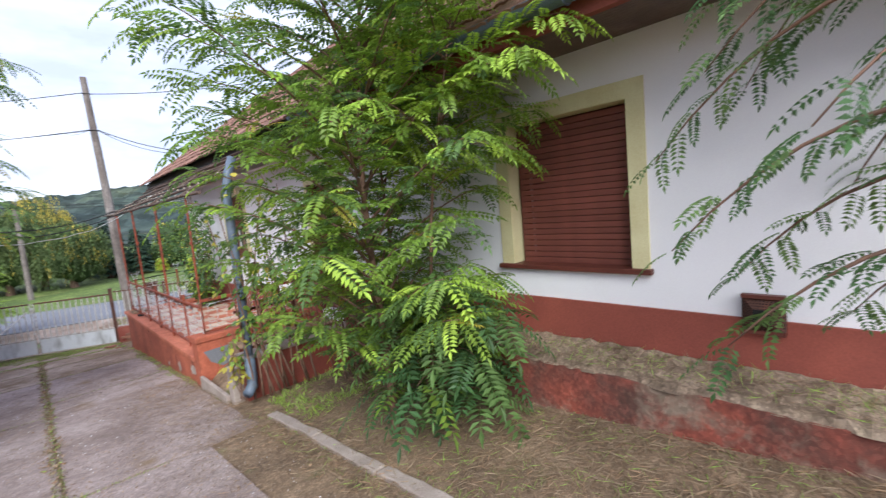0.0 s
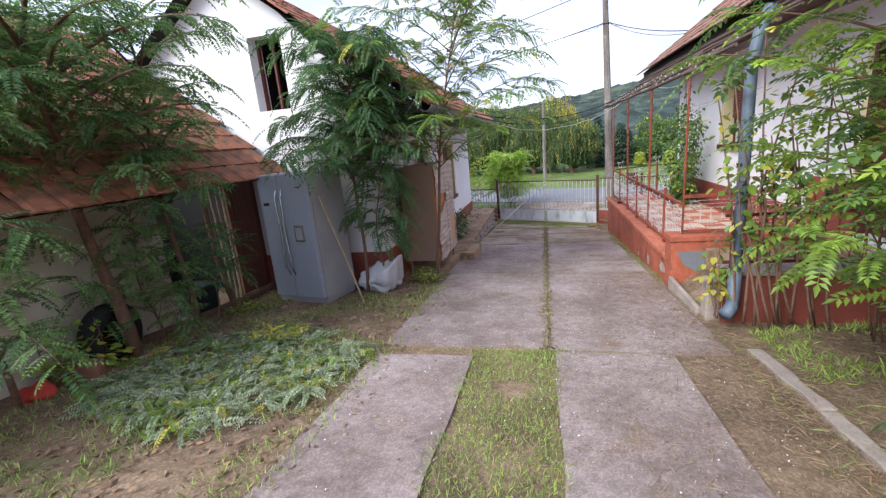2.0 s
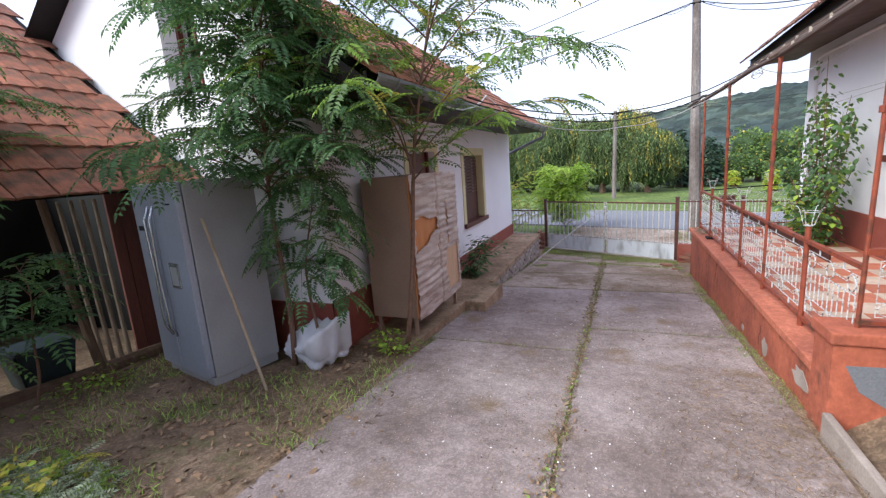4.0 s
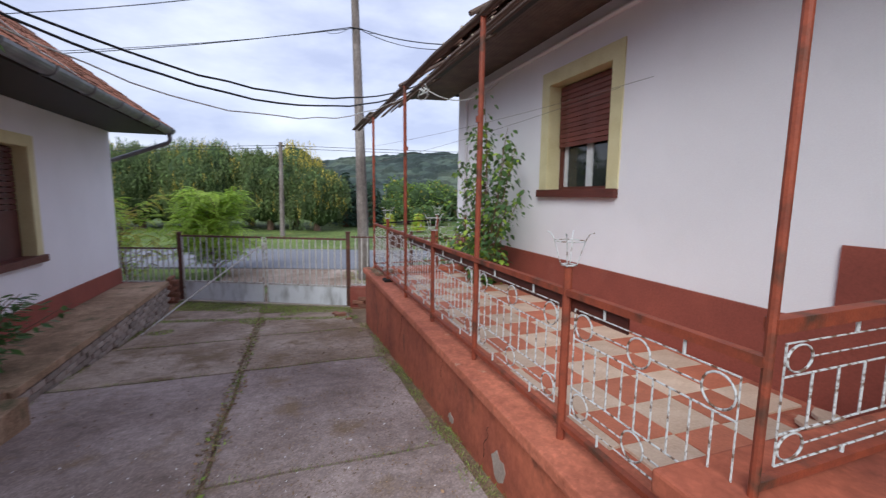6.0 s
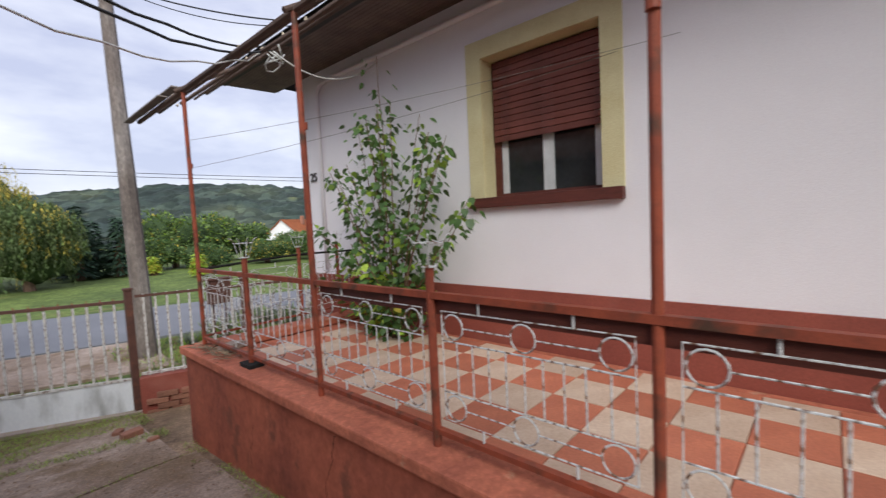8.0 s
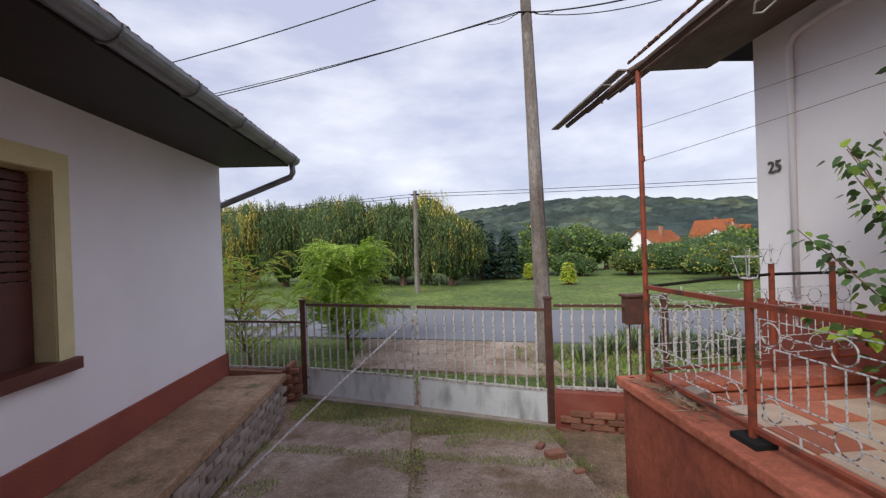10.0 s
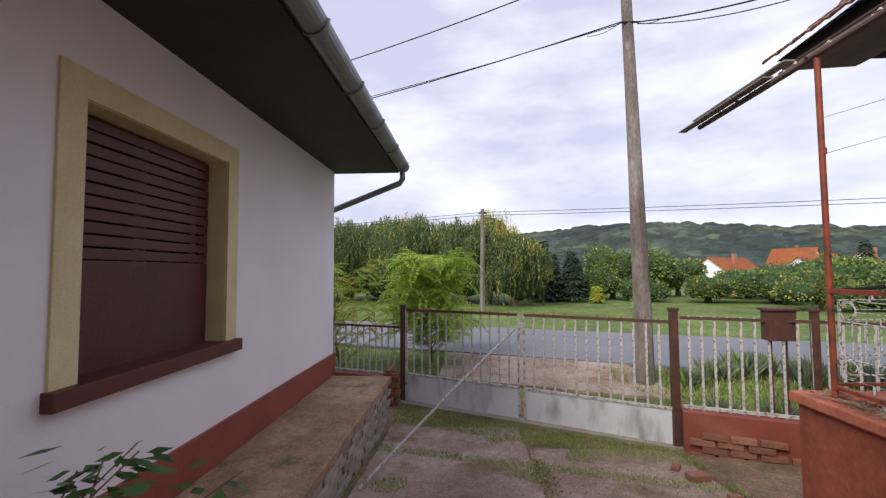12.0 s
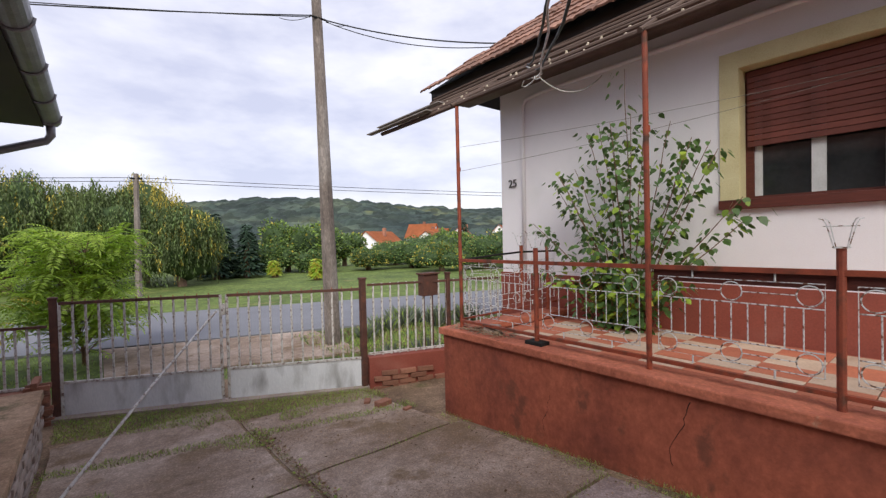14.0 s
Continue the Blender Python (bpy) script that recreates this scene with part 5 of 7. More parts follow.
bme = mesh_of("board", bm, BOARD)
for k in range(6):
    piece("board", bme, sb, pose(SX + jitter(0.008), 0.88 + 0.12 * k, 0.80, 0, 0, jitter(2)))
sl = thing("stick_fence", "pale weathered sticks closing the shed opening", "stick fence")
bm = bmesh.new()
rod(bm, (0, 0, 0), (0, 0.06, 1.8), 0.024, 7, 0.019)
sme = mesh_of("slat", bm, mat("grey_stick_wood", (0.33, 0.25, 0.19), (0.2, 0.15, 0.11), 0.9, 12, 0.8, 60, 0.4, stretch=(1, 1, 0.2), objrand=0.2))
for k in range(4):
    piece("slat", sme, sl, pose(SX + 0.04, 0.52 + k * 0.085, 0.76, jitter(1.5) + 4, jitter(1), 0))
bm = bmesh.new()
tube(bm, [(-4.12, 0.42, 0.72), (-4.2, 0.36, 1.6), (-4.15, 0.26, 2.66)], [0.045, 0.04, 0.035], 7)
thing("shed_post", "crooked wooden post under the shed eaves", "post", bm=bm, material=BARK)
bm = bmesh.new()
tube(bm, [(-4.2, -1.2, 0.93), (-4.15, 0.2, 0.83), (-4.2, 1.5, 0.74)], 0.07, 8)
thing("sill_log", "old timber sill along the foot of the shed", "timber", bm=bm, material=BARK)
bm = bmesh.new()
quad(bm, (-3.6, -5.2, 2.60), (-3.6, LG, 2.60), (-6.8, LG, 2.60 + 3.2 * 0.8), (-6.8, -5.2, 2.60 + 3.2 * 0.8))
bmesh.ops.solidify(bm, geom=bm.faces[:], thickness=0.05)
structure("shed_roof_deck", bm, DARKSOFFIT, "dark boarding under the shed tiles", "roof")
tile_slope("shed_roof", (-3.54, LG - 0.02, 2.63), (0, -1, 0), (-1, 0, 0.8), 23, 11, 0.29, 0.36, ROOFTILE, "mossy orange clay tile roof of the shed", parts_limit=253)
bm = bmesh.new()
bmesh.ops.create_cone(bm, cap_ends=True, segments=4, radius1=0.26, radius2=0.34, depth=0.42, matrix=pose(-4.45, 0.08, 1.02, 0, 0, 40))
bmesh.ops.bevel(bm, geom=bm.edges[:], offset=0.02, segments=2, affect="EDGES")
thing("plastic_tub", "dark teal plastic tub in the shed opening", "tub", bm=bm, material=mat("dark_teal_plastic", (0.03, 0.045, 0.05), (0.02, 0.03, 0.034), 0.5, 5, 0.6, 60, 0.1))
ty = thing("tyre", "old black tyre on a steel rim against the shed", "tyre", at=(-4.08, -1.45, 1.22), rz=8)
bm = bmesh.new()
R = 0.26
rings = []
for i in range(28):
    a = i * math.tau / 28
    c = []
    for k in range(10):
        b = k * math.tau / 10
        rr = R + 0.085 * math.copysign(abs(math.cos(b)) ** 0.7, math.cos(b))
        c.append(bm.verts.new((0.10 * math.copysign(abs(math.sin(b)) ** 0.7, math.sin(b)), rr * math.cos(a), rr * math.sin(a))))
    rings.append(c)
for i in range(28):
    for k in range(10):
        bm.faces.new((rings[i][k], rings[i][(k + 1) % 10], rings[(i + 1) % 28][(k + 1) % 10], rings[(i + 1) % 28][k]))
part("rubber", bm, mat("old_rubber", (0.022, 0.021, 0.021), (0.015, 0.014, 0.014), 0.8, 10, 0.7, 80, 0.2), ty, smooth=True)
bm = bmesh.new()
rod(bm, (-0.03, 0, 0), (0.03, 0, 0), 0.16, 20)
part("rim", bm, BLACK, ty)
bm = bmesh.new()
box(bm, -0.14, 0.14, -0.1, 0.1, 0, 0.16, 0.02)
thing("rubble_block", "brown block of old brickwork on the ground", "block", bm=bm, material=REDBRICK, at=(-3.95, -1.85, 0.96), rz=20)
bm = bmesh.new()
bmesh.ops.create_icosphere(bm, subdivisions=3, radius=1, matrix=Matrix.Translation((-3.95, -2.3, 1.06)) @ Matrix.Diagonal((0.14, 0.11, 0.07, 1)))
for v in bm.verts:
    v.co += v.normal * (noise.noise(v.co * 11) * 0.05 + abs(noise.noise(v.co * 23)) * 0.025)
thing("rag", "crumpled bright red rag among the weeds", "rag", bm=bm, material=mat("red_cloth", (0.55, 0.06, 0.04), (0.38, 0.04, 0.03), 0.8, 14, 0.8, 120, 0.3), smooth=True)
for x, y, s in ((1.75, 8.1, 0.09), (1.68, 8.35, 0.06), (1.85, 7.75, 0.05)):
    bm = bmesh.new()
    box(bm, -s, s, -s * 0.6, s * 0.6, 0, s * 0.8, 0.012)
    thing("loose_brick", "loose broken brick lying on the drive", "brick", "loose bricks", bm=bm, material=REDBRICK, at=(x, y, gz(y) + 0.0), rz=random.uniform(0, 90))
bm = bmesh.new()
box(bm, -0.1, 0.1, -0.06, 0.06, 0, 0.055, 0.008)
thing("loose_brick", "pale brick lying on the terrace coping", "brick", bm=bm, material=KERB, at=(2.3, 6.85, TZ), rz=25)

random.seed(90)
bm = bmesh.new()
for y, z, n, r in ((4.93, 1.0, 16, 0.0022), (2.75, 0.9, 9, 0.0018), (6.0, 0.75, 12, 0.002), (3.62, 1.02, 7, 0.0015)):
    pts, yy = [], y
    for k in range(n):
        yy += jitter(0.022) + 0.004
        pts.append((TX + 0.0195, yy, z - k * 0.03 + jitter(0.008)))
    tube(bm, pts, [r * random.uniform(0.4, 1.3) for k in pts], 4)
thing("wall_crack", "dark cracks running down the red terrace wall", "crack", bm=bm, material=BLACK, kind="stuff")


def chip(y, z, w, h, seed):
    """A patch where the red coat has come off the wall."""
    random.seed(seed)
    bm = bmesh.new()
    n = 14
    vs = [bm.verts.new((TX + 0.016, y + math.cos(k * math.tau / n) * w * random.uniform(0.6, 1.1), z + math.sin(k * math.tau / n) * h * random.uniform(0.6, 1.1))) for k in range(n)]
    bm.faces.new(vs)
    e = bmesh.ops.extrude_face_region(bm, geom=bm.faces[:])
    for v in e["geom"]:
        if isinstance(v, bmesh.types.BMVert):
            v.co.x += 0.01
    thing("bare_patch", "grey bare patch where the red paint fell off", "patch", "bare patches", bm=bm, material=KERB)


chip(2.62, 0.72, 0.10, 0.10, 1)
chip(1.75, 0.85, 0.16, 0.09, 2)
chip(3.4, 0.62, 0.06, 0.04, 3)

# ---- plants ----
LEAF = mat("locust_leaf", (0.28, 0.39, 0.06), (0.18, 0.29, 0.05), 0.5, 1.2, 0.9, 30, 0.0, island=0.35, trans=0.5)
# two darker copies of the locust leaf, with foliage shade put into the colour
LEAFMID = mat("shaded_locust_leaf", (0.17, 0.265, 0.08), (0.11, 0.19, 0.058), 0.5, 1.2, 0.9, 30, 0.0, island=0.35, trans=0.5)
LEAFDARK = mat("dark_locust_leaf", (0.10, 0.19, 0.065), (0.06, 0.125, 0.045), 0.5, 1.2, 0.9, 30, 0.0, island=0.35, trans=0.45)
LEAFYEL = mat("yellowing_leaf", (0.56, 0.45, 0.07), (0.34, 0.34, 0.06), 0.55, 3, 0.9, 30, 0.0, island=0.3, trans=0.35)
LEAFBRIGHT = mat("bright_green_leaf", (0.44, 0.56, 0.08), (0.30, 0.46, 0.06), 0.5, 1.2, 0.9, 30, 0.0, island=0.3, trans=0.35)
HEARTLEAF = mat("glossy_heart_leaf", (0.105, 0.185, 0.05), (0.06, 0.12, 0.034), 0.4, 2, 0.9, 30, 0.0, island=0.35, trans=0.25)
WILTED = mat("wilted_cut_leaf", (0.40, 0.43, 0.30), (0.21, 0.26, 0.13), 0.6, 2, 0.9, 30, 0.0, island=0.35, trans=0.2)
WILLOW = mat("willow_leaf", (0.13, 0.165, 0.052), (0.06, 0.09, 0.032), 0.6, 0.35, 0.9, 6, 0.0, island=0.4, trans=0.25)
WILLOWYEL = mat("autumn_yellow_willow", (0.52, 0.41, 0.07), (0.34, 0.3, 0.07), 0.6, 0.4, 0.9, 6, 0.0, island=0.3, trans=0.25)
FARGREEN = mat("broadleaf_crown", (0.165, 0.235, 0.07), (0.085, 0.135, 0.045), 0.6, 0.4, 0.9, 6, 0.0, island=0.4, trans=0.2)
CONIFER = mat("dark_conifer", (0.04, 0.075, 0.042), (0.025, 0.05, 0.03), 0.7, 0.6, 0.9, 6, 0.0, island=0.4)
# much darker than the leaves: the shade inside far crowns, put into colour
CORE = mat("crown_inner_shade", (0.05, 0.08, 0.028), (0.03, 0.052, 0.02), 0.9, 1.0, 0.9, 8, 0.6)
STRAW = mat("dry_straw", (0.30, 0.215, 0.14), (0.17, 0.115, 0.08), 0.8, 3, 0.9, 30, 0.0, island=0.4)
GRASS = mat("short_grass", (0.34, 0.45, 0.09), (0.22, 0.32, 0.07), 0.7, 2, 0.9, 30, 0.0, island=0.35, trans=0.25)
LITTER = mat("brown_leaf_litter", (0.28, 0.17, 0.1), (0.15, 0.095, 0.06), 0.85, 3, 0.9, 30, 0.0, island=0.5)
STEM = mat("reddish_young_stem", (0.22, 0.12, 0.08), (0.13, 0.075, 0.055), 0.8, 20, 0.8, 90, 0.3)


def compound_leaf(pairs, length, ll, lw):
    """A pinnate leaf along +x: pairs of leaflets and one at the tip."""
    v, f = [], []

    def leaflet(x, ang, s):
        c, sn = math.cos(ang), math.sin(ang)
        b = len(v)
        for a, w, z in ((0.0, 0, 0), (0.5, 0.5, 0.006), (1.0, 0, -0.006), (0.5, -0.5, 0.006)):
            px, py = a * ll * s, w * lw * s
            v.append((x + px * c - py * sn, px * sn + py * c, z - 0.10 * abs(px * sn)))
        f.append((b, b + 1, b + 2, b + 3))
    for k in range(pairs):
        x = length * (0.14 + 0.82 * k / (pairs - 1))
        s = 1.0 - 0.45 * abs(k / (pairs - 1) - 0.4)
        for sg in (1, -1):
            leaflet(x + random.uniform(-0.004, 0.004), sg * radians(72 + random.uniform(-9, 9)), s)
    leaflet(length * 0.97, 0, 0.9)
    b = len(v)
    v.extend([(0, -0.0015, 0), (length, -0.0008, 0), (length, 0.0008, 0), (0, 0.0015, 0)])
    f.append((b, b + 1, b + 2, b + 3))
    arr = np.array(v)
    arr[:, 2] -= 0.35 * arr[:, 0] ** 2 / length
    return arr, f


def heart_leaf(s):
    v = [(0, 0, 0), (s * 0.12, s * 0.36, 0.01), (s * 0.5, s * 0.36, 0.0), (s, 0, -0.012), (s * 0.5, -s * 0.36, 0.0), (s * 0.12, -s * 0.36, 0.01), (s * 0.45, 0, -0.012)]
    return np.array(v), [(0, 6, 2, 1), (6, 3, 2), (0, 5, 4, 6), (6, 4, 3)]


def oval_leaf(s, w=0.45):
    return np.array([(0, 0, 0), (s * 0.45, s * w / 2, 0.006), (s, 0, 0), (s * 0.45, -s * w / 2, 0.006)]), [(0, 1, 2, 3)]


def strand(length, n, s):
    """A hanging willow twig with narrow leaves."""
    v, f = [], []
    for k in range(n):
        z = -length * k / n
        a = k * 2.4
        c, sn = math.cos(a), math.sin(a)
        b = len(v)
        v.extend([(0, 0, z), (c * s * 0.5 - sn * s * 0.25, sn * s * 0.5 + c * s * 0.25, z - s * 0.6), (c * s * 0.7, sn * s * 0.7, z - s * 1.5), (c * s * 0.4 + sn * s * 0.25, sn * s * 0.4 - c * s * 0.25, z - s * 0.7)])
        f.append((b, b + 1, b + 2, b + 3))
    return np.array(v), f


def scatter_mesh(name, templates, mats4, materials):
    """One mesh of many small leaves: each matrix carries a template, and leaves are dealt out over the materials."""
    vs, fs, mi, off = [], [], [], 0
    for m, weights in mats4:
        tv, tf = random.choice(templates)
        a = np.array(m)
        vs.append(tv @ a[:3, :3].T + a[:3, 3])
        fs.extend([tuple(i + off for i in f) for f in tf])
        k = 0 if len(materials) == 1 else random.choices(range(len(materials)), weights)[0]
        mi.extend([k] * len(tf))
        off += len(tv)
    me = bpy.data.meshes.new(name)
    me.from_pydata(np.concatenate(vs).tolist(), [], fs)
    for m in materials:
        me.materials.append(m)
    me.polygons.foreach_set("material_index", mi)
    return me


def aim(p, d, scale=1.0, roll=0.0, up=Vector((0, 0, 1))):
    """A matrix that lays a leaf's +x along d, its face towards up."""
    d = Vector(d).normalized()
    s = up.cross(d)
    if s.length < 1e-3:
        s = Vector((0, 1, 0))
    s.normalize()
    n = d.cross(s)
    m = Matrix((d, s, n)).transposed().to_4x4()
    return Matrix.Translation(p) @ m @ Matrix.Rotation(roll, 4, "X") @ Matrix.Scale(scale, 4)


LOCUST = [compound_leaf(n, 0.30, 0.062, 0.027) for n in (8, 9, 10, 11)]
SUMAC = [compound_leaf(n, 0.42, 0.12, 0.038) for n in (8, 9, 10)]


def sapling(name, label, base, tip, limbs, reach, low, step, materials, weights, templates=LOCUST, r0=0.04, seed=1, droop=0.6, lift=0.95,
            category="tree", leaf_scale=1.0, bias=None, bend=0.12, taper=0.4):
    """A young tree: a bent trunk from base to tip, drooping limbs from the share low of its height up, and pinnate leaves along them."""
    random.seed(seed)
    t = thing(name, label, category)
    base, tip = Vector(base), Vector(tip)
    side = Vector((jitter(1), jitter(1), 0)).normalized() * bend

    def trunk_at(s):
        return base.lerp(tip, s) + side * math.sin(s * math.pi) + Vector((0.03 * math.sin(s * 9), 0.03 * math.cos(s * 7), 0))
    bm = bmesh.new()
    tube(bm, [trunk_at(k / 10) - Vector((0, 0, 0.1 if k == 0 else 0)) for k in range(11)], [r0 * (1 - 0.8 * k / 10) for k in range(11)], 8)
    part("trunk", bm, STEM, t, smooth=True)
    leaves = []
    for k in range(limbs):
        s = low + (1 - low) * (k + random.random()) / limbs
        p = trunk_at(s)
        az = k * 2.39996 + jitter(0.4)
        out = Vector((math.cos(az), math.sin(az), 0))
        if bias:
            out = (out + Vector(bias)).normalized()
        ln = reach * (1.05 - taper * s) * random.uniform(0.65, 1.15)
        n = 8
        pts = [p + out * ln * i / n + Vector((0, 0, ln * (lift * i / n - droop * (i / n) ** 2))) for i in range(n + 1)]
        bm = bmesh.new()
        tube(bm, pts, [r0 * 0.33 * (1 - 0.8 * i / n) for i in range(n + 1)], 5)
        part("limb", bm, STEM, t, smooth=True)
        d = 0.12 * ln
        while d < ln:
            i = d / ln * n
            a, b = pts[int(i)], pts[min(int(i) + 1, n)]
            q = a.lerp(b, i - int(i))
            along = (b - a).normalized() if (b - a).length > 1e-5 else out
            for sg in (1, -1):
                sd = along.cross(Vector((0, 0, 1))).normalized() * sg
                dr = sd * random.uniform(0.6, 1.0) + along * random.uniform(0.3, 0.9) + Vector((0, 0, random.uniform(-0.4, 0.4)))
                leaves.append((aim(q + Vector((jitter(0.02), jitter(0.02), jitter(0.03))), dr, leaf_scale * random.uniform(0.65, 1.15), jitter(0.5)), weights))
            d += step * random.uniform(0.7, 1.3)
        leaves.append((aim(pts[-1], out + Vector((0, 0, -0.4)), leaf_scale), weights))
    crown = new("crown", scatter_mesh("crown", templates, leaves, materials))
    crown.parent = t
    return t


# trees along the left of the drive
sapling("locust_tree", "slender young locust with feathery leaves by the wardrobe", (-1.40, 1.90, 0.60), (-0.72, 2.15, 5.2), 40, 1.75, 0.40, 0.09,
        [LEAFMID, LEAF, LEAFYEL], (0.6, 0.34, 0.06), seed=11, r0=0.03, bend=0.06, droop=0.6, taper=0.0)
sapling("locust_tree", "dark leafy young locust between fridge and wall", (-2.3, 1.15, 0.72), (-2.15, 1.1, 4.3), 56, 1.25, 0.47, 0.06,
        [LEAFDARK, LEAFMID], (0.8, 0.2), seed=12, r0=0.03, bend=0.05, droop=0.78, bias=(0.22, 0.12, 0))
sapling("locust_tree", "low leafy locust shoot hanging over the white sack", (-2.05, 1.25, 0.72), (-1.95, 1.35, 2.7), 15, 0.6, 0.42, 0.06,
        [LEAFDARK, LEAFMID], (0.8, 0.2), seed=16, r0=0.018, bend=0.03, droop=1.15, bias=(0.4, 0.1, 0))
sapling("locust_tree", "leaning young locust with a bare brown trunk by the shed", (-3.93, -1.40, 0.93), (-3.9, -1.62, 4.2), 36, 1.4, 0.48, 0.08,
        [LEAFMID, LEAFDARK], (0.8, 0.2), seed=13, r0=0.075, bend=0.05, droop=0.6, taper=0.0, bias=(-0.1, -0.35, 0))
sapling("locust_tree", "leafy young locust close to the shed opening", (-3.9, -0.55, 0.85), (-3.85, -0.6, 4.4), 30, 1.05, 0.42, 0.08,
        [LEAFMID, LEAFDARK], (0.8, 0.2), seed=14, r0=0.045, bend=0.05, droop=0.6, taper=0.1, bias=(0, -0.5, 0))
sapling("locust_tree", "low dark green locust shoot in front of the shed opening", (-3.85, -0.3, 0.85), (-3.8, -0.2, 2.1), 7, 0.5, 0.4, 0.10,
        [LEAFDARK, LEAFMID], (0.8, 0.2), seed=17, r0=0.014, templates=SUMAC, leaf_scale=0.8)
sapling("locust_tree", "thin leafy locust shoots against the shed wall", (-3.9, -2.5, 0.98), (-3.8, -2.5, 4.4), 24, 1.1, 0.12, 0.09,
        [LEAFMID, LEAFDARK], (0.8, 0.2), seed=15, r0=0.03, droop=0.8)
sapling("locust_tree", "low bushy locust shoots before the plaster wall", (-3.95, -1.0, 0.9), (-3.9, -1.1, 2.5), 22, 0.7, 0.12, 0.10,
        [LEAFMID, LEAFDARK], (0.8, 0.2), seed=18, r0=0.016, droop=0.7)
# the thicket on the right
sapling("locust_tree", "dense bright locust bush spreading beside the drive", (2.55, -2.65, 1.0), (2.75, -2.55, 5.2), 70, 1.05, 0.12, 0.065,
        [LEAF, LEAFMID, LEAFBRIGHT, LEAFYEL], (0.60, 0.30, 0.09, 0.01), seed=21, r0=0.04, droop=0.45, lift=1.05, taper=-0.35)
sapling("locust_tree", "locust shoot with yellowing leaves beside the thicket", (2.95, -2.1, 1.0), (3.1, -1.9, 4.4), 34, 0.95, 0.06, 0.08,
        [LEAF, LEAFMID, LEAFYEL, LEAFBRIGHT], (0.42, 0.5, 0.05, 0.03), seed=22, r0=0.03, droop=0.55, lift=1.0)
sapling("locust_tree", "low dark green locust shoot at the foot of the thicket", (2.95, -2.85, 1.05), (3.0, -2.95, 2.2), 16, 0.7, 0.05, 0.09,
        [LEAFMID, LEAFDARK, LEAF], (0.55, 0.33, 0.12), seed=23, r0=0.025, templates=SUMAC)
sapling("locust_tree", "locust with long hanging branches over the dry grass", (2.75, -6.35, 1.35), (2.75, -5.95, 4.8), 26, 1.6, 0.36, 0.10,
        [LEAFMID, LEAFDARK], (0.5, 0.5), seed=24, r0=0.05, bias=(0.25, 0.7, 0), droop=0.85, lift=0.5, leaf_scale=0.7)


# the brighter leaf colours stand in for skylight on these upper fronds
sapling("locust_tree", "young locust shoot reaching up to the eaves, coloured as if sky-lit", (2.85, -2.75, 1.0), (3.0, -3.35, 4.7), 22, 0.75, 0.55, 0.07,
        [LEAFBRIGHT, LEAF], (0.6, 0.4), seed=25, r0=0.022, droop=0.5, lift=0.8, taper=-0.2)


def climber(name, label, stems, leaves_per, size, materials, weights, template, seed, hang=0.5, spread=0.16, category="shrub", r=0.009, bare=0.0):
    """Upright or arching stems, each a list of points, with stalked leaves all along."""
    random.seed(seed)
    t = thing(name, label, category)
    ls = []
    for pts in stems:
        bm = bmesh.new()
        pts = [Vector(p) for p in pts]
        fine = []
        for a, b in zip(pts, pts[1:]):
            for k in range(4):
                fine.append(a.lerp(b, k / 4) + Vector((jitter(0.012), jitter(0.012), 0)))
        fine.append(pts[-1])
        tube(bm, fine, [r * (1 - 0.7 * k / len(fine)) for k in range(len(fine))], 5)
        part("stem", bm, STEM, t, smooth=True)
        for k in range(leaves_per):
            u = (bare + (1 - bare) * random.random() ** 0.8) * (len(fine) - 1)
            i = min(int(u), len(fine) - 2)
            p = fine[i].lerp(fine[i + 1], u - i)
            a = random.random() * math.tau
            o = Vector((math.cos(a), math.sin(a), random.uniform(-0.1, 0.5)))
            q = p + o * random.uniform(0.02, spread)
            ls.append((aim(q, Vector((o.x, o.y, -hang * random.uniform(0.3, 1.6))), size * random.uniform(0.6, 1.2), jitter(0.6)), weights))
    crown = new("foliage", scatter_mesh("foliage", template, ls, materials))
    crown.parent = t
    return t


random.seed(31)
st = []
for k in range(19):
    a, b = jitter(0.2), -0.95 + 1.9 * (k + 0.5) / 19
    h = 2.68 * (1 - 0.55 * abs(b) ** 1.4) * random.uniform(0.78, 1.02)
    st.append([(3.6 + jitter(0.1), 6.1 + b * 0.12, 1.03), (3.55 + a * 0.5, 6.08 + b * 0.55, 1.05 + h * 0.5), (3.5 + a, 6.08 + b * 1.27, 1.05 + h)])
climber("terrace_shrub", "tall airy shrub with heart-shaped leaves on the terrace", st, 84, 0.078, [HEARTLEAF, LEAF, LEAFBRIGHT], (0.8, 0.13, 0.07), [heart_leaf(1.0)], 32, 1.3, 0.15)
random.seed(33)
st = []
for k in range(10):
    b = random.uniform(-0.6, 0.6)
    st.append([(3.6, 6.2 + b * 0.5, 1.03), (3.45 + jitter(0.2), 6.2 + b, 1.4), (3.35 + jitter(0.25), 6.2 + b * 1.25, random.uniform(1.5, 2.0))])
climber("terrace_shrub", "dense low leafy growth at the foot of the shrub", st, 60, 0.09, [HEARTLEAF, LEAFBRIGHT, LEAFYEL], (0.6, 0.32, 0.08), [heart_leaf(1.0)], 34, 0.8, 0.2)
random.seed(35)
st = []
for k in range(13):
    x = 2.1 + 0.06 * k
    st.append([(x + 0.12 + jitter(0.06), -0.36 + jitter(0.08), 0.9), (x + jitter(0.15), -0.36 + jitter(0.06), 1.9), (x + 0.05 + jitter(0.3), -0.32 + jitter(0.2), random.uniform(2.4, 3.7))])
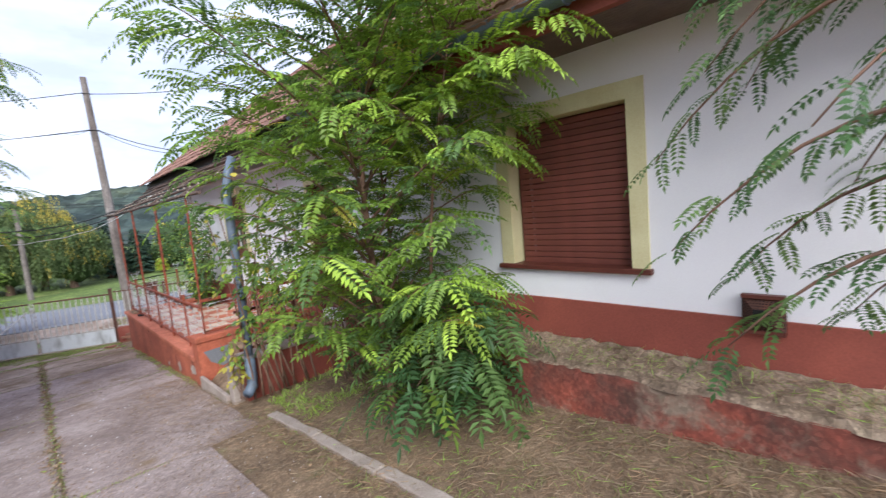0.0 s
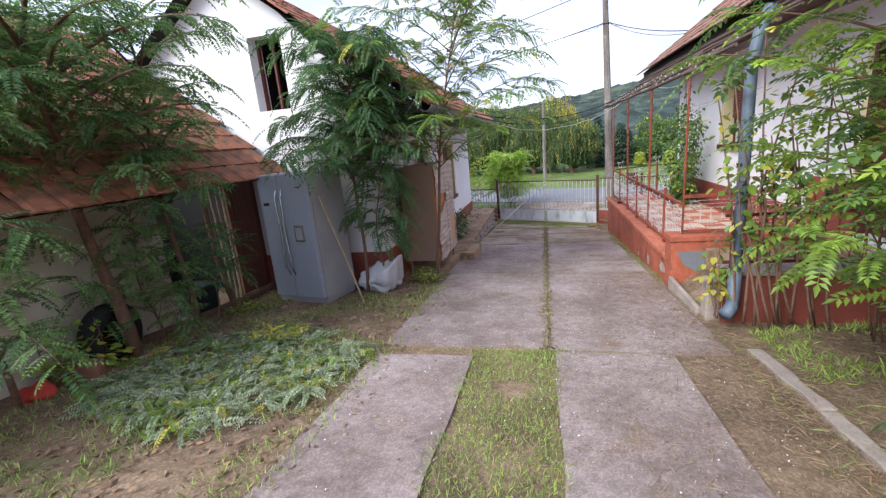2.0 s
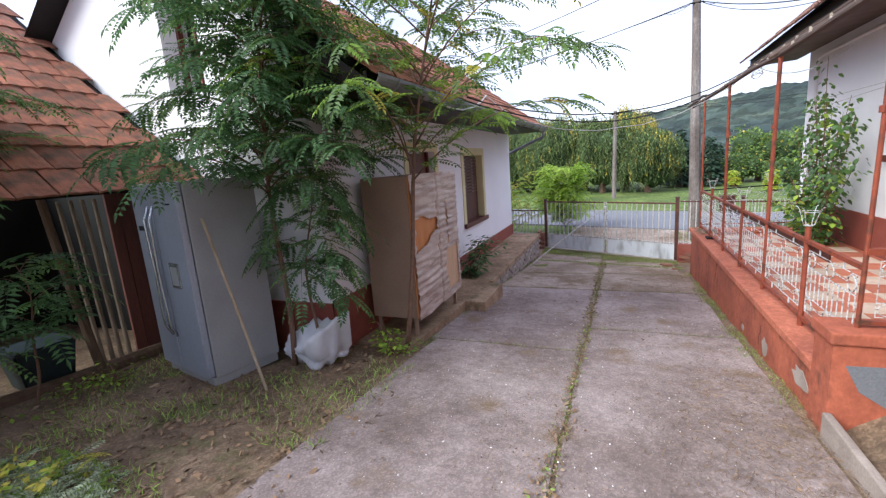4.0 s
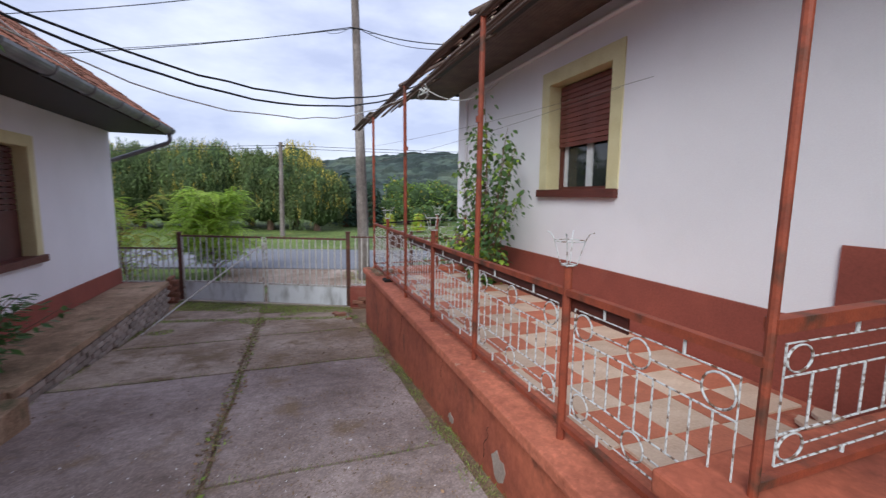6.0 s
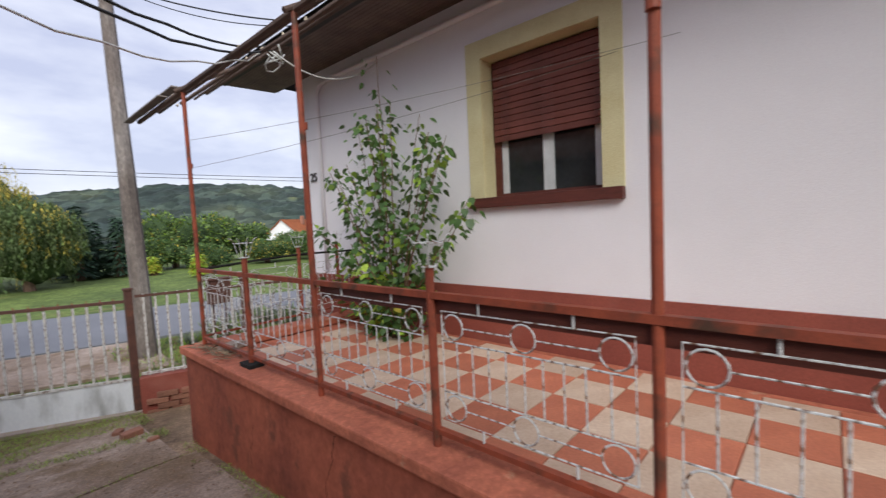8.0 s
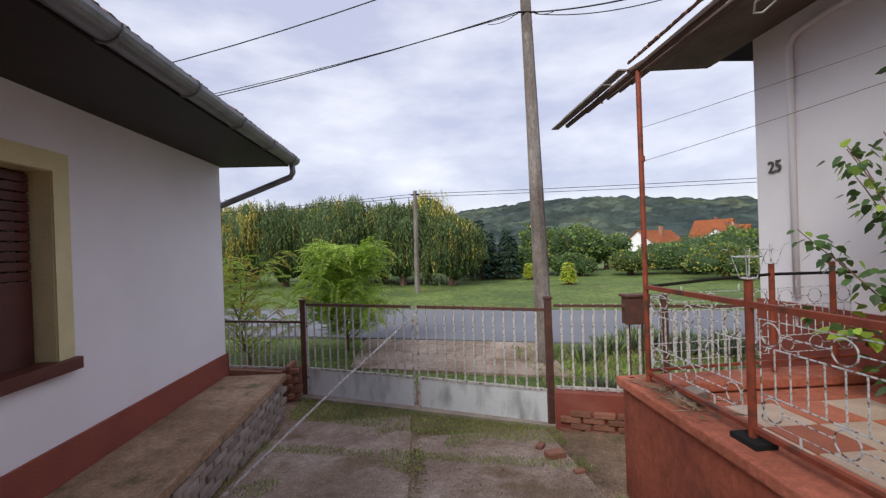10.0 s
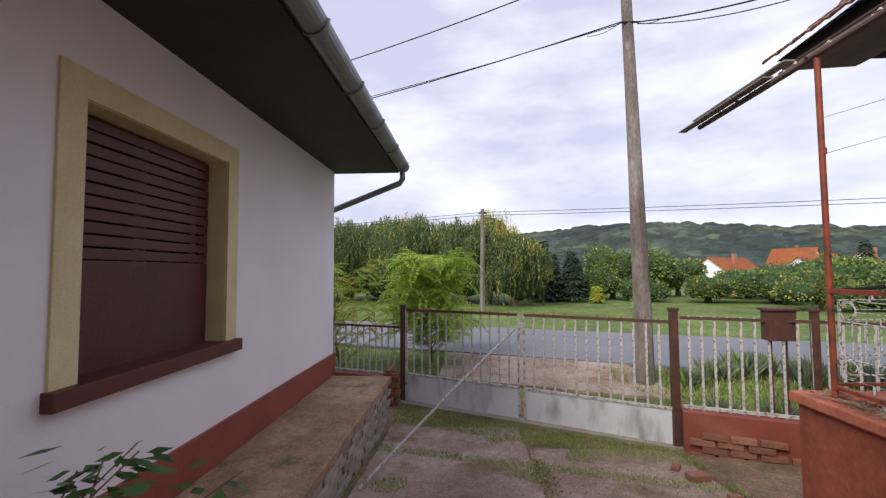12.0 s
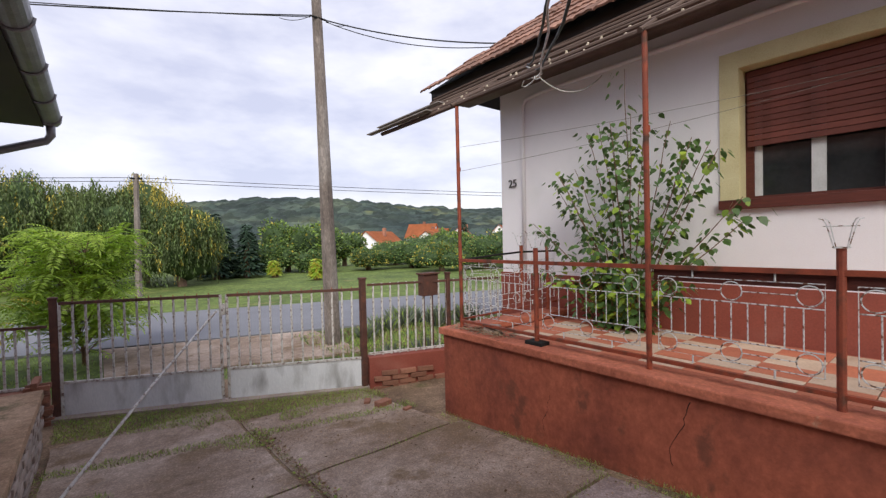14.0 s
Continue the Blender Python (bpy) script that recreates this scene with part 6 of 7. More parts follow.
climber("climbing_vine", "half-bare vine with yellowing leaves round the downpipe", st, 40, 0.085, [LEAF, LEAFYEL, HEARTLEAF], (0.42, 0.28, 0.3), [heart_leaf(1.0), oval_leaf(1.0, 0.6)], 36, 0.8, 0.2, "vine", 0.015, bare=0.32)
random.seed(36)
st = [[(2.12 + jitter(0.05), -0.28 + jitter(0.1), 0.92), (2.08 + jitter(0.08), -0.25 + jitter(0.1), 1.25), (2.05 + jitter(0.1), -0.2 + jitter(0.12), random.uniform(1.45, 1.9))] for k in range(6)]
climber("climbing_vine", "thin yellow-leaved vine shoots before the pier", st, 13, 0.08, [LEAFYEL, LEAF], (0.65, 0.35), [heart_leaf(1.0)], 39, 0.9, 0.1, "vine", 0.006, bare=0.3)
random.seed(37)
st = [[(3.05 + jitter(0.1), -1.0 + jitter(0.3), 1.05), (3.0 + jitter(0.3), -1.0 + jitter(0.4), 2.0), (2.9 + jitter(0.45), -0.9 + jitter(0.5), random.uniform(2.6, 3.6))] for k in range(11)]
climber("leafy_shrub", "leafy shrub between porch wall and thicket", st, 48, 0.095, [LEAF, LEAFYEL, LEAFBRIGHT], (0.6, 0.14, 0.26), [oval_leaf(1.0, 0.55), heart_leaf(0.9)], 38, 0.6, 0.22, bare=0.45)
random.seed(39)
st = [[(-1.75, 5.3 + jitter(0.15), 0.6), (-1.65 + jitter(0.2), 5.4 + jitter(0.3), 0.85), (-1.5 + jitter(0.3), 5.6 + jitter(0.5), random.uniform(0.95, 1.3))] for k in range(9)]
climber("wall_weed", "bushy dark weed growing from the raised walk", st, 60, 0.13, [HEARTLEAF, LEAFDARK], (0.5, 0.5), [oval_leaf(1.0, 0.4)], 40, 0.3, 0.16)
random.seed(41)
st = [[(-1.45 + jitter(0.1), 1.78 + jitter(0.1), 0.62), (-1.45 + jitter(0.3), 1.75 + jitter(0.25), random.uniform(0.75, 1.0))] for k in range(9)]
climber("ground_weed", "small green weed at the foot of the trees", st, 22, 0.07, [LEAFBRIGHT, LEAF], (0.5, 0.5), [oval_leaf(1.0, 0.5)], 42, 0.2, 0.12)
random.seed(45)
st = [[(-4.0 + jitter(0.12), -1.9 + jitter(0.45), 0.95), (-3.95 + jitter(0.2), -1.9 + jitter(0.5), random.uniform(1.15, 1.6))] for k in range(12)]
climber("ground_weed", "yellow-green weeds round the old tyre", st, 26, 0.09, [LEAFBRIGHT, LEAF, LEAFYEL], (0.3, 0.5, 0.2), [oval_leaf(1.0, 0.5), heart_leaf(0.9)], 46, 0.4, 0.14)
random.seed(47)
st = [[(-3.75 + jitter(0.25), 0.05 + jitter(0.5), 0.80), (-3.7 + jitter(0.3), 0.0 + jitter(0.5), random.uniform(0.88, 1.02))] for k in range(14)]
climber("ground_weed", "low green weeds along the timber sill", st, 16, 0.06, [LEAF, LEAFBRIGHT], (0.6, 0.4), [oval_leaf(1.0, 0.5)], 48, 0.3, 0.10)
random.seed(43)
st = [[(3.2 + jitter(0.35), 0.75 + jitter(0.35), 1.42), (3.2 + jitter(0.4), 0.8 + jitter(0.4), random.uniform(1.5, 1.85))] for k in range(10)]
climber("ground_weed", "straggly dry weeds growing out of the porch floor", st, 16, 0.06, [LEAF, STRAW], (0.5, 0.5), [oval_leaf(1.0, 0.3)], 44, 0.1, 0.12)


def sprinkle(name, label, category, n, area, template, materials, weights, scale, pitch, lift=0.0, seed=5, on=None, keep=None):
    """Loose blades or leaves spread over an area (x0, x1, y0, y1) of the ground."""
    random.seed(seed)
    ms = []
    while len(ms) < n:
        x, y = random.uniform(*area[:2]), random.uniform(*area[2:])
        if keep and not keep(x, y):
            continue
        z = (on(x, y) if on else max(gz(y), ground_height(x, y))) + random.random() * lift
        a, p = random.random() * math.tau, random.uniform(*pitch)
        ms.append((aim((x, y, z), (math.cos(a) * math.cos(p), math.sin(a) * math.cos(p), math.sin(p)), scale * random.uniform(0.5, 1.3), jitter(1.0)), weights))
    ob = new(name, scatter_mesh(name, template, ms, materials))
    return tagged(ob, label, category, kind="stuff")


def clump(x, y, s, at):
    return noise.noise(Vector((x * s, y * s, 9))) > at


BLADE = [oval_leaf(1.0, 0.07), oval_leaf(1.0, 0.11)]
HALM = [oval_leaf(1.0, 0.03), oval_leaf(1.0, 0.05)]
sprinkle("grass", "short green grass strip between the wheel tracks", "grass", 24000, (-0.35, 0.68, -6.5, -1.0), BLADE, [GRASS, STRAW, LEAFYEL], (0.78, 0.18, 0.04), 0.047, (0.2, 1.3), seed=51,
         keep=lambda x, y: abs(x - 0.14) < 0.41 + 0.16 * noise.noise(Vector((x * 0.3 + (5 if x > 0.2 else 0), y * 1.6, 2))) and noise.noise(Vector((x * 3, y * 2, 5))) > -0.55)
sprinkle("grass", "patchy grass and moss along the gate", "grass", 22000, (-1.2, 2.0, 7.4, 10.4), BLADE, [GRASS, STRAW, LITTER], (0.74, 0.16, 0.10), 0.046, (0.4, 1.3), seed=52,
         keep=lambda x, y: y < 9.9 - 0.45 * x and (y > 9.15 - 0.40 * x or abs(y - 8.45 + 0.3 * x) < 0.10 or clump(x, y, 1.6, 0.34)))
sprinkle("grass", "patchy grass left of the drive", "grass", 17000, (-4.1, -1.05, -5.5, 1.5), BLADE, [GRASS, STRAW], (0.7, 0.3), 0.07, (0.3, 1.3), seed=53, keep=lambda x, y: clump(x, y, 1.3, -0.1))
sprinkle("grass", "green weeds along the porch wall", "grass", 1500, (2.3, 3.6, -1.5, -0.45), BLADE, [GRASS, LEAFBRIGHT], (0.7, 0.3), 0.09, (0.2, 1.2), seed=54, keep=lambda x, y: clump(x, y, 1.2, -0.2))
sprinkle("straw", "dry flattened straw under the thicket", "straw", 22000, (1.9, 3.45, -6.6, -0.6), HALM, [STRAW, LITTER, GRASS], (0.6, 0.3, 0.1), 0.11, (-0.05, 0.3), 0.02, seed=55)
sprinkle("straw", "straw and earth crumbs on the drive", "straw", 12000, (0.95, 2.15, -6, 2.2), HALM, [STRAW, LITTER], (0.5, 0.5), 0.075, (-0.05, 0.2), 0.012, seed=56, on=lambda x, y: gz(y) + 0.016,
         keep=lambda x, y: x - 1.05 + 0.5 * noise.noise(Vector((x * 1.5, y * 1.1, 8))) > random.random() * 0.9)
sprinkle("leaf_litter", "brown fallen leaves on the ground", "leaves", 4200, (-4.0, -0.9, -4, 2.0), [oval_leaf(1.0, 0.5)], [LITTER, STRAW], (0.8, 0.2), 0.055, (-0.1, 0.4), 0.012, seed=57)
sprinkle("leaf_litter", "brown fallen leaflets strewn over the concrete", "leaves", 900, (-1.1, 2.0, -5, 8), [oval_leaf(1.0, 0.5)], [LITTER, STRAW], (0.6, 0.4), 0.028, (-0.05, 0.3), 0.0, seed=58, on=lambda x, y: gz(y) + 0.024)
sprinkle("cut_branches", "heap of wilting cut locust leaves on the ground", "branches", 2600, (-3.6, -1.15, -2.9, -0.6), LOCUST, [WILTED, LEAF, LEAFYEL], (0.68, 0.25, 0.07), 0.5, (-0.1, 0.35), 0.12, seed=59,
         keep=lambda x, y: ((x + 2.4) / 1.15) ** 2 + ((y + 1.7) / 1.0) ** 2 + 0.5 * noise.noise(Vector((x * 2, y * 2, 4))) < 1)
sprinkle("straw", "dry grass tuft lying on the terrace coping", "straw", 260, (2.1, 2.34, 6.5, 7.3), BLADE, [STRAW], (1,), 0.12, (-0.2, 0.4), 0.02, seed=60, on=lambda x, y: TZ)
sprinkle("straw", "dry twigs fallen over the broken ledge", "straw", 3600, (3.45, 3.9, -6.6, -0.6), HALM, [STRAW, LITTER, GRASS], (0.45, 0.2, 0.35), 0.10, (-0.1, 0.8), 0.02, seed=61, on=lambda x, y: 1.67)
sprinkle("grass", "roadside grass between fence and road", "grass", 5000, (-4.5, 7.5, 9.4, 14.5), BLADE, [GRASS, STRAW], (0.85, 0.15), 0.09, (0.4, 1.3), seed=62,
         keep=lambda x, y: 10.9 < y + 0.42 * x and y + 0.33 * x < 13.9 and not (-0.8 < x < 2.95 and y + 0.33 * x > 11.5))
sprinkle("gravel", "small stones scattered on the drive", "gravel", 3600, (-1.0, 1.95, -6, 4), [oval_leaf(1.0, 0.8)], [KERB, WHITE], (0.7, 0.3), 0.011, (0, 0.6), 0.0, seed=63, on=lambda x, y: gz(y) + 0.024)
sprinkle("leaf_litter", "reddish brown litter gathered along the long drive joint", "leaves", 2600, (0.2, 0.7, -1.0, 8.5), [oval_leaf(1.0, 0.5), oval_leaf(1.0, 0.12)], [LITTER, STRAW, GRASS], (0.6, 0.25, 0.15), 0.036, (-0.05, 0.5), 0.0, seed=68, on=lambda x, y: gz(y) + 0.022,
         keep=lambda x, y: abs(x - 0.44) < 0.05 + 0.16 * max(0, noise.noise(Vector((x * 1.5, y * 1.7, 13)))) * random.random())


def on_joint(x, y):
    j = noise.noise(Vector((x * 2, y * 2, 1)))
    if abs(x - 0.44 + 0.015 * noise.noise(Vector((0, y * 3, 4)))) < 0.04 and -1.1 < y < 9:
        return j > -0.5
    for a, b, c in ((-1.2, 0.45, 2.35), (-1.25, 2.0, 5.43), (-1.2, 0.4, 6.95), (0.45, 1.9, 3.2), (0.4, 2.0, 7.05), (-1.2, 1.2, -1.03)):
        if a < x < b and abs(y - c) < 0.035:
            return j > -0.35
    if abs(x - (2.03 - 0.0 * y)) < 0.06 and 1.5 < y < 7.4 or abs(x + 1.24) < 0.05 and 2 < y < 9:
        return j > -0.1
    return False


sprinkle("grass", "moss and short grass growing in the slab joints", "grass", 15000, (-1.3, 2.12, -1.3, 9), BLADE, [GRASS, STRAW, LITTER], (0.6, 0.2, 0.2), 0.035, (0.2, 1.3), seed=64, keep=on_joint)
sprinkle("earth_crumbs", "earth and bark crumbs strewn over the drive", "earth", 20000, (-1.1, 2.06, -6, 9), [oval_leaf(1.0, 0.7)], [LITTER, STRAW], (0.45, 0.55), 0.012, (0, 0.6), 0.0, seed=65, on=lambda x, y: gz(y) + 0.02,
         keep=lambda x, y: noise.noise(Vector((x * 1.2, y * 0.8, 3))) + 0.4 * (x - 0.75) + 0.2 * random.random() > 0.05)

sprinkle("straw", "dry stalks and needles lying about the lower drive", "straw", 2600, (-1.1, 2.0, 3, 9.2), HALM, [STRAW, LITTER], (0.6, 0.4), 0.06, (-0.05, 0.15), 0.0, seed=66, on=lambda x, y: gz(y) + 0.022,
         keep=lambda x, y: noise.noise(Vector((x * 1.3, y * 1.1, 6))) > -0.05)
sprinkle("grass", "grass tufts at the foot of the terrace wall", "grass", 1500, (1.9, 2.08, 1.6, 8.4), BLADE, [GRASS, STRAW, LITTER], (0.5, 0.3, 0.2), 0.035, (0.3, 1.3), seed=67, on=lambda x, y: gz(y) + 0.01,
         keep=lambda x, y: noise.noise(Vector((x, y * 1.9, 11))) > 0.05)
sprinkle("leaf_litter", "yellow wilting sprig on the cut branches", "leaves", 120, (-2.65, -2.1, -1.2, -0.85), [oval_leaf(1.0, 0.5)], [LEAFYEL, LEAFBRIGHT], (0.8, 0.2), 0.06, (0, 0.4), 0.05, seed=68, on=lambda x, y: gz(y) + 0.14)
sprinkle("grass", "rough weeds round the lavender on the verge", "grass", 9000, (2.3, 7.5, 8.9, 12.6), BLADE, [GRASS, STRAW, LITTER, LEAFDARK], (0.4, 0.25, 0.15, 0.2), 0.13, (0.4, 1.3), seed=69,
         keep=lambda x, y: y + 0.42 * x > 10.6 and y + 0.33 * x < 13.7)

# roadside shrubs
sapling("sumac_bush", "bright green feathery bush outside the gate", (-1.0, 13.2, 0.05), (-0.95, 13.2, 2.0), 52, 0.88, 0.08, 0.09, [LEAFBRIGHT, LEAF], (0.8, 0.2), templates=SUMAC, seed=71, category="bush", r0=0.03, droop=0.35, lift=1.1, taper=0.35)
sapling("hazel_bush", "yellowish green bush behind the street fence", (-2.6, 12.1, 0.05), (-2.6, 12.1, 1.75), 30, 0.95, 0.05, 0.12, [LEAFBRIGHT, LEAFYEL], (0.7, 0.3), templates=LOCUST, seed=72, category="bush", r0=0.03, droop=0.35, lift=1.1, taper=0.35)
sapling("hazel_bush", "yellowish green bush behind the street fence", (-4.2, 12.7, 0.05), (-4.2, 12.7, 1.8), 30, 1.0, 0.05, 0.12, [LEAFBRIGHT, LEAFYEL], (0.75, 0.25), templates=LOCUST, seed=73, category="bush", r0=0.03, droop=0.35, lift=1.1, taper=0.35)
LAV = mat("grey_green_lavender", (0.17, 0.19, 0.15), (0.10, 0.12, 0.09), 0.8, 4, 0.9, 40, 0.0, island=0.35)
for k, (x, y, s) in enumerate(((4.6, 12.1, 0.5), (5.3, 11.6, 0.5), (4.0, 11.9, 0.42), (5.0, 12.3, 0.45), (3.4, 11.5, 0.35), (6.0, 11.4, 0.5), (3.0, 9.9, 0.3), (3.6, 9.8, 0.32))):
    random.seed(80 + k)
    ms = [(aim((x + jitter(s * 0.35), y + jitter(s * 0.35), 0.06), (jitter(0.8), jitter(0.8), 1), s * random.uniform(0.5, 1.1), jitter(3)), (0.8, 0.2)) for i in range(420)]
    tagged(new("lavender", scatter_mesh("lavender", BLADE, ms, [LAV, GRASS])), "grey-green lavender clump on the verge", "shrub", "verge lavender")


# ---- distance ----
def crown_shell(c, r, n, inner=0.8):
    """Points on the skin of an uneven crown round c with radii r, with their outward ways."""
    out = []
    for k in range(n):
        z = random.uniform(-0.75, 1)
        a = random.random() * math.tau
        q = math.sqrt(max(1 - z * z, 0))
        d = Vector((q * math.cos(a), q * math.sin(a), z))
        f = random.uniform(inner, 1.0) * (1 + 0.34 * noise.noise(d * 2.3 + Vector(c)) + 0.18 * noise.noise(d * 6 + Vector(c)))
        out.append((Vector((c[0] + d.x * r[0] * f, c[1] + d.y * r[1] * f, c[2] + d.z * r[2] * f)), d))
    return out


# solid dark filler behind the leaves, standing in for a crown's inner shade
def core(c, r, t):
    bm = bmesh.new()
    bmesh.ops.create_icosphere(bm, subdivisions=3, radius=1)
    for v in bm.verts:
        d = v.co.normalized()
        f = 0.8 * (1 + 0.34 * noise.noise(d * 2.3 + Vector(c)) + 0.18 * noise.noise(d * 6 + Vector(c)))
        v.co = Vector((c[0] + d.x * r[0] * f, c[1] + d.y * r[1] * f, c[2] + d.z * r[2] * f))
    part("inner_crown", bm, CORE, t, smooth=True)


def far_tree(name, label, x, y, top, width, kind, materials, weights, seed, n=1500):
    random.seed(seed)
    k0 = 0.76
    x, y, top, width = 0.5 + (x - 0.5) * k0, 8.5 + (y - 8.5) * k0, 1.75 + (top - 1.75) * k0, width * k0
    t = thing(name, label, "tree", "trees across the road")
    g = ground_height(x, y)
    h = top - g
    bm = bmesh.new()
    tube(bm, [(x, y, g - 0.2), (x + jitter(0.2), y, g + h * 0.35), (x + jitter(0.3), y, g + h * 0.7)], [0.22, 0.16, 0.06], 7)
    part("trunk", bm, BARK, t)
    ms = []
    if kind == "willow":
        c, r = (x, y, g + h * 0.58), (width / 2, width / 2, h * 0.40)
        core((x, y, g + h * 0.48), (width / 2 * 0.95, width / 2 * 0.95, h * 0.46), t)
        for p, d in crown_shell(c, r, n, 0.72):
            ms.append((Matrix.Translation(p) @ pose(0, 0, 0, jitter(12), jitter(12), random.uniform(0, 360)) @ Matrix.Diagonal((1, 1, random.uniform(0.5, 1.3), 1)), weights))
        tmpl = [strand(h * 0.24, 12, 0.10), strand(h * 0.15, 9, 0.12), strand(h * 0.10, 7, 0.14)]
    elif kind == "conifer":
        tmpl = [oval_leaf(1.0, 0.3)]
        for k in range(n):
            s = random.random() ** 0.7
            a = random.random() * math.tau
            rr = width / 2 * s * random.uniform(0.55, 1.0) * (0.8 + 0.2 * math.sin(s * 40))
            ms.append((aim((x + math.cos(a) * rr, y + math.sin(a) * rr, g + 0.2 + (h - 0.2) * (1 - s)), (math.cos(a), math.sin(a), -0.35), 0.4, jitter(0.5)), weights))
    else:
        tmpl = [oval_leaf(1.0, 0.7)]
        zlo, zhi = (0.28, 0.62) if kind == "bush" else (0.42, 0.66)
        lumps = [((x + jitter(width * 0.25), y + jitter(width * 0.2), g + h * random.uniform(zlo, zhi)), (width * random.uniform(0.26, 0.36), width * 0.3, h * random.uniform(0.28, 0.36))) for k in range(5)]
        for c, r in lumps:
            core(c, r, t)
            for p, d in crown_shell(c, r, n // 5, 0.8):
                ms.append((aim(p, d + Vector((jitter(0.9), jitter(0.9), jitter(0.6))), (0.14 if kind == 'bush' else 0.2) * random.uniform(0.6, 1.3), jitter(1.2)), weights))
    crown = new("crown", scatter_mesh("crown", tmpl, ms, materials))
    crown.parent = t


for k, (x, y, top, w) in enumerate(((3.0, 34, 4.9, 4.8), (-0.6, 35.5, 6.1, 5.6), (-5.2, 37, 6.9, 6.6), (-10.5, 39, 6.8, 6.8), (-16, 41, 7.0, 7.4), (-23, 43, 7.2, 8.4), (-31, 46, 7.4, 9.4), (-8, 43, 7.4, 7), (-2.5, 42, 6.9, 6))):
    far_tree("willow_tree", "weeping willow with long trailing branches across the lawn", x, y, top, w, "willow", [WILLOW, FARGREEN, WILLOWYEL], ((0.75, 0.22, 0.03) if k % 2 else (0.7, 0.22, 0.08)), 100 + k, 2000)
far_tree("willow_tree", "autumn-yellow willow behind the others", 1.4, 39, 7.3, 5.4, "willow", [WILLOWYEL, WILLOW], (0.85, 0.15), 120, 1100)
far_tree("willow_tree", "autumn-yellow willow at the end of the row", -13.2, 38.5, 7.0, 5.5, "willow", [WILLOWYEL, WILLOW], (0.75, 0.25), 121, 1000)
for k, (x, y, top, w) in enumerate(((5.7, 38, 4.5, 2.2), (7.9, 38, 3.8, 2.6), (6.8, 40, 3.6, 2.6), (9.0, 41, 3.2, 2.4), (34, 42, 4.6, 3.5))):
    far_tree("spruce_tree", "dark green conifer at the edge of the lawn", x, y, top, w, "conifer", [CONIFER], (1,), 130 + k, 1100)
for k, (x, y, top, w) in enumerate(((12.4, 42, 4.4, 5), (16.5, 44, 4.1, 5), (20, 46, 3.4, 5), (27, 36, 3.5, 5.5), (34, 33, 3.8, 6), (-40, 50, 6, 10), (45, 40, 4.2, 8), (52, 34, 4.2, 9))):
    far_tree("leafy_tree", "round green broadleaf tree across the road", x, y, top, w, "round", [FARGREEN, LEAF, WILLOWYEL], (0.78, 0.17, 0.05), 140 + k, 3200)
for k, (x, y, top, w) in enumerate(((10.6, 40, 2.2, 3.4), (14, 38, 1.7, 4), (18, 37, 1.9, 4.5), (22, 36, 2.3, 5), (24, 42, 2.8, 6), (21, 30, 2.0, 4.5), (25, 29, 2.5, 5), (29, 27.5, 2.8, 5), (31, 31, 3.2, 6), (34, 25, 3.0, 6), (38, 28, 3.3, 6), (40, 22, 3.2, 7), (46, 19, 3.2, 8), (28, 41, 3, 7), (6, 42, 2.2, 5), (-8, 42, 3, 6))):
    far_tree("hedge_bush", "dense green garden bush across the road", x, y, top, w, "bush", [FARGREEN, WILLOWYEL, LEAFDARK], ((0.6, 0.22, 0.18) if k % 3 == 2 else (0.74, 0.06, 0.2)), 240 + k, 4500)
for k, (x, y, s) in enumerate(((10.6, 31, 0.72), (9.3, 36, 0.62))):
    far_tree("garden_conifer", "small yellow-green garden conifer on the lawn", x, y, 0.1 + 1.3 * s, 0.8 * s, "conifer", [LEAFBRIGHT, LEAFYEL], (0.6, 0.4), 170 + k, 350)

FARROOF = mat("orange_far_roof", (0.55, 0.19, 0.08), (0.42, 0.14, 0.06), 0.8, 0.8, 0.8, 8, 0.2)


def far_house(x, y, w, d, wall, ridge, rz, label):
    h = thing("house", label, "house", "houses beyond the gardens", at=(x, y, ground_height(x, y) - 3.0), rz=rz)
    bm = bmesh.new()
    box(bm, -w / 2, w / 2, -d / 2, d / 2, 0, wall)
    prism_xz(bm, [(-w / 2, wall), (w / 2, wall), (0, ridge - 0.05)], -d / 2, d / 2)
    part("wall", bm, WHITE, h)
    for s in (-1, 1):
        bm = bmesh.new()
        quad(bm, (s * (w / 2 + 0.4), -d / 2 - 0.4, wall - 0.25), (s * (w / 2 + 0.4), d / 2 + 0.4, wall - 0.25), (0, d / 2 + 0.4, ridge), (0, -d / 2 - 0.4, ridge))
        bmesh.ops.solidify(bm, geom=bm.faces[:], thickness=0.15)
        part("roof", bm, FARROOF, h, "orange tiled roof slope")
    for px in (-w / 4, w / 4):
        bm = bmesh.new()
        box(bm, px - 0.4, px + 0.4, -d / 2 - 0.03, -d / 2 + 0.02, wall * 0.35, wall * 0.75)
        part("window", bm, GLASS_DARK, h)
    bm = bmesh.new()
    box(bm, w * 0.15, w * 0.15 + 0.5, -0.3, 0.3, ridge - 1, ridge + 0.6)
    part("chimney", bm, REDBRICK, h)


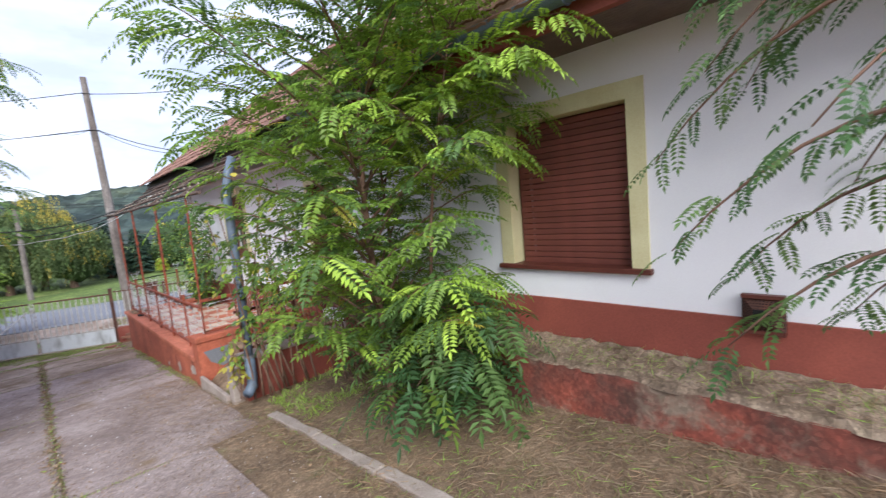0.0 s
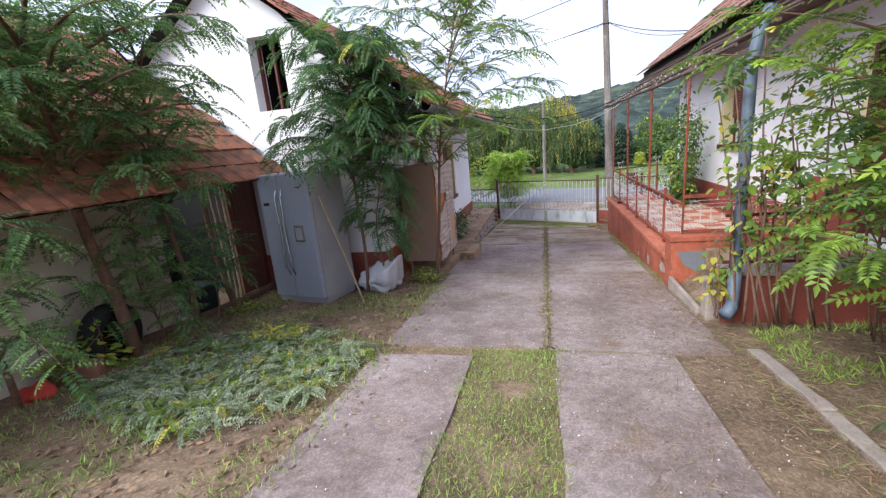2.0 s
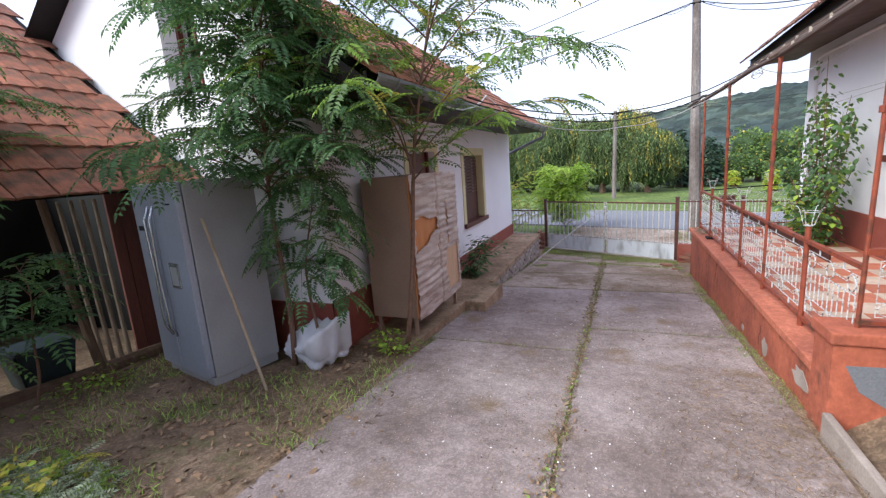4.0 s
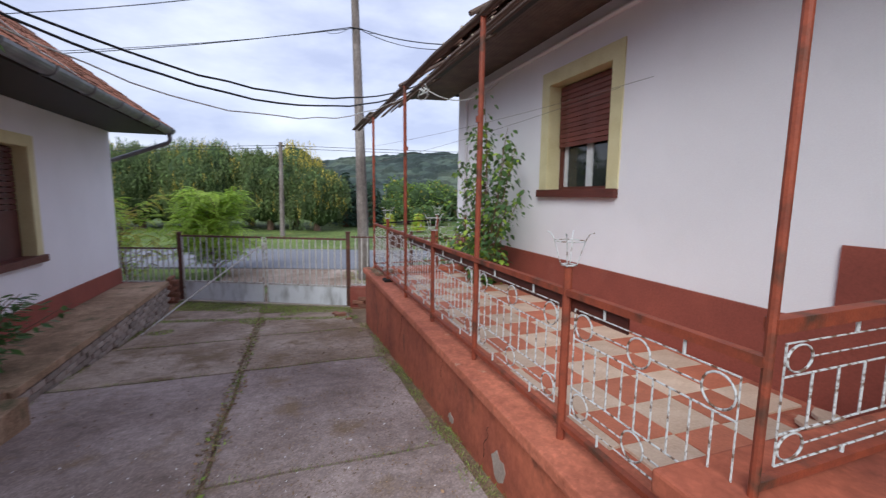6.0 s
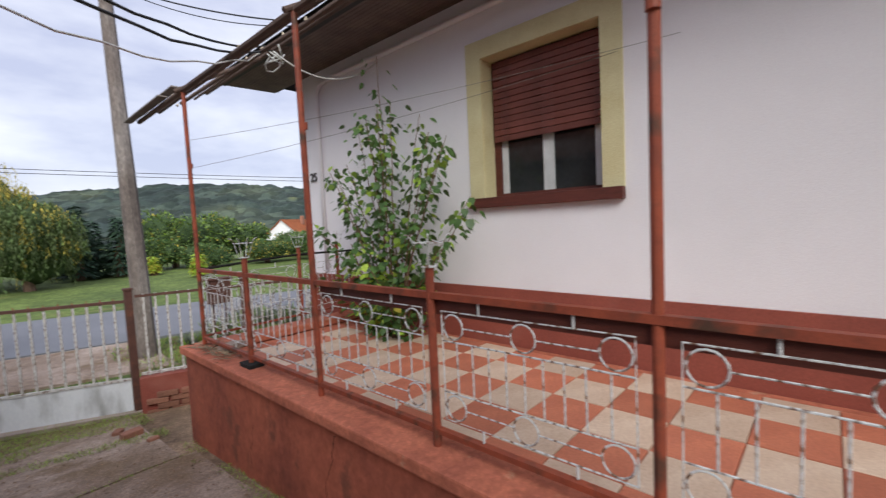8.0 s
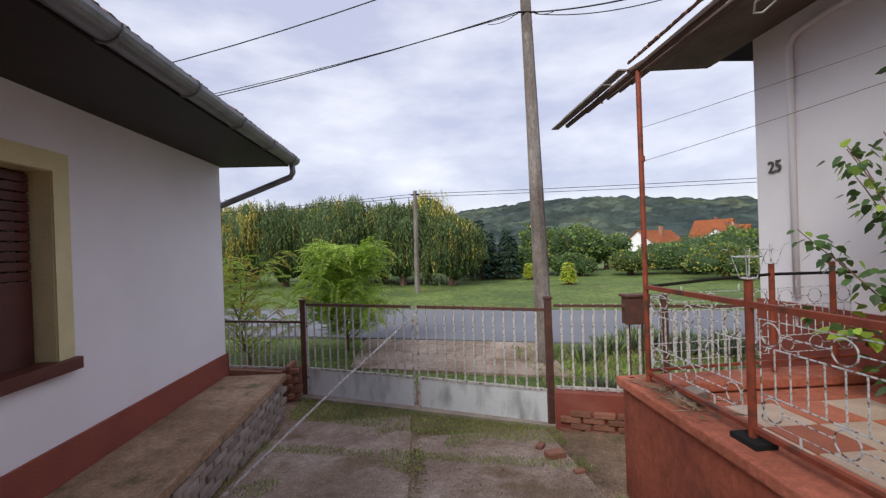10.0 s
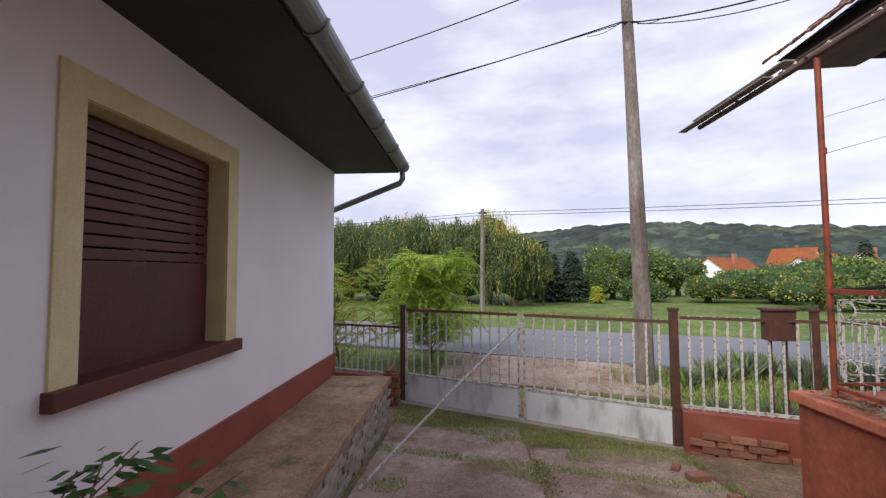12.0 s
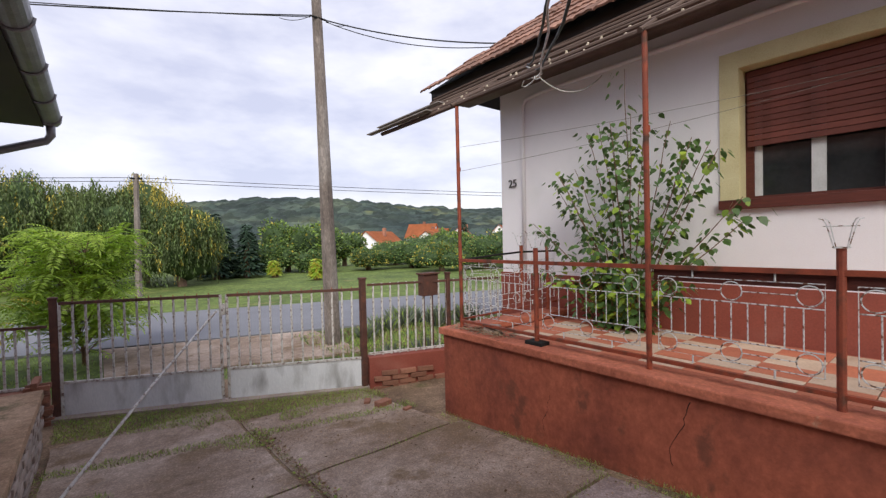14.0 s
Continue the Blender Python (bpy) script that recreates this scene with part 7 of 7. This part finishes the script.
for x, y, w, d, wa, ri, rz in ((41, 75, 8, 11, 5.4, 8.5, -62), (52, 72, 8, 11, 5.2, 8.3, -60), (59, 82, 7, 9, 5.6, 9.4, 40), (70, 84, 8, 10, 6.2, 10, -50), (80, 80, 8, 10, 6.4, 10.2, -55), (66, 95, 7, 9, 7.5, 11.5, 30)):
    far_house(x, y, w * 0.8, d * 0.8, wa, ri - 0.5, rz, "far white village house with an orange tiled roof")
far_house(7.6, 56, 3.2, 5, 2.2, 4.1, 15, "small white house half hidden behind the willows")

# the blue-green in the darker tones stands in for haze over the distance
FOREST = grit("wooded_hillside", ((0.085, 0.105, 0.07), (0.045, 0.062, 0.052), (0.024, 0.038, 0.038)), 0.012, 0.11, 0.8, (0.11, 0.115, 0.05), 0.60, 0.02, 0.95, 0.0)


def hill_range(name, r0, r1, az0, az1, heights, seed, label):
    """A wooded ridge on an arc round the place: heights are (azimuth from +y to the right, metres)."""
    na, nr = 420, 46
    vs = []
    for j in range(nr + 1):
        for i in range(na + 1):
            az = az0 + (az1 - az0) * i / na
            r = r0 + (r1 - r0) * j / nr
            h = np.interp(az, [p[0] for p in heights], [p[1] for p in heights])
            s = j / nr
            s = s * s * (3 - 2 * s)
            x, y = r * math.sin(radians(az)), r * math.cos(radians(az))
            z = -3 + (h + 3) * s * (1 + 0.10 * noise.noise(Vector((x / 90, y / 90, seed))))
            z += (6.0 * abs(noise.noise(Vector((x / 17, y / 17, seed)))) + 2.0 * noise.noise(Vector((x / 6, y / 6, seed)))) * min(1, s * 4)
            vs.append((x, y, z))
    w = na + 1
    fs = [(j * w + i, j * w + i + 1, (j + 1) * w + i + 1, (j + 1) * w + i) for j in range(nr) for i in range(na)]
    me = bpy.data.meshes.new(name)
    me.from_pydata(vs, [], fs)
    me.materials.append(FOREST)
    tagged(new(name, me), label, "hill", kind="structure")


hill_range("backdrop_hill", 230, 540, -80, 85, [(-80, 26), (-30, 27), (-8, 31), (5, 42), (10, 48), (17, 53), (24, 52), (32, 44), (40, 36), (48, 34), (60, 38), (85, 45)], 3, "wooded hills closing the valley")
hill_range("backdrop_ridge", 560, 900, -80, 85, [(-80, 60), (0, 58), (30, 56), (45, 62), (85, 70)], 8, "far wooded ridge with haze blue put into its colour")
